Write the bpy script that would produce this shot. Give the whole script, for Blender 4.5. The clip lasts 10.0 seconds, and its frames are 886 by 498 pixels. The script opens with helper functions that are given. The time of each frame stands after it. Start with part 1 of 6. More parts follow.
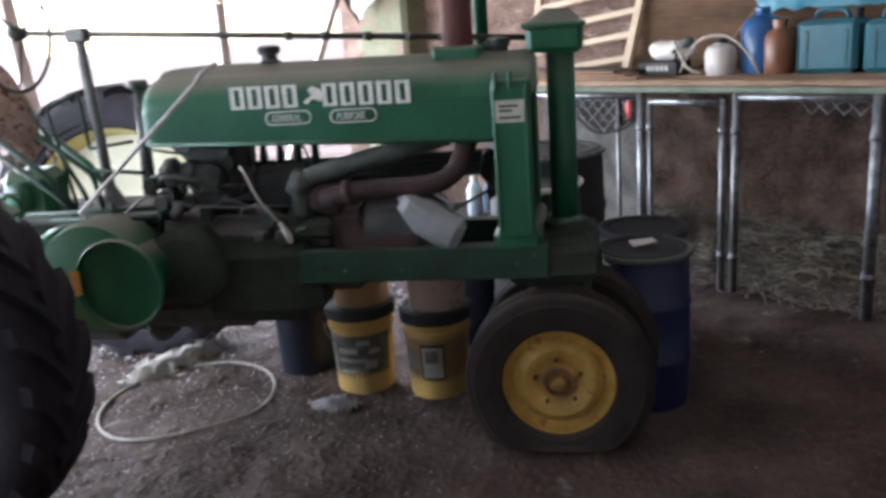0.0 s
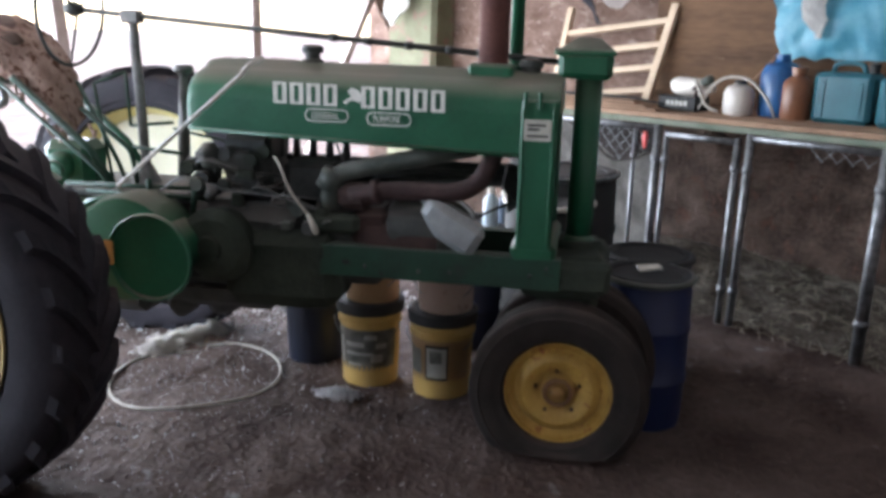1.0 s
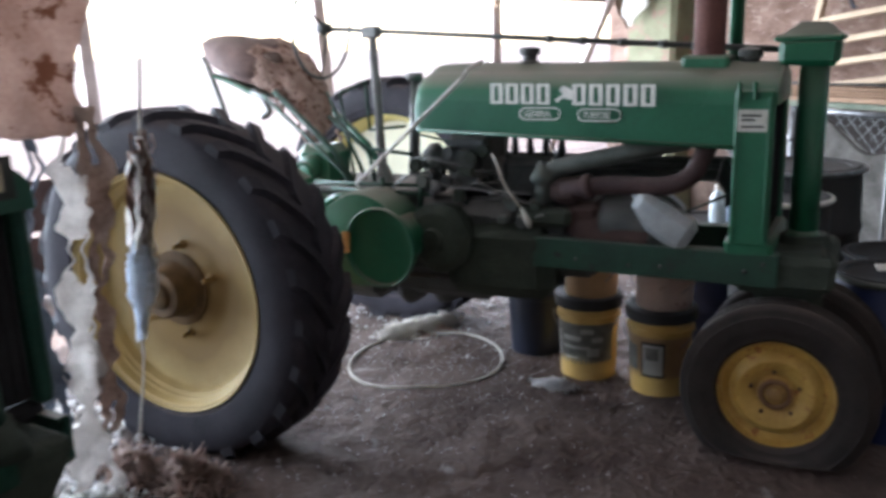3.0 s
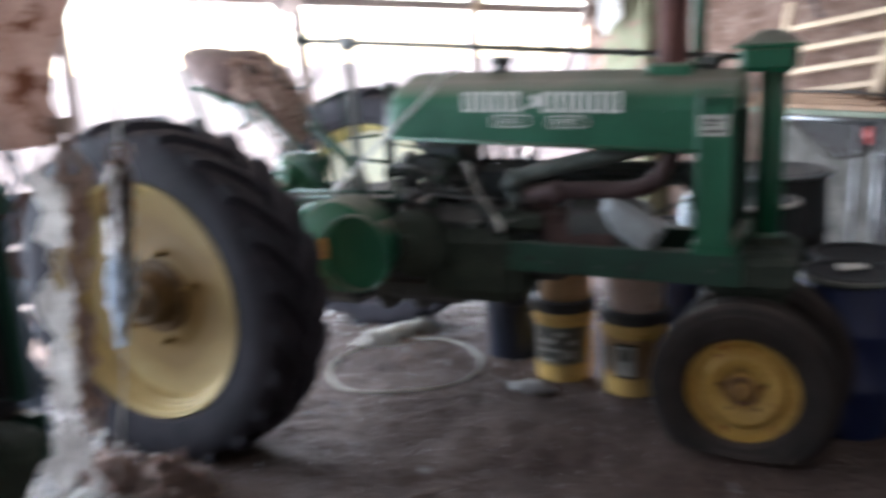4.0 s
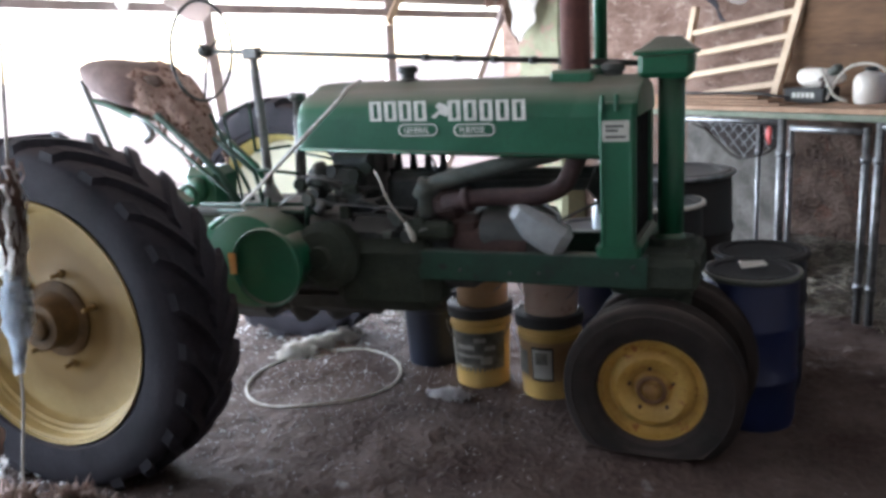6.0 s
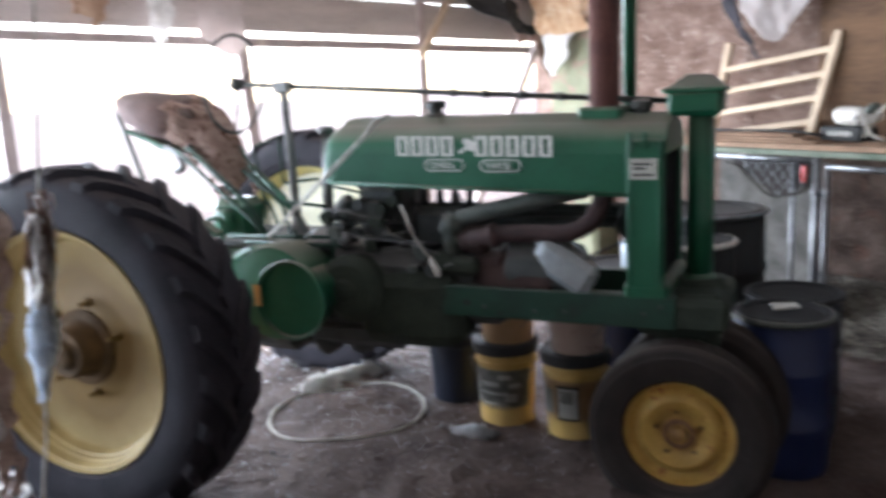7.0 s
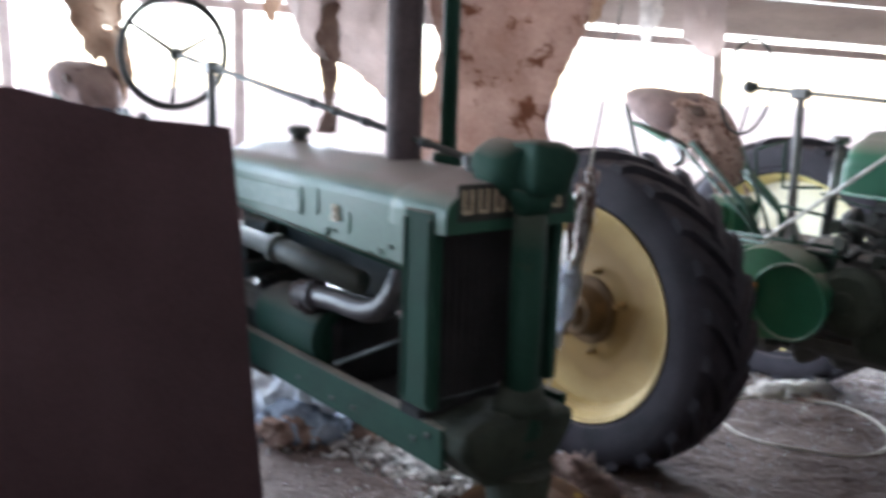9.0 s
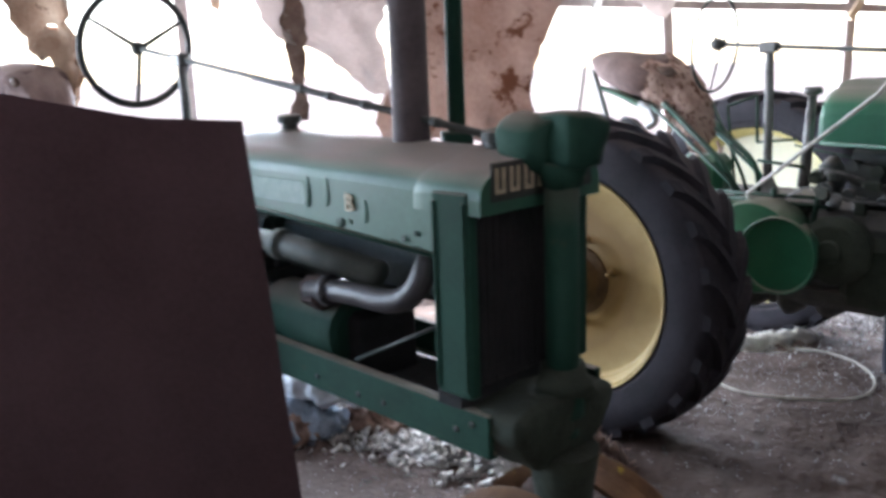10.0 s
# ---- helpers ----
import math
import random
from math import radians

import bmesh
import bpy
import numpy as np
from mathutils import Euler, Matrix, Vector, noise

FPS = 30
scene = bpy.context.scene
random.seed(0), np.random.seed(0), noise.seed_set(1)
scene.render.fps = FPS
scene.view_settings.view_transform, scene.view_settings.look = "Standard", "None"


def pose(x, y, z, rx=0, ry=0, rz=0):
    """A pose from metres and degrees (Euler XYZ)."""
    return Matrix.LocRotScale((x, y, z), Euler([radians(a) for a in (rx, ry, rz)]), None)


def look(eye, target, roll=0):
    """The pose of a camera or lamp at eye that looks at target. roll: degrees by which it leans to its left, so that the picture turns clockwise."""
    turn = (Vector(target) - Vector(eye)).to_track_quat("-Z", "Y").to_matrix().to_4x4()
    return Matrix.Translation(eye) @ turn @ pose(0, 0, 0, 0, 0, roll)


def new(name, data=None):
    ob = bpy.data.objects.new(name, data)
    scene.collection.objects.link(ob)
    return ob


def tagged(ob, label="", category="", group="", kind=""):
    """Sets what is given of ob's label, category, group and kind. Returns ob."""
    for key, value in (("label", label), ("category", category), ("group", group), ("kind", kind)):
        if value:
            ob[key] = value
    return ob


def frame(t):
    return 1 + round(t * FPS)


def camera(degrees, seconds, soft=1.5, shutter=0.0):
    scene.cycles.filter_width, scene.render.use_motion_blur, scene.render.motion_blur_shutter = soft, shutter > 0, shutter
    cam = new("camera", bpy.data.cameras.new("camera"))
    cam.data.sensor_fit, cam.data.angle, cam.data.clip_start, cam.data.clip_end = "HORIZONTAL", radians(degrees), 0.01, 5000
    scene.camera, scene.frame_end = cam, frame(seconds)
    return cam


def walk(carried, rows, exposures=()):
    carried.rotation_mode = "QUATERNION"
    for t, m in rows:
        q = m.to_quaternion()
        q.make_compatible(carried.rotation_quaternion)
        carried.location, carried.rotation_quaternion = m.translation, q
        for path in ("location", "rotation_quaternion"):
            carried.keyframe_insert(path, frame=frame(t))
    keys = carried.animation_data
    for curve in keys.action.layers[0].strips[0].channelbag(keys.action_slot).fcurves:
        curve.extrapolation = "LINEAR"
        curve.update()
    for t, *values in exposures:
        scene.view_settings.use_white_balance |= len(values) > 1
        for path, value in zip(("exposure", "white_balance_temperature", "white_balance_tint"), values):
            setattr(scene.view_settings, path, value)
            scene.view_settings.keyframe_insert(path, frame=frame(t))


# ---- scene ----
cam = camera(56.8, 10.0, 3.4, 0.9)
PATH = [
    (0, (2.31, -3.014, 1.577), (1.973, -1.114, 1.05), -4.3),
    (0.5, (2.282, -3.111, 1.592), (1.926, -1.216, 1.061), -2.0),
    (1, (2.261, -3.165, 1.597), (1.929, -1.258, 1.093), 1.5),
    (1.5, (2.394, -3.138, 1.584), (1.89, -1.248, 1.168), -1.8),
    (2, (2.505, -3.101, 1.584), (1.718, -1.3, 1.214), -3.0),
    (2.5, (2.499, -3.175, 1.583), (1.679, -1.399, 1.172), -4.1),
    (2.7, (2.465, -3.198, 1.578), (1.597, -1.462, 1.095), -2.8),
    (3.8, (2.445, -3.325, 1.569), (1.458, -1.646, 1.113), -3.1),
    (4, (2.529, -3.285, 1.563), (1.646, -1.55, 1.105), -2.6),
    (4.5, (2.603, -3.268, 1.576), (1.869, -1.458, 1.148), -4.0),
    (5, (2.587, -3.236, 1.567), (1.799, -1.453, 1.119), -4.0),
    (5.2, (2.586, -3.236, 1.571), (1.841, -1.435, 1.123), -3.7),
    (6.3, (2.61, -3.236, 1.583), (1.889, -1.429, 1.121), -3.0),
    (6.5, (2.623, -3.224, 1.584), (1.945, -1.392, 1.154), -3.0),
    (7, (2.617, -3.199, 1.591), (1.808, -1.409, 1.211), -2.8),
    (7.5, (2.577, -3.261, 1.596), (1.579, -1.57, 1.218), -3.8),
    (8, (2.458, -3.476, 1.581), (1.28, -1.92, 1.143), -1.1),
    (8.5, (2.404, -3.644, 1.59), (1.061, -2.22, 1.184), 0.6),
    (8.7, (2.381, -3.680, 1.596), (0.976, -2.313, 1.200), 1.4),
    (9, (2.329, -3.718, 1.593), (0.819, -2.46, 1.218), 1.8),
    (9.3, (2.268, -3.735, 1.591), (0.755, -2.471, 1.254), -1.2),
    (9.5, (2.243, -3.751, 1.586), (0.799, -2.435, 1.159), -3.1),
    (10, (2.151, -3.81, 1.591), (0.74, -2.458, 1.164), -2.1),
]
walk(cam, [(t, look(eye, target, roll)) for t, eye, target, roll in PATH], ((0, 2.74, 6000, 14), (1.0, 2.8, 6000, 13), (2.0, 2.9, 5900, 12), (3.8, 2.83, 5900, 11), (5.0, 2.84, 5900, 11), (8.0, 2.9, 5900, 12), (10, 2.9, 5900, 12)))

# ---------------------------------------------------------------- light
world = bpy.data.worlds.new("world")
scene.world = world
world.use_nodes = True
wn = world.node_tree
sky = wn.nodes.new("ShaderNodeTexSky")
sky.sky_type = "NISHITA"
sky.sun_disc = False
sky.sun_elevation = radians(48)
sky.sun_rotation = radians(315)
sky.dust_density = 2.0
wn.links.new(sky.outputs[0], wn.nodes["Background"].inputs[0])
wn.nodes["Background"].inputs[1].default_value = 0.15
SUN = bpy.data.lights.new("sun", "SUN")
SUN.energy, SUN.angle, SUN.color = 3.0, radians(0.5), (1.0, 0.95, 0.88)
sun = new("sun", SUN)
# sunlight comes from beyond the open side, high enough for the roof to keep it out
sun.matrix_world = look((-6, 6, 9), (0, 0, 0))
SKYLIGHT = bpy.data.lights.new("open_side_daylight", "AREA")
SKYLIGHT.shape, SKYLIGHT.size, SKYLIGHT.size_y, SKYLIGHT.energy, SKYLIGHT.color = "RECTANGLE", 5.5, 2.7, 118, (0.9, 0.96, 1.0)
daylight = new("open_side_daylight", SKYLIGHT)
daylight.matrix_world = look((-2.05, 2.29, 1.35), (-2.05 + 0.848, 2.29 - 0.53, 1.2))
YARDLIGHT = bpy.data.lights.new("open_side_daylight", "AREA")
YARDLIGHT.shape, YARDLIGHT.size, YARDLIGHT.size_y, YARDLIGHT.energy, YARDLIGHT.color = "RECTANGLE", 4.2, 2.7, 228, (0.84, 0.93, 1.0)
yardlight = new("open_side_daylight", YARDLIGHT)
yardlight.matrix_world = look((-4.62, -1.82, 1.5), (-4.62 + 0.848, -1.82 - 0.45, 1.2))
DOORLIGHT = bpy.data.lights.new("doorway_daylight", "AREA")
DOORLIGHT.shape, DOORLIGHT.size, DOORLIGHT.size_y, DOORLIGHT.energy, DOORLIGHT.color = "RECTANGLE", 2.0, 2.3, 21, (0.86, 0.95, 1.0)
doorlight = new("doorway_daylight", DOORLIGHT)
doorlight.matrix_world = look((-3.35, -4.4, 1.35), (-3.35 + 0.616, -4.4 + 0.788, 1.3))

# ---------------------------------------------------------------- materials
def mat(name, a, b, rough=0.7, metal=0.0, scale=6.0, fine=60.0, bump=0.15, depth=0.02, dust=None, dust_amount=0.7, spots=None, spot_level=0.62, stain_shade=None, thin=0.0, stretch=None):
    """Two-scale noise between colours a and b, optional blotches of a third colour, and dust that settles on upward faces."""
    m = bpy.data.materials.new(name)
    m.use_nodes = True
    nt = m.node_tree
    N, L = nt.nodes, nt.links
    bsdf = N["Principled BSDF"]
    tc = N.new("ShaderNodeTexCoord")
    if stretch:
        run = N.new("ShaderNodeVectorMath"); run.operation = "MULTIPLY"; run.inputs[1].default_value = stretch
        L.new(tc.outputs["Object"], run.inputs[0])
    where = run.outputs[0] if stretch else tc.outputs["Object"]
    n1 = N.new("ShaderNodeTexNoise"); n1.inputs["Scale"].default_value = scale; n1.inputs["Detail"].default_value = 6
    n2 = N.new("ShaderNodeTexNoise"); n2.inputs["Scale"].default_value = fine; n2.inputs["Detail"].default_value = 4
    L.new(where, n1.inputs["Vector"]); L.new(where, n2.inputs["Vector"])
    add = N.new("ShaderNodeMath"); add.operation = "MULTIPLY_ADD"
    add.inputs[1].default_value = 0.35; L.new(n2.outputs["Fac"], add.inputs[0]); L.new(n1.outputs["Fac"], add.inputs[2])
    ramp = N.new("ShaderNodeMapRange"); ramp.inputs[1].default_value = 0.48; ramp.inputs[2].default_value = 0.88
    L.new(add.outputs[0], ramp.inputs[0])
    mix = N.new("ShaderNodeMix"); mix.data_type = "RGBA"
    mix.inputs[6].default_value = (*a, 1); mix.inputs[7].default_value = (*b, 1)
    L.new(ramp.outputs[0], mix.inputs[0])
    col = mix.outputs[2]
    if spots:
        n3 = N.new("ShaderNodeTexNoise"); n3.inputs["Scale"].default_value = scale * 2.3; n3.inputs["Detail"].default_value = 8
        n3.inputs["Roughness"].default_value = 0.7
        L.new(where, n3.inputs["Vector"])
        r3 = N.new("ShaderNodeMapRange"); r3.inputs[1].default_value = spot_level; r3.inputs[2].default_value = spot_level + 0.06
        L.new(n3.outputs["Fac"], r3.inputs[0])
        m3 = N.new("ShaderNodeMix"); m3.data_type = "RGBA"; m3.inputs[7].default_value = (*spots, 1)
        L.new(r3.outputs[0], m3.inputs[0]); L.new(col, m3.inputs[6])
        col = m3.outputs[2]
    if stain_shade:
        # brown spreading from the middle of a wheel, rust or rust with shade: (colour, full out to, gone at)
        flatten = N.new("ShaderNodeVectorMath"); flatten.operation = "MULTIPLY"; flatten.inputs[1].default_value = (1, 0, 1)
        far = N.new("ShaderNodeVectorMath"); far.operation = "LENGTH"
        L.new(tc.outputs["Object"], flatten.inputs[0]); L.new(flatten.outputs[0], far.inputs[0])
        wob = N.new("ShaderNodeMath"); wob.operation = "MULTIPLY_ADD"; wob.inputs[1].default_value = 0.16
        L.new(n1.outputs["Fac"], wob.inputs[0]); L.new(far.outputs["Value"], wob.inputs[2])
        rs = N.new("ShaderNodeMapRange"); rs.inputs[1].default_value = stain_shade[1] + 0.08; rs.inputs[2].default_value = stain_shade[2] + 0.08
        rs.inputs[3].default_value = 0.9; rs.inputs[4].default_value = 0.0
        L.new(wob.outputs[0], rs.inputs[0])
        ms = N.new("ShaderNodeMix"); ms.data_type = "RGBA"; ms.inputs[7].default_value = (*stain_shade[0], 1)
        L.new(rs.outputs[0], ms.inputs[0]); L.new(col, ms.inputs[6])
        col = ms.outputs[2]
    if dust:
        geo = N.new("ShaderNodeNewGeometry"); sep = N.new("ShaderNodeSeparateXYZ")
        L.new(geo.outputs["Normal"], sep.inputs[0])
        r4 = N.new("ShaderNodeMapRange"); r4.inputs[1].default_value = 0.45; r4.inputs[2].default_value = 0.95; r4.inputs[4].default_value = dust_amount
        L.new(sep.outputs[2], r4.inputs[0])
        r5 = N.new("ShaderNodeMath"); r5.operation = "MULTIPLY"
        r6 = N.new("ShaderNodeMapRange"); r6.inputs[1].default_value = 0.3; r6.inputs[2].default_value = 0.6; r6.inputs[3].default_value = 0.6
        L.new(n1.outputs["Fac"], r6.inputs[0])
        L.new(r4.outputs[0], r5.inputs[0]); L.new(r6.outputs[0], r5.inputs[1])
        m4 = N.new("ShaderNodeMix"); m4.data_type = "RGBA"; m4.inputs[7].default_value = (*dust, 1)
        L.new(r5.outputs[0], m4.inputs[0]); L.new(col, m4.inputs[6])
        col = m4.outputs[2]
    L.new(col, bsdf.inputs["Base Color"])
    bsdf.inputs["Roughness"].default_value = rough
    rr = N.new("ShaderNodeMapRange"); rr.inputs[3].default_value = max(0.05, rough - 0.12); rr.inputs[4].default_value = min(1.0, rough + 0.15)
    L.new(n1.outputs["Fac"], rr.inputs[0]); L.new(rr.outputs[0], bsdf.inputs["Roughness"])
    bsdf.inputs["Metallic"].default_value = metal
    bsdf.inputs["Specular IOR Level"].default_value = 0.5 if rough < 0.7 else 0.25 if rough < 0.95 else 0.08
    if rough >= 0.97:
        bsdf.inputs["Specular IOR Level"].default_value = 0.0
    if thin:
        # thin sheets let some daylight through
        glow = N.new("ShaderNodeBsdfTranslucent"); both = N.new("ShaderNodeMixShader"); both.inputs[0].default_value = thin
        L.new(col, glow.inputs[0]); L.new(bsdf.outputs[0], both.inputs[1]); L.new(glow.outputs[0], both.inputs[2])
        L.new(both.outputs[0], N["Material Output"].inputs[0])
    if bump:
        bp = N.new("ShaderNodeBump"); bp.inputs["Strength"].default_value = bump; bp.inputs["Distance"].default_value = depth
        L.new(add.outputs[0], bp.inputs["Height"]); L.new(bp.outputs[0], bsdf.inputs["Normal"])
    return m

DUST = (0.20, 0.155, 0.125)
GREEN = mat("green_paint", (0.007, 0.075, 0.034), (0.014, 0.112, 0.053), 0.42, scale=4, bump=0.04, dust=DUST, dust_amount=0.8, spots=(0.02, 0.045, 0.025), spot_level=0.64)
GREENB = mat("faded_green_paint", (0.007, 0.035, 0.022), (0.016, 0.058, 0.039), 0.72, scale=5, bump=0.05, dust=DUST, dust_amount=0.9, spots=(0.025, 0.05, 0.03), spot_level=0.63)
GREASE = mat("greasy_iron", (0.016, 0.019, 0.017), (0.055, 0.056, 0.05), 0.6, scale=9, bump=0.4, dust=(0.19, 0.165, 0.145), dust_amount=0.85)
RUST = mat("rusty_iron", (0.032, 0.02, 0.018), (0.07, 0.042, 0.037), 0.8, scale=8, bump=0.25, dust=(0.16, 0.12, 0.1), dust_amount=0.4)
STACK = mat("rusty_pipe", (0.075, 0.03, 0.026), (0.13, 0.055, 0.045), 0.75, scale=6, bump=0.15)
YELLOW = mat("yellow_paint", (0.32, 0.18, 0.03), (0.5, 0.32, 0.075), 0.5, scale=9, bump=0.1, spots=(0.26, 0.1, 0.025), spot_level=0.56, stain_shade=((0.2, 0.1, 0.028), 0.03, 0.085))
# brown over the dish holds both rust stain and the shade of its hollow
CREAM = mat("faded_yellow_paint", (0.34, 0.235, 0.075), (0.44, 0.32, 0.125), 0.63, scale=4, bump=0.05, spots=(0.33, 0.21, 0.08), spot_level=0.68, stain_shade=((0.175, 0.098, 0.02), 0.3, 0.46))
LITLEMON = mat("daylit_lemon_paint", (0.6, 0.5, 0.16), (0.7, 0.6, 0.25), 0.45, scale=4, bump=0.05, spots=(0.35, 0.22, 0.08), spot_level=0.68)
GREASYGREEN = mat("greasy_green_paint", (0.007, 0.028, 0.016), (0.013, 0.06, 0.034), 0.6, scale=5, bump=0.15, dust=(0.1, 0.085, 0.075), dust_amount=0.5, spots=(0.02, 0.02, 0.016), spot_level=0.6)
OLDPIPE = mat("grey_green_pipe", (0.045, 0.055, 0.045), (0.09, 0.1, 0.085), 0.6, scale=8, bump=0.2, dust=(0.16, 0.14, 0.12), dust_amount=0.6, spots=(0.02, 0.06, 0.035), spot_level=0.64)
DARKPIPE = mat("burnt_pipe", (0.035, 0.02, 0.019), (0.07, 0.042, 0.04), 0.7, scale=9, bump=0.25, dust=(0.14, 0.11, 0.1), dust_amount=0.5)
STACKB = mat("grey_brown_pipe", (0.06, 0.045, 0.048), (0.11, 0.088, 0.09), 0.7, scale=6, bump=0.15)
HUBBROWN = mat("rusty_hub", (0.06, 0.035, 0.014), (0.12, 0.07, 0.03), 0.75, scale=12, bump=0.25)
# lighter green than the small tractor's other painted parts
HOODB = mat("hood_green_paint", (0.016, 0.072, 0.044), (0.036, 0.115, 0.074), 0.45, scale=5, bump=0.06, dust=(0.25, 0.195, 0.175), dust_amount=1.0, spots=(0.04, 0.11, 0.08), spot_level=0.64)
DUSTYIRON = mat("dusty_iron", (0.008, 0.014, 0.012), (0.022, 0.032, 0.028), 0.5, scale=9, bump=0.3, dust=(0.2, 0.17, 0.15), dust_amount=0.6)
GREYPIPE = mat("grey_cast_pipe", (0.034, 0.031, 0.033), (0.075, 0.069, 0.072), 0.4, scale=9, bump=0.2, spots=(0.1, 0.06, 0.05), spot_level=0.64)
DARKRIM = mat("dark_rusty_rim", (0.035, 0.02, 0.014), (0.08, 0.045, 0.03), 0.8, scale=6, bump=0.2)
RUBBER = mat("old_rubber", (0.0175, 0.0155, 0.0195), (0.037, 0.0328, 0.0405), 0.8, scale=8, bump=0.2, dust=(0.1, 0.075, 0.068), dust_amount=0.45)
RUBBERB = mat("dusty_rubber", (0.017, 0.0135, 0.0125), (0.033, 0.026, 0.023), 0.8, scale=8, bump=0.25, dust=(0.11, 0.08, 0.068), dust_amount=0.45)
WHITE = mat("white_lettering", (0.6, 0.6, 0.55), (0.75, 0.75, 0.7), 0.6, scale=30, bump=0.0)
CREAMTXT = mat("cream_lettering", (0.5, 0.42, 0.28), (0.6, 0.5, 0.36), 0.6, scale=30, bump=0.0)
STEEL = mat("galvanized_steel", (0.13, 0.133, 0.14), (0.3, 0.308, 0.32), 0.48, 0.85, scale=20, bump=0.05)
DARKMET = mat("dark_bare_metal", (0.09, 0.09, 0.088), (0.2, 0.195, 0.19), 0.42, 0.6, scale=12, bump=0.15)
WOODL = mat("pale_wood", (0.44, 0.32, 0.215), (0.58, 0.45, 0.32), 0.65, scale=5, bump=0.1)
WOODM = mat("worn_board", (0.23, 0.14, 0.09), (0.37, 0.24, 0.16), 0.75, scale=7, bump=0.2)
WOODG = mat("weathered_timber", (0.31, 0.25, 0.235), (0.46, 0.39, 0.37), 0.85, scale=6, bump=0.3)
SIDING = mat("dusty_boards", (0.4, 0.345, 0.32), (0.56, 0.49, 0.46), 0.85, scale=5, bump=0.2, spots=(0.26, 0.2, 0.175), spot_level=0.64, stretch=(0.25, 1, 1.2))
DIRT = mat("trodden_dirt", (0.039, 0.0215, 0.017), (0.118, 0.086, 0.074), 0.92, scale=2.2, fine=30, bump=1.0, depth=0.06, spots=(0.2, 0.18, 0.172), spot_level=0.62)
VINYL = mat("brown_vinyl", (0.1, 0.064, 0.058), (0.18, 0.12, 0.106), 0.82, scale=9, bump=0.2, dust=(0.22, 0.17, 0.15), dust_amount=0.6)
# dark spots paint the brown shadows between the foam's strands
FOAM_TAN = mat("crumbling_foam", (0.25, 0.16, 0.13), (0.43, 0.31, 0.26), 0.95, scale=14, bump=1.0, spots=(0.1, 0.048, 0.03), spot_level=0.53)
ORANGE = mat("orange_paper", (0.4, 0.17, 0.04), (0.5, 0.26, 0.08), 0.8, scale=20, bump=0.1)
PLATE = mat("off_white_paper", (0.4, 0.38, 0.33), (0.55, 0.53, 0.47), 0.75, scale=25, bump=0.05)
ROPE = mat("pale_rope", (0.32, 0.29, 0.25), (0.46, 0.43, 0.38), 0.9, scale=40, bump=0.4)
RUSTYEL = mat("rusty_yellow", (0.1, 0.05, 0.032), (0.2, 0.11, 0.055), 0.8, scale=9, bump=0.3, spots=(0.42, 0.28, 0.05), spot_level=0.62)
FADED = mat("faded_strip", (0.12, 0.2, 0.165), (0.2, 0.28, 0.24), 0.5, scale=30, bump=0.02)
BLUEPL = mat("dark_blue_plastic", (0.006, 0.012, 0.05), (0.01, 0.019, 0.072), 0.5, scale=5, bump=0.04, dust=(0.14, 0.12, 0.11), dust_amount=0.5)
BLACKPL = mat("black_plastic", (0.01, 0.01, 0.011), (0.022, 0.021, 0.021), 0.68, scale=6, bump=0.05, dust=(0.1, 0.085, 0.08), dust_amount=0.12)
NAVYPL = mat("navy_plastic", (0.007, 0.009, 0.018), (0.012, 0.015, 0.028), 0.4, scale=6, bump=0.05)
YELPL = mat("yellow_plastic", (0.42, 0.26, 0.06), (0.52, 0.35, 0.12), 0.5, scale=6, bump=0.03, spots=(0.3, 0.14, 0.03), spot_level=0.62)
WHITEPL = mat("white_plastic", (0.55, 0.5, 0.45), (0.66, 0.62, 0.57), 0.45, scale=6, bump=0.03, spots=(0.4, 0.33, 0.27), spot_level=0.66)
LABELG = mat("grey_label", (0.1, 0.098, 0.085), (0.24, 0.232, 0.205), 0.5, scale=14, bump=0.02)
LABELP = mat("pale_label", (0.4, 0.38, 0.34), (0.5, 0.48, 0.43), 0.5, scale=14, bump=0.02)
JUG = mat("milky_plastic", (0.21, 0.225, 0.23), (0.32, 0.335, 0.34), 0.4, scale=9, bump=0.05, dust=(0.3, 0.27, 0.25), dust_amount=0.4)
CYANPL = mat("blue_plastic", (0.012, 0.07, 0.2), (0.02, 0.1, 0.27), 0.35, scale=5, bump=0.03)
TEALPL = mat("teal_plastic", (0.015, 0.09, 0.12), (0.028, 0.135, 0.17), 0.35, scale=5, bump=0.03)
TARP = mat("blue_tarp", (0.04, 0.2, 0.29), (0.1, 0.3, 0.38), 0.45, scale=7, bump=0.2)
AMBER = mat("brown_plastic", (0.16, 0.06, 0.028), (0.23, 0.095, 0.045), 0.4, scale=7, bump=0.04)
INSUL = mat("old_insulation", (0.36, 0.25, 0.21), (0.56, 0.45, 0.4), 0.95, scale=3.6, bump=0.8, spots=(0.17, 0.085, 0.055), spot_level=0.555, thin=0.5)
INSULB = mat("brown_insulation", (0.3, 0.18, 0.12), (0.5, 0.36, 0.26), 0.95, scale=6, bump=0.7, spots=(0.14, 0.08, 0.055), spot_level=0.6)
SHEETPL = mat("cloudy_plastic_sheet", (0.48, 0.42, 0.395), (0.62, 0.55, 0.525), 0.5, scale=4, bump=0.2, thin=0.5)
FLUFF = mat("white_fluff", (0.36, 0.34, 0.34), (0.68, 0.66, 0.66), 0.98, scale=18, bump=0.9)
RAGW = mat("white_rag", (0.52, 0.56, 0.62), (0.72, 0.76, 0.8), 0.9, scale=14, bump=0.5)
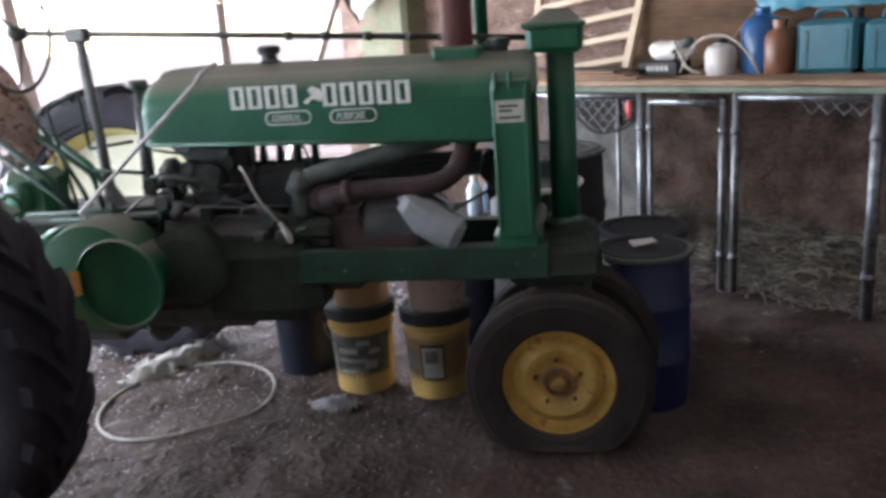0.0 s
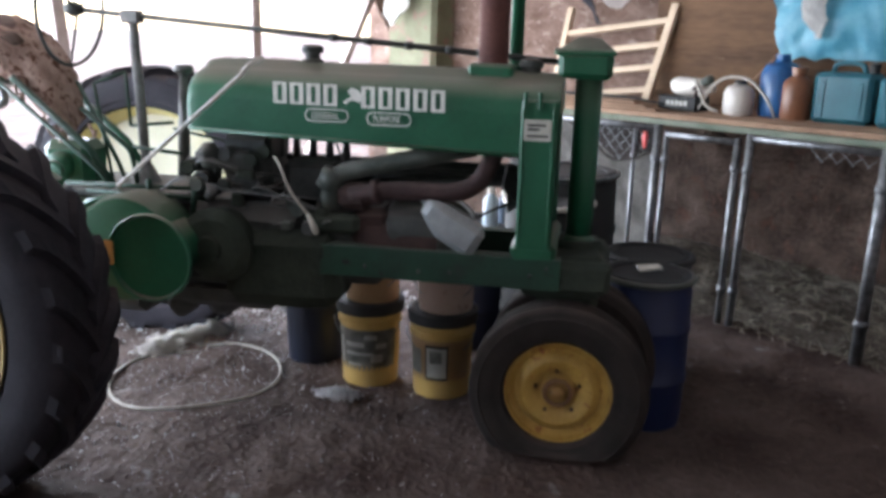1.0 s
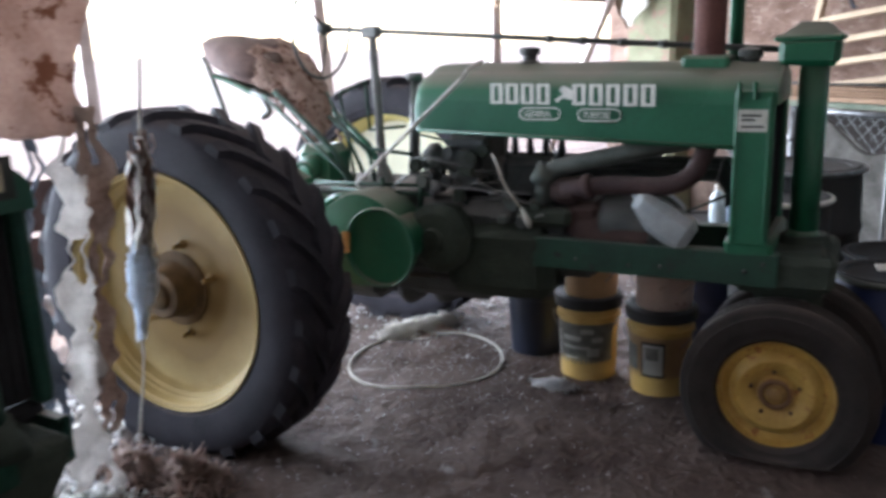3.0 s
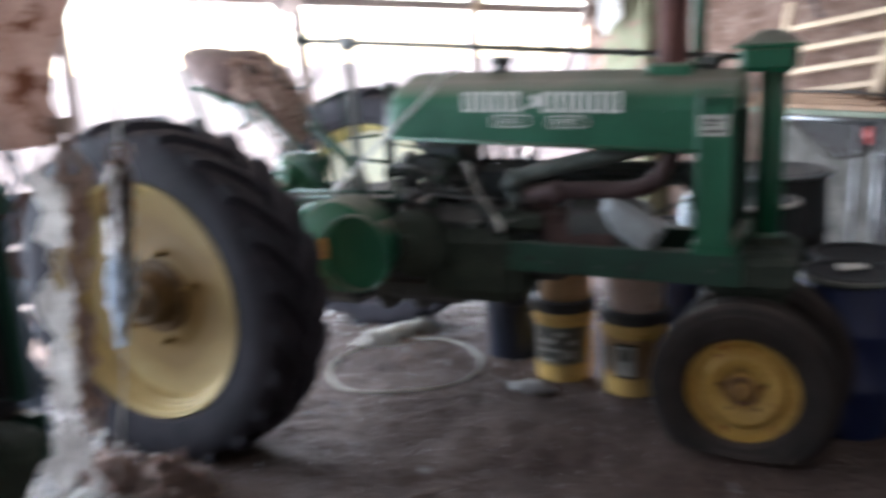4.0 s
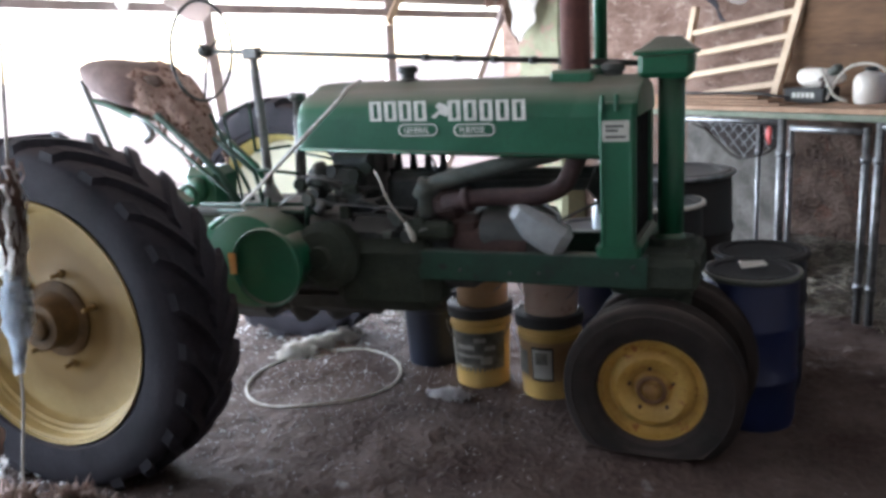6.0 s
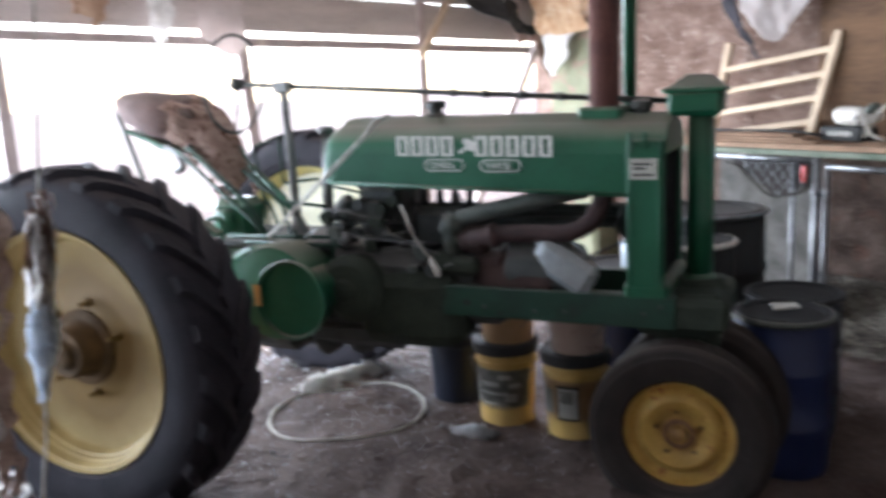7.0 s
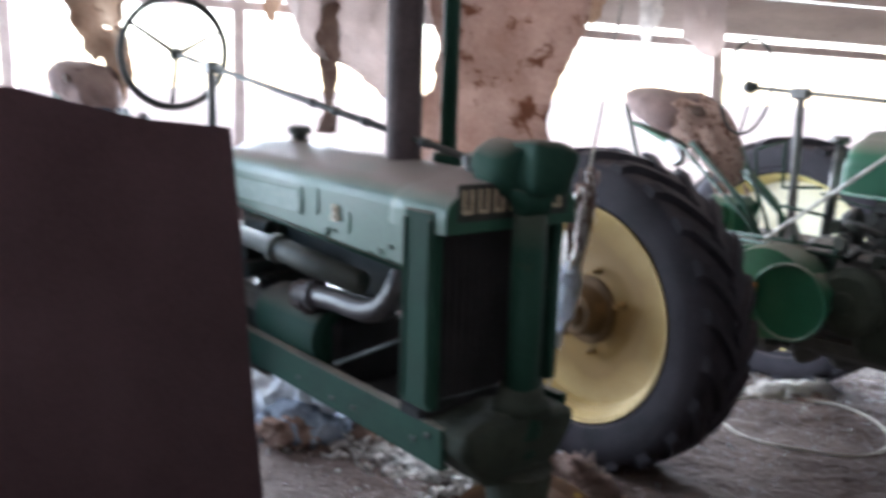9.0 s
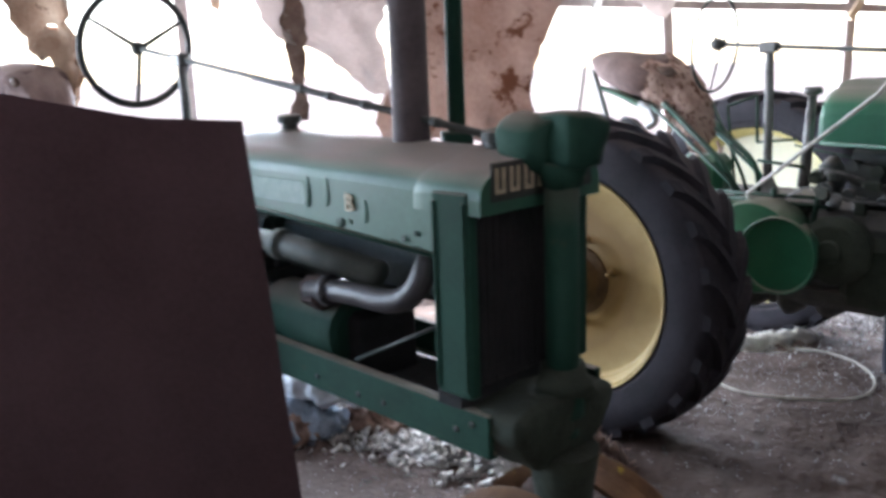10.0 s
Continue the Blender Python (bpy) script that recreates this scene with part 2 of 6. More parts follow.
RAGB = mat("brown_rag", (0.12, 0.075, 0.06), (0.27, 0.185, 0.15), 0.95, scale=14, bump=0.7, spots=(0.38, 0.33, 0.3), spot_level=0.6)
PANEL = mat("dark_brown_sheet", (0.085, 0.057, 0.06), (0.125, 0.086, 0.09), 0.97, scale=2.5, fine=90, bump=0.1)
STRAW = mat("old_straw", (0.11, 0.095, 0.075), (0.34, 0.305, 0.25), 0.95, scale=10, bump=0.9, spots=(0.1, 0.08, 0.06), spot_level=0.58)
PALEGREEN = mat("limewashed_plaster", (0.11, 0.11, 0.066), (0.19, 0.187, 0.122), 0.9, scale=4, bump=0.3, spots=(0.19, 0.125, 0.095), spot_level=0.54)
PALEBOARD = mat("pale_grey_board", (0.06, 0.056, 0.05), (0.15, 0.14, 0.128), 0.9, scale=8, fine=45, bump=0.5, spots=(0.075, 0.066, 0.058), spot_level=0.58)
# wheel yellow bleached towards white: daylight on the far disc, put into the colour
LITDISC = mat("daylit_cream_paint", (0.66, 0.62, 0.44), (0.78, 0.74, 0.58), 0.5, scale=4, bump=0.05, spots=(0.5, 0.42, 0.2), spot_level=0.64)
WHITEWOOL = mat("pale_wool", (0.55, 0.52, 0.5), (0.8, 0.77, 0.74), 0.98, scale=16, bump=0.7, spots=(0.3, 0.24, 0.2), spot_level=0.64, thin=0.5)
BROWNWOOL = mat("pale_brown_wool", (0.2, 0.14, 0.115), (0.42, 0.33, 0.28), 0.98, scale=14, bump=0.7, spots=(0.1, 0.06, 0.05), spot_level=0.6, thin=0.4)
# plain black; also darkens the shaded gaps low on the small tractor
BLACKCORE = mat("matt_black", (0.015, 0.0145, 0.0155), (0.028, 0.027, 0.028), 0.85, scale=9, bump=0.3)
ORANGEWOOL = mat("orange_tan_wool", (0.4, 0.24, 0.13), (0.62, 0.45, 0.3), 0.98, scale=12, bump=0.8, spots=(0.7, 0.6, 0.48), spot_level=0.58, thin=0.45)
GRIME = mat("green_grime", (0.021, 0.028, 0.02), (0.043, 0.051, 0.038), 0.8, scale=9, bump=0.5, dust=(0.045, 0.04, 0.032), dust_amount=0.3)
WOOLHEAP = mat("matted_wool", (0.52, 0.48, 0.44), (0.8, 0.76, 0.7), 0.98, scale=7, bump=0.7, spots=(0.24, 0.15, 0.1), spot_level=0.6)
RED = mat("red_plastic", (0.4, 0.03, 0.03), (0.5, 0.06, 0.05), 0.5, scale=9, bump=0.02)
DENIM = mat("grey_blue_cloth", (0.1, 0.125, 0.17), (0.24, 0.28, 0.34), 0.9, scale=9, bump=0.5)
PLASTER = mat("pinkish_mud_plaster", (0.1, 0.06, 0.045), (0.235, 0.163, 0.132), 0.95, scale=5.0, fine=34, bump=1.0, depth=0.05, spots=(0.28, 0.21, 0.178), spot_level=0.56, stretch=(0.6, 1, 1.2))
CEIL = mat("pale_roof_sheet", (0.5, 0.46, 0.42), (0.64, 0.6, 0.56), 0.8, scale=3, bump=0.1)
# mud tone lowered to hold the shade under the bench
SHADED_MUD = mat("shaded_mud_wall", (0.046, 0.031, 0.0245), (0.15, 0.108, 0.088), 0.95, scale=4.2, fine=36, bump=1.0, depth=0.05, spots=(0.11, 0.062, 0.047), spot_level=0.56)

# ---------------------------------------------------------------- mesh helpers
def part(name, bm, material, parent, label="", smooth=True):
    me = bpy.data.meshes.new(name)
    if smooth:
        for f in bm.faces:
            f.smooth = True
        for e in bm.edges:
            if len(e.link_faces) == 2 and e.calc_face_angle(0) > 0.6:
                e.smooth = False
    bm.to_mesh(me)
    bm.free()
    me.materials.append(material)
    ob = new(name, me)
    if parent:
        ob.parent = parent
    if label:
        ob["label"] = label
    return ob

def thing(name, label, category, m=None, group="", kind=""):
    ob = new(name)
    ob.empty_display_size = 0.1
    tagged(ob, label, category, group, kind)
    if m:
        ob.matrix_world = m
    return ob

def box(bm, x0, x1, y0, y1, z0, z1, bevel=0.006, m=None):
    r = bmesh.ops.create_cube(bm, size=1)
    vs = r["verts"]
    bmesh.ops.transform(bm, verts=vs, matrix=Matrix.Translation(((x0 + x1) / 2, (y0 + y1) / 2, (z0 + z1) / 2)) @ Matrix.Diagonal((x1 - x0, y1 - y0, z1 - z0, 1)))
    if bevel:
        es = list({e for v in vs for e in v.link_edges})
        r = bmesh.ops.bevel(bm, geom=es, offset=bevel, segments=1, affect="EDGES")
        vs = list({v for f in r["faces"] for v in f.verts})
    if m:
        bmesh.ops.transform(bm, verts=vs, matrix=m)
    return bm

def B():
    return bmesh.new()

def tube(bm, pts, r, n=10, caps=True, closed=False):
    """A pipe along points; r is one radius or one for each point."""
    pts = [Vector(p) for p in pts]
    rs = r if isinstance(r, (list, tuple)) else [r] * len(pts)
    rings = []
    up = None
    for i, p in enumerate(pts):
        a = pts[(i - 1) % len(pts)] if (closed or i > 0) else p
        b = pts[(i + 1) % len(pts)] if (closed or i < len(pts) - 1) else p
        d = (b - a).normalized()
        if up is None:
            up = d.orthogonal().normalized()
        up = (up - d * up.dot(d)).normalized()
        side = d.cross(up)
        rings.append([bm.verts.new(p + rs[i] * (math.cos(t) * up + math.sin(t) * side)) for t in (2 * math.pi * k / n for k in range(n))])
    for i in range(len(rings) if closed else len(rings) - 1):
        A, C = rings[i], rings[(i + 1) % len(rings)]
        for k in range(n):
            bm.faces.new((A[k], A[(k + 1) % n], C[(k + 1) % n], C[k]))
    if caps and not closed:
        bm.faces.new(rings[0][::-1])
        bm.faces.new(rings[-1])
    return bm

def arc(pts, steps=4):
    """Rounds the inner corners of a polyline."""
    pts = [Vector(p) for p in pts]
    out = [pts[0]]
    for a, p, c in zip(pts, pts[1:], pts[2:]):
        s, e = p.lerp(a, 0.45), p.lerp(c, 0.45)
        for k in range(steps + 1):
            t = k / steps
            out.append((1 - t) ** 2 * s + 2 * t * (1 - t) * p + t * t * e)
    out.append(pts[-1])
    return out

def lathe(bm, prof, n=40, axis="y", at=(0, 0, 0), closed=False):
    """Turns a profile of (radius, along) round an axis through at."""
    rings = []
    at = Vector(at)
    for r, h in prof:
        ring = []
        for k in range(n):
            t = 2 * math.pi * k / n
            c, s = r * math.cos(t), r * math.sin(t)
            v = (c, h, s) if axis == "y" else (c, s, h) if axis == "z" else (h, c, s)
            ring.append(bm.verts.new(at + Vector(v)))
        rings.append(ring)
    for A, C in zip(rings, rings[1:] + (rings[:1] if closed else [])):
        for k in range(n):
            bm.faces.new((A[k], A[(k + 1) % n], C[(k + 1) % n], C[k]))
    if not closed:
        if prof[0][0] > 1e-4:
            bm.faces.new(rings[0][::-1])
        if prof[-1][0] > 1e-4:
            bm.faces.new(rings[-1])
    bmesh.ops.recalc_face_normals(bm, faces=bm.faces)
    return bm

def extrude_y(bm, outline, y0, y1, bevel=0.0):
    """A flat outline in x and z, given thickness from y0 to y1."""
    a = [bm.verts.new((x, y0, z)) for x, z in outline]
    b = [bm.verts.new((x, y1, z)) for x, z in outline]
    n = len(a)
    fs = [bm.faces.new(a), bm.faces.new(b[::-1])] + [bm.faces.new((a[i], b[i], b[(i + 1) % n], a[(i + 1) % n])) for i in range(n)]
    bmesh.ops.recalc_face_normals(bm, faces=bm.faces)
    if bevel:
        bmesh.ops.bevel(bm, geom=list({e for f in fs for e in f.edges}), offset=bevel, segments=2, affect="EDGES")
    return bm

def noisy(bm, amount, scale, seed=0.0):
    for v in bm.verts:
        v.co += amount * noise.noise_vector(v.co * scale + Vector((seed, seed * 1.7, 0)))
    return bm

def letters(text, size, material, parent, m, name="lettering", depth=0.0015, xscale=1.0, label=""):
    cu = bpy.data.curves.new(name, "FONT")
    cu.body, cu.size, cu.extrude, cu.align_x = text, size, depth, "LEFT"
    tmp = new("tmp", cu)
    bpy.context.view_layer.update()
    me = bpy.data.meshes.new_from_object(tmp.evaluated_get(bpy.context.evaluated_depsgraph_get()))
    bpy.data.objects.remove(tmp)
    me.transform(m @ Matrix.Diagonal((xscale, 1, 1, 1)))
    me.materials.clear(); me.materials.append(material)
    ob = new(name, me)
    ob.parent = parent
    if label:
        ob["label"] = label
    return ob

# ---------------------------------------------------------------- the shed
CORNER = Vector((0.25, 4.69, 0))
ALONG = Vector((0.8, -0.6, 0))           # along the mud wall
OPEN = Vector((-0.530, -0.848, 0))       # along the open side
def place(p, q, z=0.0):
    return CORNER + p * ALONG + q * OPEN + Vector((0, 0, z))

SHED = Matrix(((0.8, 0.6, 0, CORNER.x), (-0.6, 0.8, 0, CORNER.y), (0, 0, 1, 0), (0, 0, 0, 1)))   # x along the mud wall, y into it
YARD = Matrix(((-0.530, 0.848, 0, CORNER.x), (-0.848, -0.530, 0, CORNER.y), (0, 0, 1, 0), (0, 0, 0, 1)))   # x along the open side, y into the room

def ground_height(x, y):
    p = Vector((x, y, 0))
    mound = 0.05 * math.exp(-((x - 2.2) ** 2 + (y + 0.1) ** 2) / 0.11)
    return mound + 0.022 * noise.noise(p * 0.9) + 0.012 * noise.noise(p * 3.1 + Vector((3, 1, 0)))

def clods(x, y):
    p = Vector((x, y, 0))
    n = noise.noise(p * 6.5)
    return 0.012 * noise.noise(p * 10) + 0.016 * max(0, n) + 0.02 * max(0, noise.noise(p * 19 + Vector((5, 2, 0)))) ** 1.5

def build_ground():
    bm = B()
    axis = [-400, -120, -50, -25, -14, -9] + [-6 + 0.15 * k for k in range(26)] + [-2.1 + 0.036 * k for k in range(150)] + [3.3 + 0.1 * k for k in range(33)] + [7.5, 10, 14, 25, 50, 120, 400]
    grid = [[bm.verts.new((x, y, ground_height(x, y) + (clods(x, y) if abs(x) < 7 and abs(y) < 7 else 0))) for x in axis] for y in axis]
    for r0, r1 in zip(grid, grid[1:]):
        for k in range(len(axis) - 1):
            bm.faces.new((r0[k], r0[k + 1], r1[k + 1], r1[k]))
    return tagged(part("ground", bm, DIRT, None), "trodden brown dirt floor with dust and scraps", "ground", kind="structure")
build_ground()

def wall_sheet(name, m, x0, x1, z0, z1, thick, material, label, rough=0.03, step=0.12):
    """A thick wall whose room face is uneven; its face lies in y = 0 and its back in y = thick."""
    bm = B()
    nx, nz = max(1, int((x1 - x0) / step)), max(1, int((z1 - z0) / step))
    def face(y, amp):
        rows = []
        for j in range(nz + 1):
            row = []
            for i in range(nx + 1):
                x, z = x0 + (x1 - x0) * i / nx, z0 + (z1 - z0) * j / nz
                d = amp * (noise.noise(Vector((x * 1.3, z * 1.6, 4))) + 0.5 * noise.noise(Vector((x * 4, z * 4.5, 9))) + 0.4 * abs(noise.noise(Vector((x * 9, z * 10, 2)))))
                row.append(bm.verts.new((x, y + d, z)))
            rows.append(row)
        for r0, r1 in zip(rows, rows[1:]):
            for k in range(nx):
                bm.faces.new((r0[k], r0[k + 1], r1[k + 1], r1[k]))
        return rows
    a, b = face(0, rough), face(thick, 0)
    def rim(s, t):
        for k in range(len(s) - 1):
            bm.faces.new((s[k], s[k + 1], t[k + 1], t[k]))
    rim(a[0], b[0]); rim(a[-1], b[-1])
    rim([r[0] for r in a], [r[0] for r in b]); rim([r[-1] for r in a], [r[-1] for r in b])
    bmesh.ops.recalc_face_normals(bm, faces=bm.faces)
    ob = part(name, bm, material, None)
    ob.matrix_world = m
    return tagged(ob, label, "wall", kind="structure")

# split at bench height: the lower part has the bench's shade in its colour
wall_sheet("wall_north", SHED, -0.2, 9.6, -0.1, 1.17, 0.35, SHADED_MUD, "rough grey brown mud wall with hollows, darkened for shade under the bench", 0.055, 0.05)
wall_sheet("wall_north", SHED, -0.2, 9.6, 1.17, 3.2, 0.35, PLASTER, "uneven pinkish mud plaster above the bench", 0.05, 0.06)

def build_open_side():
    """Posts, header, light gap and siding above: the open side of the shed."""
    for k, (x, lean) in enumerate(((1.41, 0.02), (3.05, -0.05), (4.75, 0.0), (6.71, 0.0), (8.3, 0.0))):
        bm = B()
        box(bm, -0.045, 0.045, -0.09, -0.01, -0.05, 2.45, 0.008)
        for v in bm.verts:
            v.co.x += lean * (1.9 - v.co.z)
        noisy(bm, 0.01, 2.0, k * 3.0)
        ob = part("post", bm, WOODG, None)
        ob.matrix_world = YARD @ pose(x, 0, 0)
        tagged(ob, "weathered wooden post on the open side", "post", "posts of the open side", "structure")
    def uphill(bm, k=0.036):
        for v in bm.verts:
            v.co.z += k * v.co.x
        return bm
    bm = box(B(), -0.1, 9.4, -0.05, 0.0, 1.885, 1.955, 0.006)
    bmesh.ops.subdivide_edges(bm, edges=[e for e in bm.edges if e.calc_length() > 3], cuts=30)
    ob = part("header_beam", uphill(noisy(bm, 0.006, 1.0)), WOODG, None); ob.matrix_world = YARD
    tagged(ob, "weathered header beam across the open side", "beam", kind="structure")
    bm = B()
    for j in range(4):
        box(bm, -0.1, 9.4, 0.0 - 0.012 * (j % 2) - 0.05, 0.02 - 0.012 * (j % 2) - 0.05, 2.0 + 0.3 * j, 2.293 + 0.3 * j, 0.004)
    ob = part("wall_west", uphill(bm), SIDING, None); ob.matrix_world = YARD
    tagged(ob, "dusty board siding above the open side", "wall", kind="structure")
    for low, high, w, m2, label in (((1.24, 0.0), (0.1, 2.08), 0.034, WOODG, "leaning wooden brace beside the corner"), ((1.47, 1.88), (1.1, 2.45), 0.022, WOODL, "pale brace nailed to a post of the open side")):
        d = Vector((high[0] - low[0], 0, high[1] - low[1]))
        bm = box(B(), -w, w, -0.03, 0.03, 0, d.length, 0.006, d.to_track_quat("Z", "Y").to_matrix().to_4x4())
        bmesh.ops.subdivide_edges(bm, edges=[e for e in bm.edges if e.calc_length() > 0.5], cuts=8)
        ob = part("brace", noisy(bm, 0.008, 2.0), m2, None); ob.matrix_world = YARD @ pose(low[0], 0.04, low[1])
        tagged(ob, label, "brace", kind="structure")
build_open_side()

wall_sheet("wall_east", SHED @ pose(9.4, -9.8, 0, 0, 0, 95), -0.3, 10.2, -0.1, 3.2, -0.2, SIDING, "dusty board wall of the shed", 0.01, 0.5)
for a, b2 in ((-0.3, 0.4), (4.9, 10.2)):
    wall_sheet("wall_south", YARD @ pose(8.9, 0, 0, 0, 0, 84), a, b2, -0.1, 3.2, 0.2, SIDING, "dusty board wall beside the wide doorway", 0.01, 0.5)
wall_sheet("wall_south", YARD @ pose(8.9, 0, 0, 0, 0, 84), 0.4, 4.9, 2.45, 3.2, 0.2, SIDING, "dusty boards above the wide doorway", 0.01, 0.5)

def build_ceiling():
    bm = B()
    n = 90
    rows = []
    for y in (-10.5, 0.9):
        rows.append([bm.verts.new((-1.2 + 11.2 * k / n, y, 3.05 + 0.012 * (k % 2))) for k in range(n + 1)])
    rows += [[bm.verts.new(v.co + Vector((0, 0, 0.02))) for v in r] for r in rows]
    for a, c in ((0, 1), (2, 3), (0, 2), (1, 3)):
        for k in range(n):
            bm.faces.new((rows[a][k], rows[a][k + 1], rows[c][k + 1], rows[c][k]))
    bmesh.ops.recalc_face_normals(bm, faces=bm.faces)
    ob = part("ceiling", bm, CEIL, None, smooth=False)
    ob.matrix_world = SHED
    tagged(ob, "dusty sheet roof of the shed", "ceiling", kind="structure")
build_ceiling()

# ---------------------------------------------------------------- tractors
def tyre_bm(R, r_in, w, ribbed=False, flat=0.0):
    """A tyre carcass round the y axis; ribbed: grooves round the tread; flat: height lost where it has gone down."""
    bm = B()
    mid = r_in + (R - r_in) * 0.5
    ridge = 0.51 if ribbed else 0.48
    tread = [(R - 0.004, -w * 0.38), (R, -w * 0.3)]
    if ribbed:
        for y in (-0.17, 0.0, 0.17):
            tread += [(R, (y - 0.045) * w), (R - 0.011, (y - 0.03) * w), (R - 0.011, (y + 0.03) * w), (R, (y + 0.045) * w)]
    tread += [(R, w * 0.3), (R - 0.004, w * 0.38)]
    prof = [(r_in, -w * 0.36), (r_in + 0.012, -w * 0.43), (r_in + 0.035, -w * 0.44), (r_in + 0.042, -w * 0.47), (mid, -w * 0.5), (R - 0.045, -w * 0.485), (R - 0.04, -w * ridge), (R - 0.034, -w * 0.475), (R - 0.018, -w * 0.45)] + tread
    prof += [(R - 0.018, w * 0.45), (R - 0.034, w * 0.475), (R - 0.04, w * ridge), (R - 0.045, w * 0.485), (mid, w * 0.5), (r_in + 0.042, w * 0.47), (r_in + 0.035, w * 0.44), (r_in + 0.012, w * 0.43), (r_in, w * 0.36)]
    lathe(bm, prof, 64, closed=True)
    if flat:
        for v in bm.verts:
            if v.co.z < -R + flat * 2.2:
                k = (-R + flat * 2.2 - v.co.z) / (flat * 2.2)
                v.co.y *= 1 + 0.35 * k
                v.co.z = max(v.co.z, -R + flat + 0.15 * (v.co.z + R - flat)) if v.co.z < -R + flat else v.co.z
    return bm

def lug_mesh(R, w, s, count, height):
    """One curved tread bar, from the middle of the tread to its shoulder."""
    bm = B()
    rows = []
    th = 0.30 * math.pi / count
    for j in range(7):
        f = j / 6
        y = s * (-0.02 + f * 0.488) * w
        a = 2.3 * math.pi / count * f ** 0.85
        top = R - 0.002 - 0.026 * max(0, f - 0.8) * 5
        base = R - height - 0.01 - (0.06 * (f - 0.8) * 5 if f > 0.8 else 0)
        wide = th * (1 + 0.25 * f)
        rows.append([bm.verts.new((rad * math.cos(a + da), y, rad * math.sin(a + da))) for da, rad in ((-wide * 1.25, base), (-wide * 0.8, top), (wide * 0.8, top), (wide * 1.25, base))])
    for r0, r1 in zip(rows, rows[1:]):
        for i in range(3):
            bm.faces.new((r0[i], r0[i + 1], r1[i + 1], r1[i]))
    bm.faces.new(rows[0]); bm.faces.new(rows[-1][::-1])
    bmesh.ops.recalc_face_normals(bm, faces=bm.faces)
    me = bpy.data.meshes.new("lug")
    bm.to_mesh(me); bm.free()
    return me

LUGS = {}
def add_lugs(tyre, R, w, material, count=23, height=0.034):
    for s in (-1, 1):
        key = (R, w, s, material.name)
        if key not in LUGS:
            LUGS[key] = lug_mesh(R, w, s, count, height)
            LUGS[key].materials.append(material)
        for k in range(count):
            o = new("lug", LUGS[key])
            o.parent = tyre
            o.matrix_local = Matrix.Rotation(-2 * math.pi * (k + (0.5 if s > 0 else 0)) / count, 4, "Y")

def rear_wheel(parent, side, rim_mat, R=0.71, y_mid=0.86, x=0.0, z=0.69, k=1.0, rk=1.0, w=0.30, disc_mat=None):
    """side -1: right of the tractor. The dish opens outward, with a long hub standing out of its middle."""
    s = side
    hub = Vector((x, s * y_mid, z))
    at = Matrix.Translation(hub) @ Matrix.Diagonal((k * rk, 1, k * rk, 1))
    wheel = part("rear_tyre", tyre_bm(R - 0.034, 0.475 * rk, w), RUBBER, parent, "cracked black rubber tractor tyre with chevron lugs")
    wheel.matrix_local = Matrix.Translation(hub) @ Matrix.Rotation(0.11, 4, "Y") @ Matrix.Diagonal((k, 1, k, 1))
    add_lugs(wheel, R, w, RUBBER)
    f = s * w * 0.47
    prof = [(0.497, f), (0.492, f - s * 0.012), (0.478, f - s * 0.018), (0.470, f - s * 0.05), (0.462, f - s * 0.056), (0.458, f - s * 0.07), (0.446, f - s * 0.078), (0.44, f - s * 0.105), (0.432, f - s * 0.115)]
    back = [(0.432, f - s * 0.135), (0.455, f - s * 0.2), (0.478, f - s * 0.25), (0.485, f - s * 0.262), (0.497, f - s * 0.27), (0.50, f - s * 0.262), (0.488, f - s * 0.24), (0.488, f - s * 0.03), (0.50, f - s * 0.006)]
    rim = part("rim", lathe(B(), prof + back, 64, closed=True), rim_mat, parent, "dark rusty steel rim" if rim_mat is DARKRIM else "pale yellow painted steel rim with stepped ledges")
    rim.matrix_local = at
    face = [(0.434, 0.112), (0.41, 0.118), (0.36, 0.124), (0.30, 0.128), (0.25, 0.128), (0.215, 0.122), (0.195, 0.112), (0.16, 0.108), (0.0, 0.108)]
    disc = part("wheel_disc", noisy(lathe(B(), [(r, f - s * d) for r, d in face] + [(r, f - s * (d + 0.014)) for r, d in face[::-1]], 64, closed=True), 0.0025, 5), disc_mat or rim_mat, parent, "dished steel wheel disc with faded paint")
    disc.matrix_local = at
    bm = lathe(B(), [(0.155, f - s * 0.112), (0.155, f - s * 0.098), (0.147, f - s * 0.092), (0.118, f - s * 0.088), (0.106, f - s * 0.07), (0.1, f - s * 0.01), (0.092, f), (0.058, f + s * 0.002), (0.052, f + s * 0.02), (0.04, f + s * 0.026), (0.0, f + s * 0.026)], 32)
    o = part("wheel_hub", noisy(bm, 0.003, 12), HUBBROWN, parent, "rusty brown wheel hub standing out of the disc"); o.matrix_local = Matrix.Translation(hub)
    for a in (0.31, -1.38, -2.35, 2.4, 1.35):
        c = Vector((x + 0.187 * math.cos(a), s * y_mid + f - s * 0.116, z + 0.187 * math.sin(a)))
        bm = tube(B(), [(0, 0, 0), (0, s * 0.018, 0)], 0.019, 6)
        tube(bm, [(0, s * 0.014, 0), (0.006, s * 0.062, 0)], 0.01, 8)
        o = part("lug_bolt", bm, rim_mat, parent)
        o.matrix_local = Matrix.Translation(c)

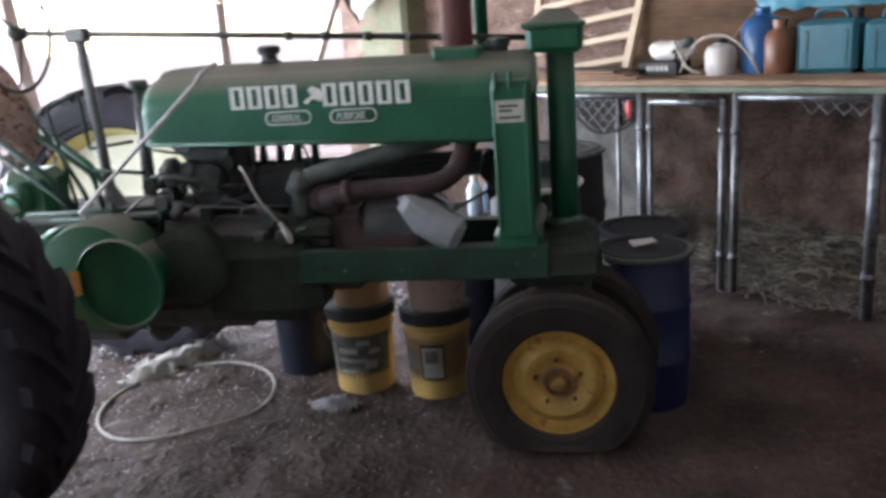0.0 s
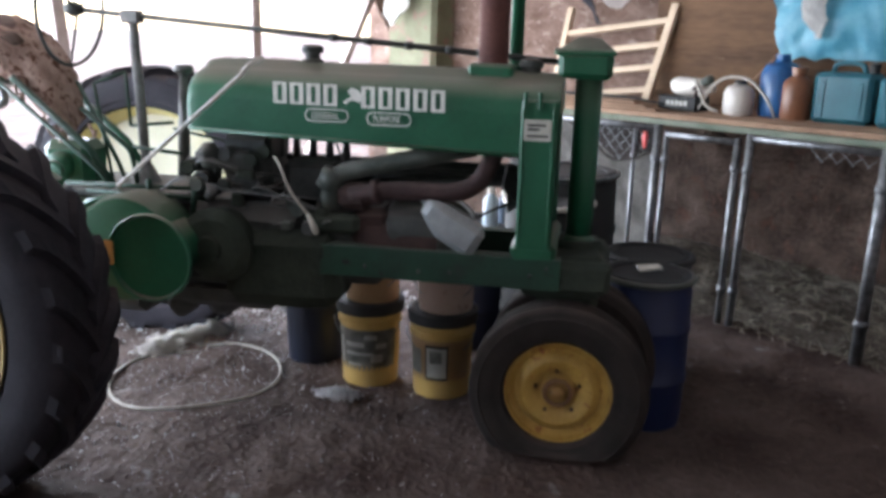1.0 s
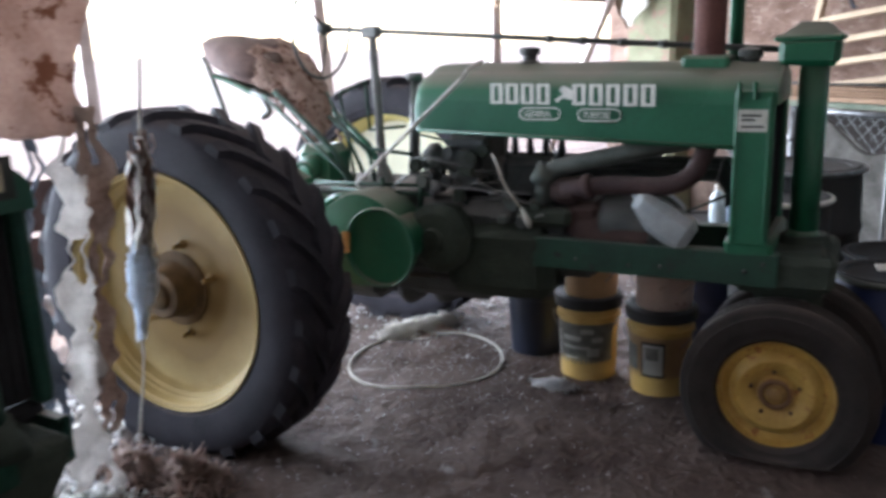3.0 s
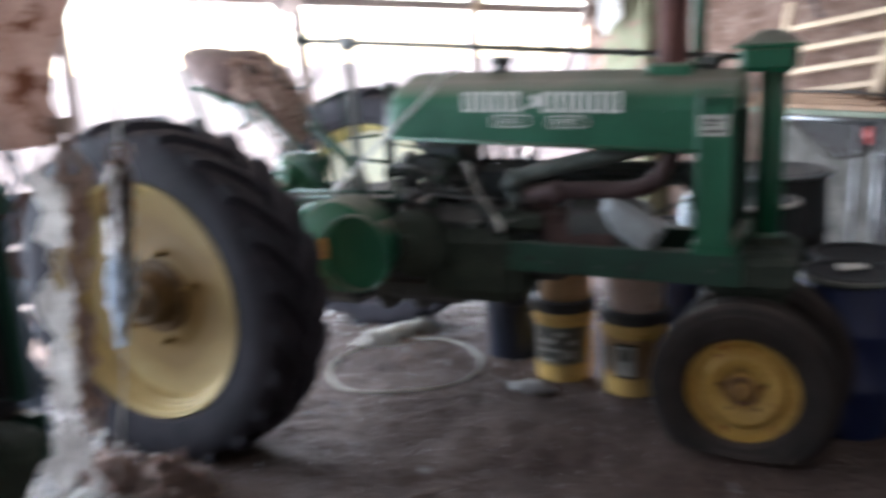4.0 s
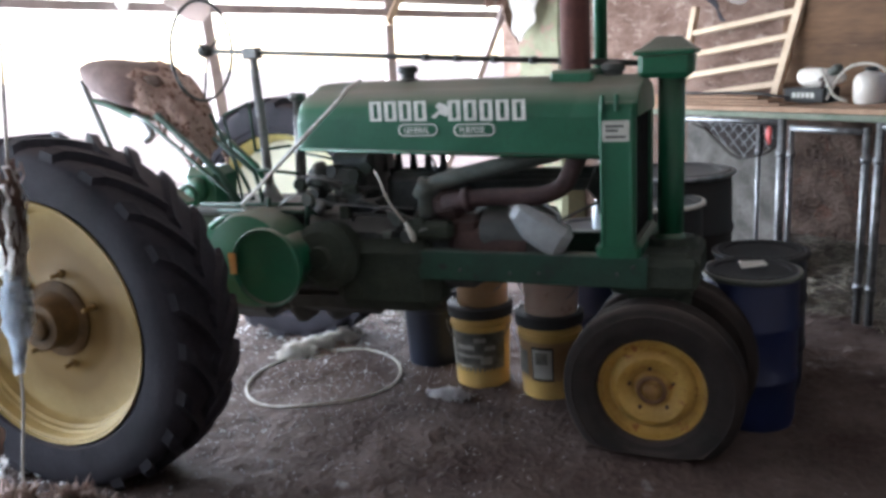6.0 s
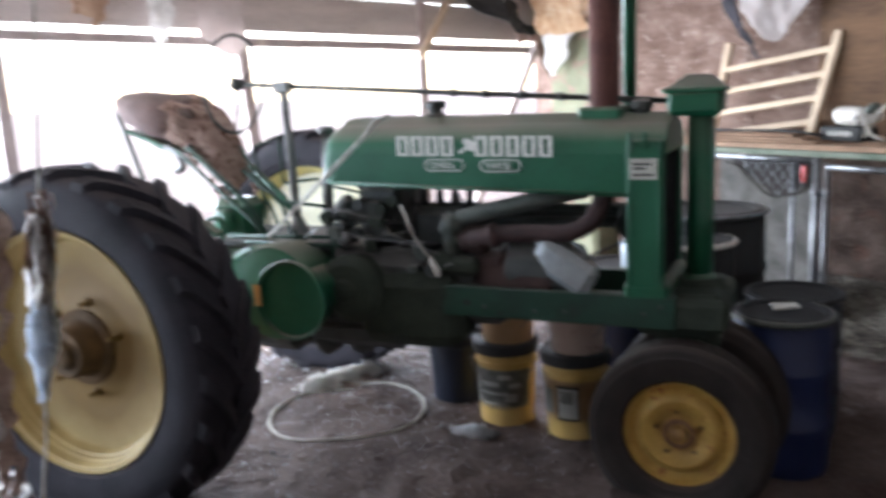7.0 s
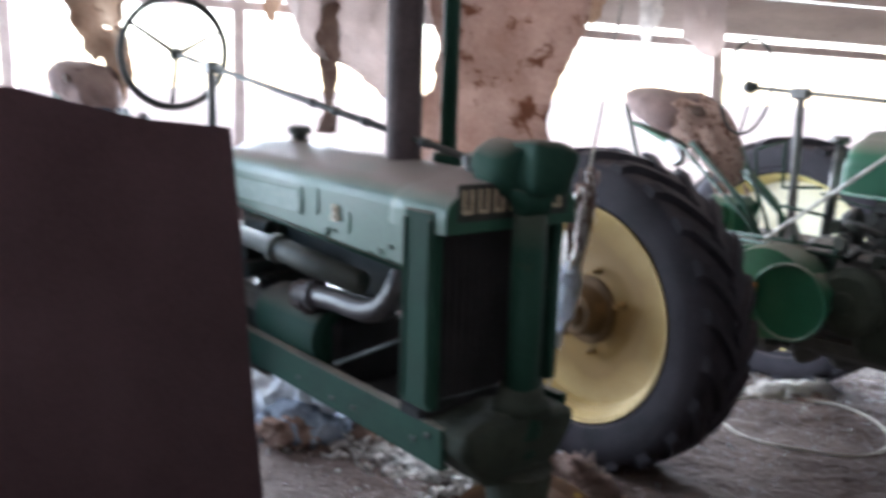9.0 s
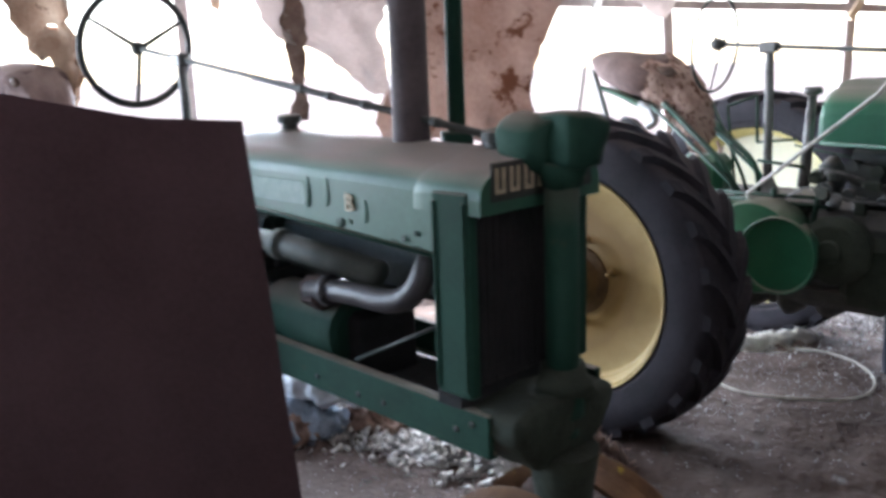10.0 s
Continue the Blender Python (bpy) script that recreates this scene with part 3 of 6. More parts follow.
def front_wheel(parent, x, y, z, s, rim_mat, tyre_mat, R=0.342, flat=0.105):
    hub = (x, y, z)
    o = part("front_tyre", tyre_bm(R, 0.205, 0.165, True, flat=flat), tyre_mat, parent, "worn ribbed rubber front tyre gone flat")
    o.matrix_local = Matrix.Translation(hub)
    bm = B()
    f = s * 0.06
    lathe(bm, [(0.222, f), (0.218, f - s * 0.01), (0.2, f - s * 0.012), (0.19, f - s * 0.035), (0.165, f - s * 0.04), (0.155, f - s * 0.02), (0.13, f - s * 0.005), (0.1, f - s * 0.012), (0.075, f - s * 0.03), (0.066, f - s * 0.03), (0.06, f - s * 0.016), (0.05, f - s * 0.012), (0.044, f - s * 0.018), (0.032, f - s * 0.016), (0.028, f + s * 0.004), (0.018, f + s * 0.01), (0.0, f + s * 0.011),
               ] + [(0.0, f - s * 0.06), (0.19, f - s * 0.07), (0.2, f - s * 0.12), (0.222, f - s * 0.125), (0.224, f - s * 0.11), (0.208, f - s * 0.1), (0.208, f - s * 0.02), (0.224, f - s * 0.006)], 40, closed=True)
    o = part("rim", bm, rim_mat, parent, "yellow painted front rim"); o.matrix_local = Matrix.Translation(hub)
    ring = [((0.05 + 0.007 * noise.noise(Vector((k, s, 3)))) * math.cos(a), f - s * 0.013, 0.05 * math.sin(a)) for k, a in ((k, 2 * math.pi * k / 24) for k in range(24))]
    o = part("hub_gasket", tube(B(), ring, 0.009, 6, closed=True), RUSTYEL, parent, "rusty ring round the hub"); o.matrix_local = Matrix.Translation(hub)
    for k in range(5):
        a = 2 * math.pi * k / 5 + 0.4
        o = part("lug_bolt", tube(B(), [(0, 0, 0), (0, s * 0.012, 0)], 0.007, 6), DARKRIM, parent)
        o.matrix_local = Matrix.Translation((x + 0.086 * math.cos(a), y + f - s * 0.022, z + 0.086 * math.sin(a)))

def hood_bm(x0, x1, zt0, zt1, zb0, zb1, half, rad=0.11):
    bm = B()
    rows = []
    n = 14
    xs = [x0, x0 + 0.008, x0 + 0.026, x0 + 0.06] + [x0 + 0.15 + (x1 - x0 - 0.15) * k / 8 for k in range(9)]
    for x in xs:
        t = (x - x0) / (x1 - x0)
        zt, zb = zt0 + (zt1 - zt0) * t, zb0 + (zb1 - zb0) * t
        sh = 1.0 if x > x0 + 0.07 else {0: 0.86, 1: 0.93, 2: 0.975, 3: 0.995}[xs.index(x)]
        h = half * (0.6 + 0.4 * sh)
        top = zb + (zt - zb) * sh
        sec = [(-h, zb)]
        sec += [(-h, top - rad - 0.03)]
        for k in range(7):
            a = math.pi / 2 * k / 6
            sec.append((-h + rad * 1.3 * (1 - math.cos(a)), top - 0.03 - rad + rad * math.sin(a)))
        sec.append((-h * 0.25, top - 0.006)); sec.append((0, top))
        sec = sec + [(-y, z) for y, z in sec[-2::-1]]
        rows.append([bm.verts.new((x, y, z)) for y, z in sec])
    m = len(rows[0])
    for a, c in zip(rows, rows[1:]):
        for k in range(m):
            bm.faces.new((a[k], a[(k + 1) % m], c[(k + 1) % m], c[k]))
    bm.faces.new(rows[0][::-1]); bm.faces.new(rows[-1])
    bmesh.ops.recalc_face_normals(bm, faces=bm.faces)
    return bm

def bolts(parent, places, axis, r=0.011, material=None):
    for p in places:
        p = Vector(p)
        o = part("bolt", tube(B(), [p, p + Vector(axis)], r, 6), material or GREASE, parent)

def tractor_common(root, green, hood_label, hub=(0.15, 1.662, 0.205), stack_x=1.885, cap_x=1.17, ped_r=0.05, ped_dz=0.0, post_x=0.41, nose=2.36, hood_x=0.745, wheel_r=0.011, iron=None, pipe=None, rise=None, rails=None, flank=None, axle=0.72, stack=None, belly=0.0):
    """Hood, radiator, pedestal, frame, engine and steering that both tractors share. x forward, y to the left, z up."""
    low0, low1 = (1.272, 1.208) if flank else (1.228, 1.183)
    part("hood", noisy(hood_bm(hood_x, 2.03, 1.495, 1.475, low0, low1, 0.24, 0.07 if flank else 0.11), 0.004, 4), flank or green, root, hood_label)
    iron, pipe, rise, rails = iron or GREASE, pipe or DARKPIPE, rise or OLDPIPE, rails or GREASYGREEN
    for s in (-1, 1):
        bm = B()
        tube(bm, [(hood_x + 0.02, s * 0.243, low0 + 0.003), (2.02, s * 0.243, low1 + 0.004)], 0.008, 6)
        part("hood_bead", bm, green, root)
    if flank:
        bm = hood_bm(1.93, 2.19, 1.478, 1.47, 1.33, 1.33, 0.245, 0.07)
    else:
        bm = hood_bm(1.88, 2.155, 1.4785, 1.472, 1.335, 1.335, 0.2415, 0.11)
    top = part("radiator_top", noisy(bm, 0.003, 9), green if flank is None else flank, root)
    for x in (2.035, 2.085) if flank is None else ():
        part("clamp", box(B(), x - 0.007, x + 0.007, -0.262, -0.248, 1.355, 1.415, 0.003), green, top)
    part("radiator_cap", lathe(B(), [(0.036, 1.455), (0.036, 1.485), (0.046, 1.49), (0.044, 1.515), (0.02, 1.525), (0.0, 1.527)], 18, "z", (2.03, 0, 0)), GREASE, top)
    core = part("radiator_core", box(B(), 2.05, 2.13, -0.205, 0.205, 0.86, 1.39, 0.004), BLACKCORE, root, "dark radiator core")
    for k in range(15):
        y = -0.19 + 0.38 * k / 14
        part("fin", box(B(), 2.13, 2.136, y - 0.003, y + 0.003, 0.865, 1.385, 0), BLACKCORE, core)
    for s in (-1, 1):
        bm = box(B(), 2.02, 2.15, s * 0.23 - 0.02, s * 0.23 + 0.02, 0.84, 1.387, 0.008)
        side = part("radiator_side", bm, green, root)
        for x in (2.03, 2.135):
            part("bead", box(B(), x - 0.005, x + 0.005, s * 0.252 - 0.004, s * 0.252 + 0.004, 0.86, 1.36, 0.002), green, side)
        bolts(side, [(2.03, s * 0.248, 0.9 + 0.11 * k) for k in range(5)], (0, s * 0.008, 0), 0.005, green)
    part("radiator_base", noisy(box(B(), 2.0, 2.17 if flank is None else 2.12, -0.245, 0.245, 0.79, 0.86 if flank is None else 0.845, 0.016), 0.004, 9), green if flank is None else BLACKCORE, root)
    rail_end = nose - 0.02
    if flank is None:
        rail_end = 2.19
        bm = box(B(), 2.03, nose, -0.222, 0.222, 0.655, 0.815, 0.035)
        box(bm, 2.17, nose + 0.01, -0.235, 0.235, 0.68, 0.80, 0.02)
        box(bm, 2.1, nose - 0.02, -0.14, 0.14, 0.56, 0.67, 0.03)
        tube(bm, [(2.248, 0, 0.78), (2.248, 0, 0.84)], [0.12, 0.085], 18)
        bmesh.ops.subdivide_edges(bm, edges=bm.edges[:], cuts=2, use_grid_fill=True)
        part("front_support", noisy(noisy(bm, 0.012, 7), 0.005, 25), GRIME, root, "grimy cast iron front support")
    for s in (-1, 1):
        bm = B()
        lip = 0.06 if flank is None else 0.025
        lo, hi = (s * 0.235 - lip, s * 0.235) if s > 0 else (s * 0.235, s * 0.235 + lip)
        x0 = 0.95 if flank else 1.27
        box(bm, x0, rail_end, s * 0.235 - 0.01, s * 0.235 + 0.01, 0.69, 0.81, 0.003)
        box(bm, x0, rail_end, lo, hi, 0.80, 0.812, 0.002)
        box(bm, x0, rail_end, lo, hi, 0.688, 0.70, 0.002)
        rail = part("frame_rail", noisy(bm, 0.002, 5), rails, root)
        bolts(rail, [(x, s * 0.242, z) for x, z in ((1.45, 0.735), (1.66, 0.73), (1.78, 0.735), (2.08, 0.745), (2.14, 0.775))], (0, s * 0.006, 0), 0.009)
    d = ped_dz
    bm = tube(B(), [(2.248, 0, 0.7), (2.248, 0, 1.47 + d)], ped_r, 16)
    tube(bm, [(2.248, 0, 0.76), (2.248, 0, 0.83), (2.248, 0, 0.86)], [ped_r + 0.014, ped_r + 0.014, ped_r], 16)
    ped = part("steering_pedestal", bm, green, root)
    bm = box(B(), 2.13, 2.33, -0.085, 0.085, 1.455 + d, 1.555 + d, 0.02)
    if flank:
        # blunt cast gear case with a round nose towards the shaft
        bm = box(B(), 2.195, 2.345, -0.06, 0.075, 1.435, 1.57, 0.02)
        bmesh.ops.subdivide_edges(bm, edges=bm.edges[:], cuts=3, use_grid_fill=True)
        for _ in range(2):
            bmesh.ops.smooth_vert(bm, verts=bm.verts, factor=0.5, use_axis_x=True, use_axis_y=True, use_axis_z=True)
        tube(bm, [(2.06, -0.01, 1.5), (2.075, -0.01, 1.5), (2.11, -0.01, 1.497), (2.18, -0.01, 1.492), (2.25, -0.01, 1.49)], [0.035, 0.055, 0.072, 0.078, 0.075], 18)
        tube(bm, [(2.248, 0, 1.38), (2.248, 0, 1.45)], [0.05, 0.07], 18)
        part("gear_housing", noisy(noisy(bm, 0.014, 11), 0.006, 25), green, ped)
        bm = bmesh.new()
    else:
        box(bm, 2.115, 2.34, -0.092, 0.092, 1.54 + d, 1.558 + d, 0.006)
    peak = () if flank else ((2.135, -0.08, 1.56), (2.33, -0.08, 1.56), (2.33, 0.08, 1.56), (2.135, 0.08, 1.56), (2.2, -0.02, 1.605), (2.28, -0.02, 1.605), (2.28, 0.02, 1.605), (2.2, 0.02, 1.605))
    v = [bm.verts.new(Vector(p) + Vector((0, 0, d))) for p in peak]
    if flank is None:
        for q in ((0, 1, 5, 4), (1, 2, 6, 5), (2, 3, 7, 6), (3, 0, 4, 7), (4, 5, 6, 7)):
            bm.faces.new([v[i] for i in q])
        part("gear_housing", noisy(noisy(bm, 0.008, 9), 0.004, 25), green, ped)
    hx, hz, hr = hub
    end = Vector((2.14, 0, 1.512 + d))
    c = Vector((hx, 0, hz))
    bm = tube(B(), [c, end], 0.0115, 8)
    for f in (0.55, 0.62, 0.7, 0.78, 0.84):
        p = c.lerp(end, f)
        tube(bm, [p, p + (end - c).normalized() * 0.03], 0.017, 6)
    part("steering_shaft", bm, GREASE, root, "thin steering shaft above the hood")
    bm = B()
    ax = (end - c).normalized()
    e1 = Vector((0, 1, 0)); e2 = ax.cross(e1)
    tube(bm, [c + hr * (math.cos(t) * e1 + math.sin(t) * e2) for t in (2 * math.pi * k / 36 for k in range(36))], wheel_r, 8, closed=True)
    wheel = part("steering_wheel", bm, GREASE, root, "thin dark steering wheel with three spokes")
    for k in range(3):
        t = 2 * math.pi * k / 3 - 1.6
        tip = c + (hr - 0.008) * (math.cos(t) * e1 + math.sin(t) * e2)
        part("spoke", tube(B(), [c + ax * 0.03, tip], [wheel_r * 0.8, wheel_r * 0.55], 6), GREASE, wheel)
    part("wheel_boss", tube(B(), [c - ax * 0.02, c + ax * 0.01, c + ax * 0.05], [0.022, 0.034, 0.02], 10), GREASE, wheel)
    zs = (c.lerp(end, (post_x - hx) / (end.x - hx))).z
    bm = tube(B(), [(post_x + 0.02, 0, 0.98), (post_x, 0, zs)], 0.021, 10)
    tube(bm, [(post_x + 0.022, 0, 0.96), (post_x + 0.02, 0, 1.04)], [0.06, 0.024], 10)
    box(bm, post_x - 0.045, post_x + 0.04, -0.028, 0.028, zs - 0.032, zs + 0.022, 0.008)
    part("shaft_support", bm, DARKMET, root, "upright support under the steering shaft")
    bm = tube(B(), [(0.60, 0, 1.0), (0.62, 0, 1.43)], [0.028, 0.019], 10)
    tube(bm, [(0.62, 0, 1.42), (0.62, 0, 1.428), (0.62, 0, 1.45), (0.62, 0, 1.458)], [0.025, 0.04, 0.04, 0.028], 12)
    part("breather_pipe", bm, DARKMET, root)
    lathe(bm := B(), [(0.036, 1.47), (0.042, 1.49), (0.03, 1.498), (0.03, 1.515), (0.043, 1.52), (0.043, 1.542), (0.03, 1.55), (0.0, 1.55)], 18, "z", (cap_x, 0, 0))
    part("fuel_cap", bm, GREASE, root)
    bm = tube(B(), [(stack_x, 0, 1.44), (stack_x, 0, 1.47), (stack_x, 0, 2.7)], [0.062, 0.057, 0.057], 20)
    part("exhaust_pipe", bm, stack or STACK, root, "rusty brown exhaust stack")
    if flank is None:
        part("stack_flange", noisy(box(B(), stack_x - 0.085, stack_x + 0.085, -0.085, 0.085, 1.44, 1.50, 0.012), 0.003, 12), green, root)
    bm = tube(B(), [(stack_x + 0.075, 0.12, 1.44), (stack_x + 0.075, 0.12, 2.7)], 0.027, 14)
    tube(bm, [(stack_x + 0.075, 0.12, 1.46), (stack_x + 0.075, 0.12, 1.5)], 0.05, 14)
    part("air_intake_pipe", bm, green, root, "green air intake pipe beside the stack")
    # engine
    part("oil_pan", noisy(box(B(), 0.56, 1.05, -0.17, 0.17, 0.49 + belly, 0.6 + belly, 0.03), 0.014, 8), iron, root)
    part("timing_case", noisy(box(B(), 0.98, 1.25, -0.16, 0.16, 0.52 + belly, 0.66 + belly, 0.03), 0.014, 8), iron, root)
    bm = box(B(), 0.5, 1.22, -0.20, 0.20, 0.57 + belly, 0.93, 0.06)
    if flank:
        part("valve_cover", noisy(box(B(), 1.0, 1.98, -0.06, 0.14, 1.0, 1.19, 0.03), 0.01, 8), iron, root)
    part("crankcase", noisy(bm, 0.018, 6), iron, root, "greasy dark crankcase")
    bm = box(B(), 1.18, 1.52, -0.17, 0.17, 0.62, 0.95, 0.05)
    # blackened on the small tractor for the shade among its engine parts
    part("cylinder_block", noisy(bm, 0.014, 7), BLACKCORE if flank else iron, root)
    bm = tube(B(), arc([(1.44, -0.1, 0.82), (1.62, -0.1, 0.82), (1.72, -0.1, 0.82)]), [0.12] * 12, 18) if flank is None else B()
    if flank is None:
        part("cylinder_head", noisy(box(bm, 1.38, 1.53, -0.2, 0.2, 0.74, 0.955, 0.03), 0.01, 8), RUST, root, "rusty reddish cylinder head")
    q = 0.0 if flank is None else -0.46
    part("muffler_drum", lathe(B(), [(0.09, 1.515 + q), (0.112, 1.53 + q), (0.118, 1.55 + q), (0.118, 1.79 + q * 0.72), (0.112, 1.81 + q * 0.72), (0.09, 1.825 + q * 0.72)], 26, "x", (0, -0.1, 0.86)), GREENB if flank else iron, root)
    bm = box(B(), -0.25, 0.52, -0.2, 0.2, 0.55, 0.93, 0.06)
    part("transmission_case", noisy(bm, 0.01, 5), green, root)
    part("sump", noisy(box(B(), -0.22, 0.5, -0.18, 0.18, 0.43, 0.58, 0.05), 0.016, 7), iron, root, "oily sump under the gearbox")
    bm = box(B(), -0.1, 0.72, -0.2, 0.2, 0.925, 0.965, 0.012)
    part("deck_plate", noisy(bm, 0.008, 6), GREASE, root)
    bm = lathe(B(), [(0.14, -axle), (0.14, -0.25), (0.18, -0.2), (0.18, 0.2), (0.14, 0.25), (0.14, axle)], 20, at=(0, 0, 0.69))
    part("rear_axle", bm, GREASE, root)
    part("lower_water_pipe", tube(B(), arc([(1.55, -0.1, 0.70), (1.85, -0.13, 0.70), (2.06, -0.13, 0.76)]), 0.03, 10), GREASE, root)
    part("fan_shaft", tube(B(), [(1.05, 0.02, 1.1), (2.05, 0.02, 1.1)], 0.016, 8), GREASE, root)
    part("fan_pipe", tube(B(), [(1.15, 0.1, 1.02), (2.0, 0.1, 1.04)], 0.03, 10), GREASE, root)
    for k in range(4):
        t = math.pi / 2 * k + 0.4
        bm = box(B(), -0.003, 0.003, -0.04, 0.04, 0.03, 0.19, 0, Matrix.Translation((1.98, 0.02, 1.1)) @ Matrix.Rotation(t, 4, "X") @ pose(0, 0, 0, 0, 0, 35))
        part("fan_blade", bm, GREASE, root)
    # governor and carburettor behind the tank
    bm = box(B(), 0.86, 1.03, -0.12, 0.12, 0.93, 1.22, 0.03)
    tube(bm, [(0.93, -0.2, 1.08), (0.93, 0.05, 1.08)], 0.065, 14)
    tube(bm, [(0.86, -0.1, 1.16), (1.02, -0.1, 1.16)], 0.045, 12)
    tube(bm, [(0.88, -0.21, 1.13), (0.88, -0.1, 1.13)], 0.03, 10)
    tube(bm, [(0.99, -0.22, 1.02), (0.99, -0.1, 1.02)], 0.035, 10)
    box(bm, 0.84, 1.05, -0.16, 0.1, 0.98, 1.0, 0.004)
    part("governor", noisy(bm, 0.012, 9), iron, root)
    bm = tube(B(), [(0.76, -0.1, 0.95), (0.76, -0.1, 1.12), (0.76, -0.1, 1.16)], [0.05, 0.05, 0.02], 12)
    tube(bm, [(0.72, -0.18, 1.08), (0.84, -0.05, 1.08)], 0.03, 8)
    part("magneto", noisy(bm, 0.008, 9), GREASE, root)
    # intake and exhaust pipes on the right flank
    if flank is None:
        bm = tube(B(), arc([(1.30, -0.19, 0.94), (1.30, -0.19, 1.07), (1.45, -0.19, 1.11), (1.85, -0.16, 1.2)]), 0.035, 14)
        tube(bm, [(1.285, -0.19, 1.02), (1.32, -0.19, 1.09)], 0.046, 12)
    else:
        bm = tube(B(), [(0.95, -0.2, 1.14), (1.22, -0.2, 1.135), (1.25, -0.2, 1.135), (1.7, -0.17, 1.1)], [0.036, 0.036, 0.042, 0.04], 14)
        tube(bm, [(1.21, -0.2, 1.135), (1.26, -0.2, 1.134)], 0.052, 14)
    part("intake_pipe", bm, rise, root, "greyish intake pipe rising to the hood")
    bm = tube(B(), arc([(1.38, -0.2, 1.0), (1.55, -0.2, 1.03), (1.86, -0.2, 1.03), (1.93, -0.16, 1.2)], 6), 0.036, 14)
    tube(bm, [(1.47, -0.2, 1.015), (1.50, -0.2, 1.022)], 0.05, 14)
    part("exhaust_manifold", bm, pipe, root, "rusty exhaust pipe curving up to the hood")
    bm = box(B(), 1.33, 1.46, -0.23, -0.12, 0.94, 1.05, 0.03)
    part("carburettor", noisy(bm, 0.012, 10), RUST, root)
    # a thin rod that braces the radiator
    part("brace_rod", tube(B(), [(1.6, -0.2, 0.815), (2.02, -0.2, 1.02)], 0.006, 6), DUSTYIRON, root)

def loft(bm, rows, n=28):
    """A closed body through rings: rows of (x, z, half thickness, half width, lean in degrees)."""
    rings = []
    for x, z, th, wd, lean in rows:
        c, sn = math.cos(radians(lean)), math.sin(radians(lean))
        ring = []
        for k in range(n):
            a = 2 * math.pi * k / n
            u, v = math.cos(a), math.sin(a)
            t = th * abs(v) ** 0.8 * (1 if v > 0 else -1)
            ring.append(bm.verts.new((x + t * sn, wd * abs(u) ** 0.8 * (1 if u > 0 else -1), z + t * c)))
        rings.append(ring)
    for r0, r1 in zip(rings, rings[1:]):
        for k in range(n):
            bm.faces.new((r0[k], r0[(k + 1) % n], r1[(k + 1) % n], r1[k]))
    bm.faces.new(rings[0]); bm.faces.new(rings[-1][::-1])
    bmesh.ops.recalc_face_normals(bm, faces=bm.faces)
    bmesh.ops.subdivide_edges(bm, edges=[e for e in bm.edges if e.calc_length() > 0.03], cuts=1, use_grid_fill=True, smooth=0.6)
    return bm

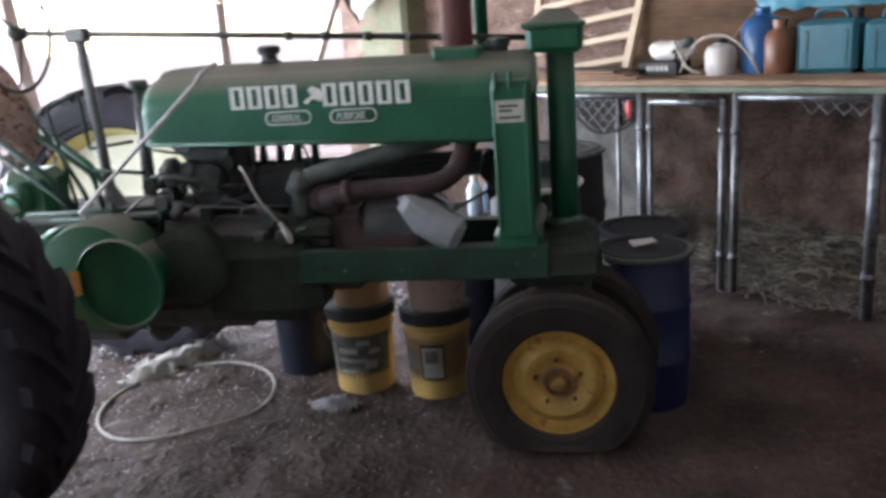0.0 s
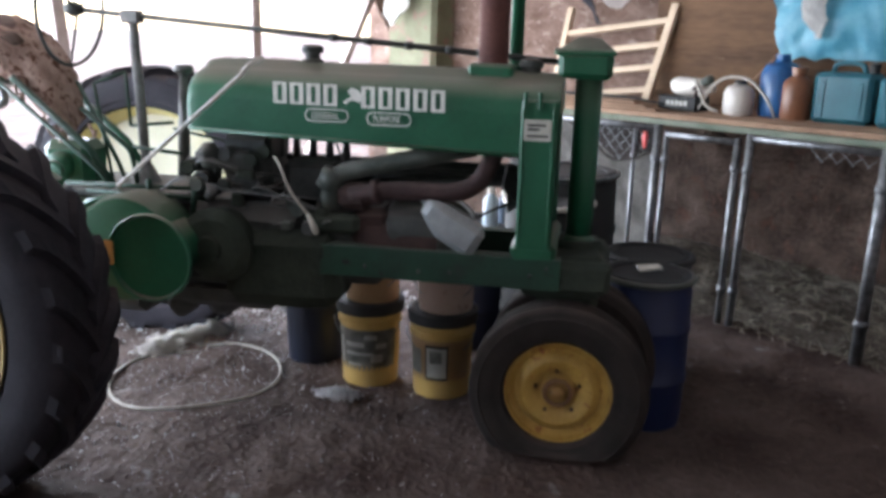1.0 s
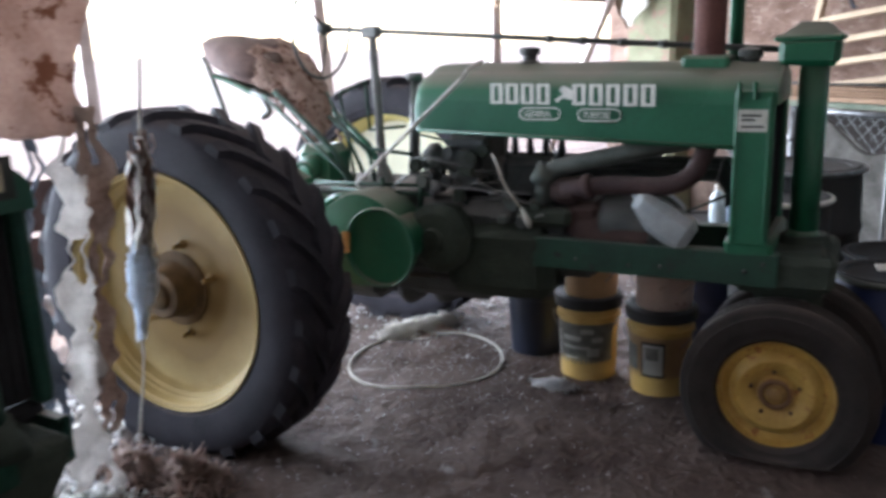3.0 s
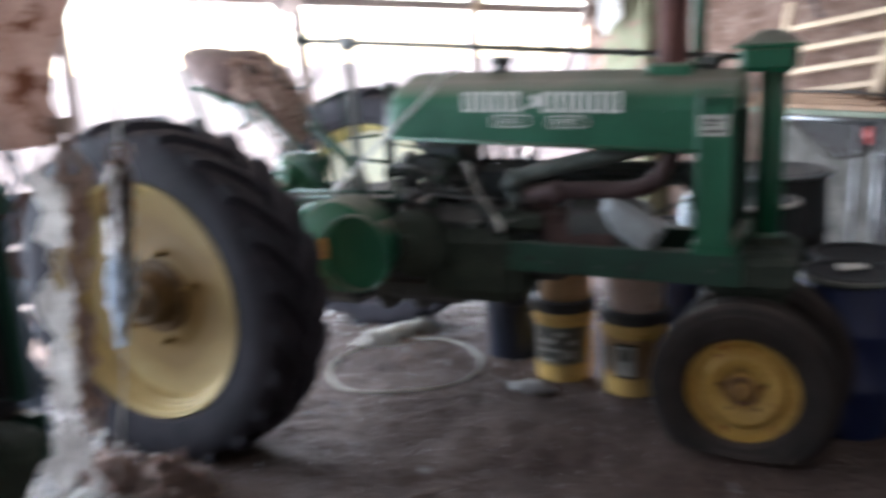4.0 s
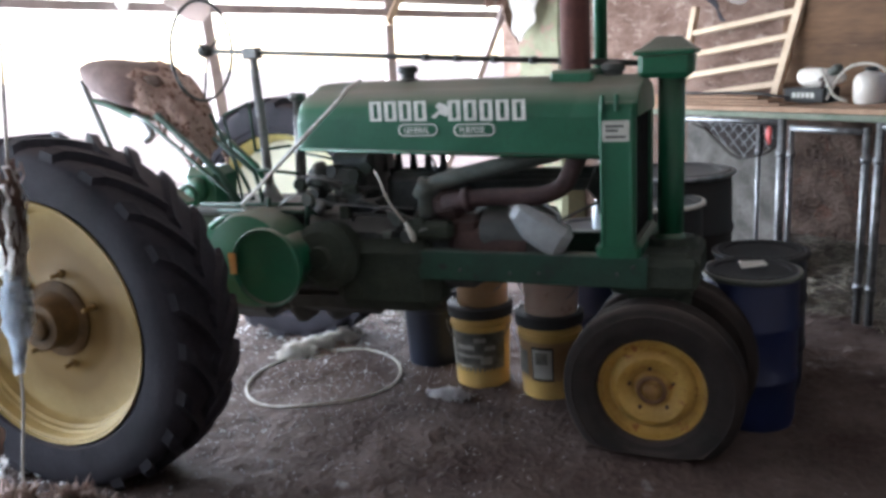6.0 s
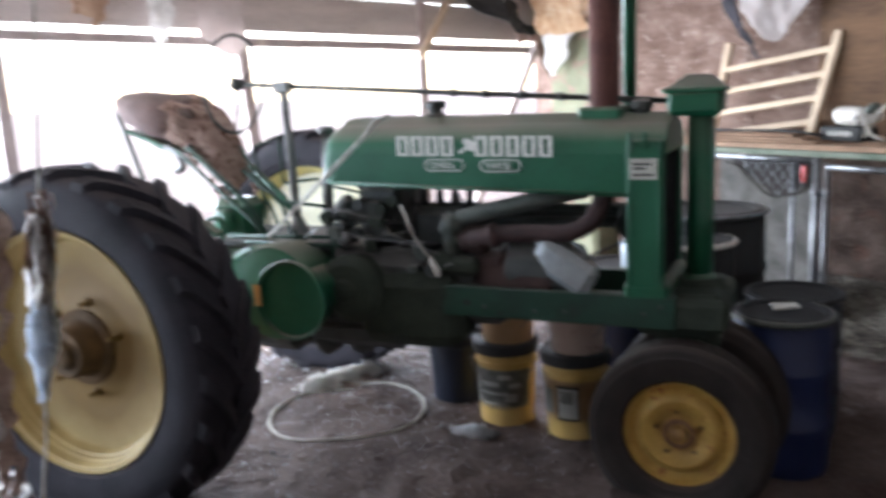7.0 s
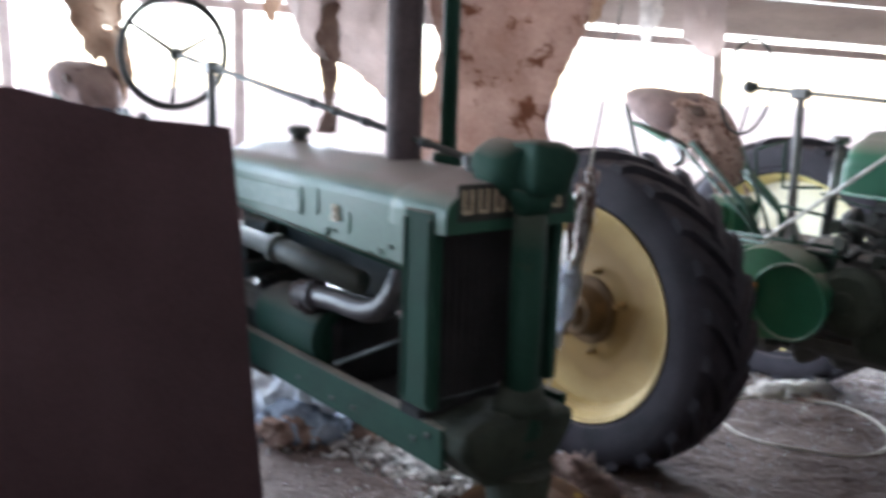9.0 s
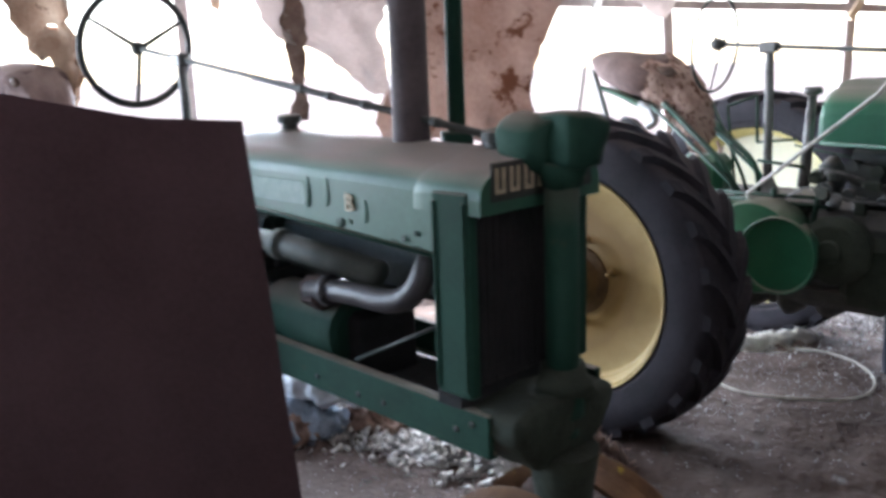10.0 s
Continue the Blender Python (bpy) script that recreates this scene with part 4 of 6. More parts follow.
def seat(root, green, dx=0.0, dz=0.0, foam=None):
    """Torn cushion tipped up on a sprung frame behind the wheel."""
    at = Matrix.Translation((dx, 0, dz))
    bm = loft(B(), ((-0.56, 1.612, 0.012, 0.05, 0), (-0.53, 1.605, 0.042, 0.1, 6), (-0.45, 1.578, 0.078, 0.15, 10), (-0.35, 1.553, 0.1, 0.185, 13), (-0.25, 1.532, 0.114, 0.2, 14), (-0.16, 1.512, 0.112, 0.2, 18), (-0.12, 1.5, 0.09, 0.17, 20)))
    bmesh.ops.transform(bm, verts=noisy(noisy(bm, 0.014, 6, 2), 0.006, 20).verts, matrix=at)
    part("seat_cushion", bm, VINYL, root, "torn brown vinyl seat cushion")
    bm = loft(B(), ((-0.2, 1.518, 0.1, 0.17, 14), (-0.14, 1.503, 0.108, 0.18, 18), (-0.08, 1.462, 0.1, 0.165, 30), (-0.02, 1.405, 0.09, 0.145, 40), (0.03, 1.345, 0.078, 0.12, 44), (0.07, 1.285, 0.06, 0.1, 48), (0.1, 1.23, 0.035, 0.07, 52), (0.115, 1.19, 0.012, 0.03, 56)))
    noisy(bm, 0.022, 7, 5); noisy(bm, 0.018, 15, 1); noisy(bm, 0.016, 34, 3)
    rnd = random.Random(14)
    for k in range(26):
        x = rnd.uniform(-0.05, 0.14)
        z = 1.46 - 1.25 * (x + 0.05) - 0.08 + rnd.uniform(-0.02, 0.06)
        y = rnd.uniform(-0.17, 0.1)
        tube(bm, [(x, y, z), (x + rnd.uniform(-0.02, 0.02), y, z - 0.03), (x + rnd.uniform(-0.03, 0.03), y, z - rnd.uniform(0.05, 0.1))], [rnd.uniform(0.008, 0.018), 0.008, 0.002], 5)
    bmesh.ops.transform(bm, verts=bm.verts, matrix=at)
    part("seat_foam", bm, foam or FOAM_TAN, root, "crumbling tan foam bursting from the seat")
    bm = bmesh.new()
    bmesh.ops.create_icosphere(bm, subdivisions=3, radius=1)
    for v in bm.verts:
        v.co = Vector((0.055 * v.co.x, 0.02 * v.co.y, 0.026 * v.co.z))
    bmesh.ops.transform(bm, verts=noisy(bm, 0.008, 30).verts, matrix=at @ pose(-0.03, -0.158, 1.545, 0, 12, 0))
    part("tear", bm, DARKRIM, root, "dark hole torn in the cushion")
    def rod(name, pts, r, material):
        part(name, tube(B(), [Vector(p) + Vector((dx, 0, dz)) for p in pts], r, 8), material, root)
    for y in (-0.15, 0.13):
        rod("seat_strut", [(-0.05, y, 1.39), (0.27, y, 1.115), (0.37, y, 0.96)], 0.015, GREASYGREEN if y < 0 else green)
        rod("seat_strut", [(-0.105, y * 1.15, 1.38), (0.32, y * 1.15, 1.03), (0.37, y * 1.15, 0.96)], 0.009, GREASYGREEN)
    rod("seat_strut", [(-0.49, -0.12, 1.56), (-0.37, -0.12, 1.225), (-0.29, -0.12, 0.95)], 0.013, OLDPIPE)
    rod("seat_rod", [(0.138, 0.0, 1.376), (0.304, 0.0, 1.034), (0.33, 0.0, 0.96)], 0.009, GREASYGREEN)
    rod("seat_rod", arc([(0.178, -0.05, 1.268), (0.36, -0.05, 1.13), (0.395, -0.05, 1.1), (0.413, -0.05, 0.96)]), 0.01, GREASYGREEN)
    bm = box(B(), -0.2, 0.12, -0.13, 0.13, -0.012, 0.012, 0.008, at @ pose(-0.26, 0, 1.405, 0, 20, 0))
    bmesh.ops.subdivide_edges(bm, edges=bm.edges[:], cuts=3, use_grid_fill=True)
    part("seat_pan", noisy(bm, 0.018, 6), green, root)
    part("seat_bracket", noisy(tube(B(), arc([Vector(p) + Vector((dx, 0, dz)) for p in ((-0.2, -0.12, 1.39), (-0.13, -0.13, 1.36), (-0.1, -0.13, 1.30), (-0.15, -0.13, 1.27))]), 0.018, 8), 0.008, 20), DARKMET, root)
    bm = tube(B(), [(-0.12 + dx + 0.02 * math.cos(a), -0.1 + 0.02 * math.sin(a), 1.3 + dz + a * 0.004) for a in (0.5 * k for k in range(40))], 0.004, 5)
    part("seat_spring", bm, DARKMET, root)

def pulley(root, green):
    bm = lathe(B(), [(0.205, -0.2), (0.212, -0.36), (0.2, -0.40), (0.10, -0.415), (0.0, -0.415)], 36, at=(0.545, 0, 0.775))
    part("gear_cover", bm, green, root)
    bm = lathe(B(), [(0.1, -0.26), (0.105, -0.42), (0.13, -0.465), (0.158, -0.49), (0.165, -0.505), (0.165, -0.52), (0.161, -0.527), (0.156, -0.524), (0.151, -0.508), (0.11, -0.502), (0.05, -0.505), (0.0, -0.505)], 40, at=(0.715, 0, 0.785))
    p = part("belt_pulley", bm, green, root, "green belt pulley with a raised rim")
    part("tag", noisy(box(B(), 0.545, 0.582, -0.532, -0.526, 0.755, 0.845, 0.002), 0.004, 20), ORANGE, p, "torn orange paper tag")
    bm = lathe(B(), [(0.14, -0.2), (0.145, -0.29), (0.11, -0.32), (0.05, -0.325), (0.045, -0.345), (0.0, -0.345)], 24, at=(0.86, 0, 0.785))
    part("bearing_cover", noisy(bm, 0.01, 8), GRIME, root)

def brand_bars(root, x0, z0, step, w, h, n, slope, gap_after=None, gap=0.0, y=-0.2465, material=None):
    """Lettering reduced to upright bars with a foot and a head."""
    x = x0
    for k in range(n):
        z = z0 + slope * (x - x0)
        bm = B()
        for a, b, c, d in ((0, 0.32 * w, 0.13 * h, 0.87 * h), (0.68 * w, w, 0.13 * h, 0.87 * h), (0, w, 0, 0.13 * h), (0, w, 0.87 * h, h)):
            box(bm, x + a, x + b, y - 0.0012, y + 0.0012, z + c, z + d, 0)
        part("emblem_bar", bm, material or WHITE, root)
        x += step + (gap if gap_after == k else 0)

def build_tractor_a():
    root = thing("tractor", "green vintage row crop tractor with yellow wheels on dirt", "tractor")
    tractor_common(root, GREEN, "green painted hood with a dusty top and white emblem", wheel_r=0.008, hub=(0.14, 1.665, 0.226))
    pulley(root, GREEN)
    seat(root, GREEN)
    rear_wheel(root, -1, CREAM, R=0.72, y_mid=0.885, x=0.02, z=0.662, rk=0.98, w=0.34)
    # far wheel: paler rim and disc colours carry the daylight falling on it
    rear_wheel(root, 1, LITLEMON, R=0.72, rk=1.08, disc_mat=LITDISC)
    for s in (-1, 1):
        front_wheel(root, 2.21 if s < 0 else 2.245, -0.21 if s < 0 else 0.06, 0.297 if s < 0 else 0.32, s, YELLOW, RUBBERB)
    part("front_axle", tube(B(), [(2.21, -0.2, 0.297), (2.245, 0.06, 0.32)], 0.035, 10), GREASE, root)
    part("front_column", lathe(B(), [(0.045, 0.28), (0.045, 0.45), (0.09, 0.5), (0.09, 0.63)], 16, "z", (2.23, -0.075, 0)), GREASE, root)
    # white emblem: two groups of bars, a leaping shape between them, two scrolls below
    brand_bars(root, 1.10, 1.340, 0.0645, 0.052, 0.078, 4, -0.018)
    brand_bars(root, 1.437, 1.334, 0.0645, 0.051, 0.078, 5, -0.018)
    bm = extrude_y(B(), [(1.365, 1.352), (1.40, 1.375), (1.385, 1.392), (1.40, 1.405), (1.425, 1.398), (1.445, 1.375), (1.432, 1.352), (1.40, 1.362), (1.38, 1.345)], -0.2476, -0.2452)
    part("emblem_shape", bm, WHITE, root)
    for xa, xb in ((1.225, 1.385), (1.46, 1.62)):
        zc = 1.302 - 0.018 * (xa - 1.2)
        ring = [(xa + 0.02 + (xb - xa - 0.04) * k / 5, zc + 0.022) for k in range(6)] + [(xb - 0.02 + 0.022 * math.sin(a), zc + 0.022 * math.cos(a)) for a in (0.5, 1.0, 1.57, 2.1, 2.6)]
        ring += [(xb - 0.02 - (xb - xa - 0.04) * k / 5, zc - 0.022) for k in range(6)] + [(xa + 0.02 - 0.022 * math.sin(a), zc - 0.022 * math.cos(a)) for a in (0.5, 1.0, 1.57, 2.1, 2.6)]
        scroll = part("emblem_scroll", tube(B(), [(x, -0.2462, z) for x, z in ring], 0.0032, 4, closed=True), WHITE, root)
        letters("GENERAL" if xa < 1.4 else "PURPOSE", 0.036, WHITE, scroll, pose(xa + 0.02, -0.247, zc - 0.0125, 90, 0, 0), xscale=0.7)
    plate = part("plate", box(B(), 2.033, 2.13, -0.257, -0.253, 1.245, 1.32, 0.001), PLATE, root, "weathered off-white paper label")
    for z, x0, x1 in ((1.30, 2.045, 2.11), (1.285, 2.045, 2.09), (1.262, 2.045, 2.118)):
        part("label_bar", box(B(), x0, x1, -0.2585, -0.2572, z - 0.004, z + 0.004, 0), GREASE, plate)
    # ignition lead with its pale boot
    part("ignition_lead", tube(B(), arc([(1.08, -0.2, 1.13), (1.12, -0.25, 1.11), (1.16, -0.27, 1.02), (1.235, -0.26, 0.92)]), 0.0058, 8), ROPE, root)
    part("lead_boot", tube(B(), [(1.23, -0.26, 0.93), (1.255, -0.255, 0.875), (1.26, -0.25, 0.85)], [0.007, 0.015, 0.01], 10), PLATE, root, "pale plug boot")
    # levers, rods and small boxes round the seat
    bm = box(B(), 0.03, 0.25, -0.13, 0.03, 0.94, 1.14, 0.035)
    tube(bm, [(0.12, -0.15, 1.04), (0.12, -0.12, 1.04)], 0.06, 14)
    part("lift_housing", noisy(bm, 0.006, 9), GREEN, root)
    part("hook", tube(B(), arc([(0.14, -0.34, 1.02), (0.22, -0.34, 1.10), (0.28, -0.34, 1.06), (0.24, -0.34, 0.96)]), 0.012, 8), GREEN, root)
    part("fender_edge", noisy(box(B(), -0.1, 0.34, -0.46, -0.40, 0, 0.02, 0.005, Matrix.Translation((0.02, 0, 1.19)) @ pose(0, 0, 0, 0, 30, 0)), 0.004, 8), GREEN, root)
    for a, b, r in (((0.214, 0.0, 1.368), (0.361, 0.0, 1.42), 0.007), ((0.361, 0.0, 1.42), (0.37, 0.0, 1.2), 0.007), ((0.37, 0.0, 1.2), (0.56, 0.0, 1.22), 0.007), ((0.214, 0.0, 1.368), (0.27, 0.0, 0.96), 0.007), ((0.2, -0.22, 0.985), (0.82, -0.2, 0.99), 0.009), ((0.3, -0.24, 0.965), (0.8, -0.22, 0.955), 0.008),
                    ((0.5, 0.12, 1.18), (0.86, 0.1, 1.12), 0.006), ((0.56, -0.22, 0.95), (0.56, -0.22, 1.02), 0.012), ((0.74, -0.22, 0.88), (0.76, -0.22, 1.02), 0.012), ((0.40, -0.05, 1.12), (0.62, -0.05, 1.10), 0.008)):
        part("control_rod", tube(B(), [a, b], r, 7), GREASYGREEN, root)
    bm = tube(B(), arc([(0.3, -0.3, 0.9), (0.42, -0.36, 0.965), (0.55, -0.32, 0.955)]), 0.014, 8)
    part("foot_lever", bm, GREEN, root)
    bm = box(B(), 0.86, 1.34, -0.247, 0.247, 0.545, 0.84, 0.05)
    bmesh.ops.subdivide_edges(bm, edges=bm.edges[:], cuts=3, use_grid_fill=True)
    part("crankcase_side", noisy(noisy(bm, 0.02, 5), 0.008, 16), GRIME, root, "oily dark green crankcase side")
    # oily lumps along the belly
    for x, y, z, r in ((0.62, -0.1, 0.49, 0.07), (0.78, -0.06, 0.50, 0.075), (0.9, 0.02, 0.53, 0.06), (0.5, -0.02, 0.5, 0.06), (0.36, -0.1, 0.53, 0.07)):
        bm = bmesh.new(); bmesh.ops.create_icosphere(bm, subdivisions=3, radius=r)
        noisy(bm, 0.02, 14, x); bmesh.ops.translate(bm, verts=bm.verts, vec=(x, y, z))
        part("drain_boss", bm, GREASE, root)
    for k in range(5):
        x = 1.02 + 0.07 * k
        part("tap", tube(B(), [(x, 0.02, 1.10), (x, 0.02, 1.2)], [0.02, 0.012], 8), GREASE, root)
    part("fuel_line", tube(B(), arc([(0.95, -0.05, 1.23), (1.0, -0.1, 1.205), (1.2, -0.1, 1.215), (1.3, -0.12, 1.2), (1.34, -0.14, 1.1)]), 0.005, 6), DARKMET, root)
    part("manifold_block", noisy(box(B(), 1.06, 1.3, -0.08, 0.12, 0.92, 1.105, 0.03), 0.014, 9), GREASE, root, "greasy block under the tank")
    # small fittings, nuts and rods crowded round the engine
    rnd = random.Random(21)
    for k in range(46):
        x, y, z = rnd.uniform(0.74, 1.3), rnd.uniform(-0.27, -0.12), rnd.uniform(0.94, 1.17)
        if x > 1.05:
            z = rnd.uniform(0.86, 1.0)
        kind = k % 4
        if kind == 0:
            bm = tube(B(), [(x, y, z - 0.05), (x + rnd.uniform(-0.02, 0.02), y, z)], rnd.uniform(0.01, 0.024), 8)
        elif kind == 1:
            bm = noisy(box(B(), x - rnd.uniform(0.015, 0.04), x + 0.025, y - 0.02, y + 0.02, z - 0.06, z - rnd.uniform(0.0, 0.03), 0.006), 0.006, 20, k)
        elif kind == 2:
            bm = tube(B(), arc([(x, y, z - 0.04), (x + 0.03, y - 0.02, z), (x + rnd.uniform(0.08, 0.2), y, z - rnd.uniform(0.0, 0.08))]), rnd.uniform(0.004, 0.008), 6)
        else:
            bm = lathe(B(), [(0.0, -0.02), (0.026, -0.02), (0.03, 0.0), (0.018, 0.004), (0.016, 0.02), (0.0, 0.022)], 12, at=(x, y, z - 0.02))
        part("fitting", bm, (GREASE, GREASE, DARKMET, OLDPIPE, GREASE, GRIME)[k % 6], root)
    part("oil_line", tube(B(), arc([(0.62, -0.24, 0.98), (0.74, -0.27, 1.06), (0.86, -0.25, 1.0), (1.1, -0.24, 0.99), (1.28, -0.22, 0.93)]), 0.006, 6), DARKMET, root)
    part("air_pipe", tube(B(), [(1.2, 0.06, 1.07), (2.02, 0.06, 1.09)], 0.026, 10), GREASE, root)
    part("block_cover", noisy(box(B(), 1.2, 1.42, -0.235, -0.17, 0.85, 0.93, 0.02), 0.006, 12), GRIME, root, "oily cover on the cylinder block")
    return root
build_tractor_a()

def build_tractor_b():
    root = thing("tractor", "smaller faded green vintage tractor with a brown exhaust stack", "tractor")
    tractor_common(root, GREENB, "faded dented green hood with dust on top", hub=(-0.15, 1.83, 0.255), stack_x=1.68, cap_x=1.03, ped_r=0.046, ped_dz=-0.03, post_x=0.255, nose=2.22, wheel_r=0.017, hood_x=0.8, iron=DUSTYIRON, pipe=GREYPIPE, rails=GREENB, stack=STACKB, belly=0.1, flank=HOODB, axle=0.4)
    pulley(root, GREENB)
    seat(root, GREENB, -1.35, 0.16, VINYL)
    rear_wheel(root, -1, DARKRIM, y_mid=0.38, z=0.664, k=1.29)
    # bare rusty front rims on their axle
    for s in (-1, 1):
        bm = lathe(B(), [(0.35, -0.07), (0.362, -0.075), (0.362, -0.068), (0.34, -0.045), (0.335, 0.0), (0.34, 0.045), (0.362, 0.068), (0.362, 0.075), (0.35, 0.07), (0.322, 0.04), (0.318, 0.0), (0.322, -0.04)], 40, at=(0, 0, 0), closed=True)
        rim = part("front_rim", noisy(bm, 0.004, 9), RUSTYEL, root, "rusty bare front rim with worn yellow paint")
        rim.matrix_local = Matrix.Translation((2.21, s * 0.16, 0.143)) @ Matrix.Diagonal((1.09, 1, 1.09, 1))
    part("front_axle", tube(B(), [(2.21, -0.2, 0.143), (2.21, 0.2, 0.143)], 0.035, 10), GREASE, root)
    part("front_column", lathe(B(), [(0.07, 0.08), (0.072, 0.4), (0.085, 0.55), (0.1, 0.66)], 16, "z", (2.25, 0, 0)), GRIME, root)
    # front emblem above the core, as bars; a small pale mark and two dents on the flank
    panel = part("name_panel", box(B(), 2.186, 2.193, -0.205, 0.205, 1.36, 1.458, 0.002), GREASE, root, "dark name panel with worn cream bars")
    for k in range(7):
        y = -0.192 + 0.055 * k
        bm = box(B(), 2.193, 2.1945, y, y + 0.011, 1.38, 1.444, 0)
        box(bm, 2.193, 2.1945, y + 0.026, y + 0.037, 1.38, 1.444, 0)
        box(bm, 2.193, 2.1943, y, y + 0.037, 1.38, 1.39, 0)
        part("emblem_bar", bm, CREAMTXT, panel)
    # added plate that blocks the bright ground seen between the rails
    part("added_belly_plate", noisy(box(B(), 1.15, 2.02, -0.2, 0.2, 0.665, 0.69, 0.006), 0.006, 7), BLACKCORE, root, "black plate added to darken the gap between the frame rails")
    bm = box(B(), 2.05, 2.3, -0.24, 0.17, 0.63, 0.835, 0.02)
    bmesh.ops.subdivide_edges(bm, edges=bm.edges[:], cuts=5, use_grid_fill=True)
    bmesh.ops.smooth_vert(bm, verts=bm.verts, factor=0.5, use_axis_x=True, use_axis_y=True, use_axis_z=True)
    for v in bm.verts:
        # drawn in towards the column below, sloping away above
        k = min(1, max(0, (0.76 - v.co.z) / 0.13))
        v.co.y *= 1 - 0.5 * k
        v.co.x = 2.25 + (v.co.x - 2.25) * (1 - 0.5 * k)
        v.co.z -= 0.25 * max(0, v.co.z - 0.78) * abs(v.co.y) / 0.2
    tube(bm, [(2.25, 0, 0.82), (2.25, 0, 0.86), (2.25, 0, 0.872), (2.25, 0, 0.9)], [0.085, 0.075, 0.066, 0.058], 18)
    part("front_casting", noisy(noisy(bm, 0.014, 7), 0.01, 20), GRIME, root, "grimy cast front support")
    letters("B", 0.07, CREAMTXT, root, pose(1.654, -0.2465, 1.297, 90, 0, 0), depth=0.003)
    for k, (x, z, w, h) in enumerate(((1.46, 1.335, 0.014, 0.05), (1.56, 1.345, 0.012, 0.045), (1.74, 1.30, 0.012, 0.035))):
        bm = bmesh.new()
        bmesh.ops.create_icosphere(bm, subdivisions=3, radius=1)
        for v in bm.verts:
            v.co = Vector((x + w * v.co.x, -0.2425 + 0.0042 * v.co.y, z + h * v.co.z))
        part("crease", noisy(bm, 0.004, 15, k), HOODB, root)
    for k, (x, z, r) in enumerate(((1.62, 1.255, 0.022), (1.66, 1.265, 0.014), (1.86, 1.225, 0.02), (1.9, 1.24, 0.014), (1.94, 1.22, 0.016), (1.95, 1.26, 0.012))):
        bm = bmesh.new()
        bmesh.ops.create_icosphere(bm, subdivisions=2, radius=1)
        for v in bm.verts:
            v.co = Vector((x + r * v.co.x, -0.2415 + 0.003 * v.co.y, z + 0.6 * r * v.co.z))
        part("chipped_patch", noisy(bm, 0.008, 30, k), GREASYGREEN, root, "dark patch of chipped paint")
    part("faded_strip", box(B(), 0.9, 1.45, -0.2465, -0.2445, 1.295, 1.365, 0), FADED, root, "pale worn strip of lettering")
    root.matrix_world = Matrix.Translation((-0.752, -2.442, 0.21)) @ Matrix.Diagonal((0.82, 0.82, 0.82, 1))
    return root
build_tractor_b()

# ---------------------------------------------------------------- bench, gates and what stands on them
def bench():
    root = thing("workbench", "plank workbench on chain link gates along the mud wall", "workbench", SHED)
    for k, (y0, y1) in enumerate(((-0.79, -0.56), (-0.555, -0.33), (-0.325, -0.06))):
        part("plank", noisy(box(B(), 2.45, 7.2, y0, y1, 1.155, 1.185 + 0.004 * k, 0.005), 0.005, 3, k), WOODM, root)
    part("front_rail", noisy(box(B(), 2.45, 7.2, -0.785, -0.745, 1.118, 1.152, 0.005), 0.004, 3), GREYGREEN, root, "grey green edge board")
    for x in (2.5, 5.6, 7.1):
        part("leg", box(B(), x, x + 0.07, -0.16, -0.09, 0, 1.15, 0.006), WOODG, root)
    return root
GREYGREEN = mat("grey_green_board", (0.12, 0.15, 0.11), (0.22, 0.24, 0.19), 0.8, scale=8, bump=0.15)
bench()

def chain_link(parent, x0, x1, z0, z1, y, keep=lambda x, z: True, step=0.055):
    """Crossing wires, each a thin pipe, kept where keep() says."""
    bm = B()
    d = step * 1.414
    for s in (-1, 1):
        n = int((x1 - x0 + z1 - z0) / d) + 2
        for k in range(-n, n):
            c = x0 + k * d if s > 0 else x1 - k * d
            pts = []
            seg = 14
            for j in range(seg + 1):
                z = z0 + (z1 - z0) * j / seg
                x = c + s * (z - z0)
                if x0 <= x <= x1 and keep(x, z):
                    pts.append((x, y + 0.002 * s, z))
                else:
                    if len(pts) > 1:
                        tube(bm, [pts[0], pts[-1]], 0.0022, 4, caps=False)
                    pts = []
            if len(pts) > 1:
                tube(bm, [pts[0], pts[-1]], 0.0022, 4, caps=False)
    ob = part("chain_link", bm, STEEL, parent, "thin chain link wire")
    ob["kind"] = "stuff"
    return ob

def gate(name, label, x0, x1, posts, mesh_keep=None, lean=0.0, top=1.115):
    root = thing(name, label, "gate", SHED @ pose(0, -0.775, 0, lean, 0, 0), "chain link gates under the bench")
    for x, r in posts:
        part("post", tube(B(), [(x, 0, -0.03), (x, 0, top)], r, 12), STEEL, root)
    part("rail", tube(B(), [(x0, 0, top - 0.02), (x1, 0, top - 0.02)], 0.017, 10), STEEL, root)
    for x, r in posts:
        for z in (0.2, 0.9):
            part("clamp", tube(B(), [(x, 0, z), (x, 0, z + 0.035)], r + 0.007, 10), STEEL, root)
    if mesh_keep:
        chain_link(root, x0, x1, 0.08, top - 0.03, 0, mesh_keep)
    return root
def torn_line(x):
    """Lower edge of what is left of the torn wire."""
    return 1.088 - 0.611 * (x - 2.934) if x < 3.325 else 0.849 + 0.441 * (x - 3.325)
root = gate("chain_link_gate", "torn chain link panel with steel posts", 2.76, 3.6, ((2.76, 0.024), (3.442, 0.013), (3.598, 0.023)), lambda x, z: z > torn_line(x))
part("torn_edge", tube(B(), [(x, -0.004 + 0.01 * math.sin(40 * x), torn_line(x) + 0.012 * math.sin(23 * x)) for x in (2.94 + 0.045 * k for k in range(15))], 0.008, 6), RUBBERB, root, "dark bent edge of the torn wire")
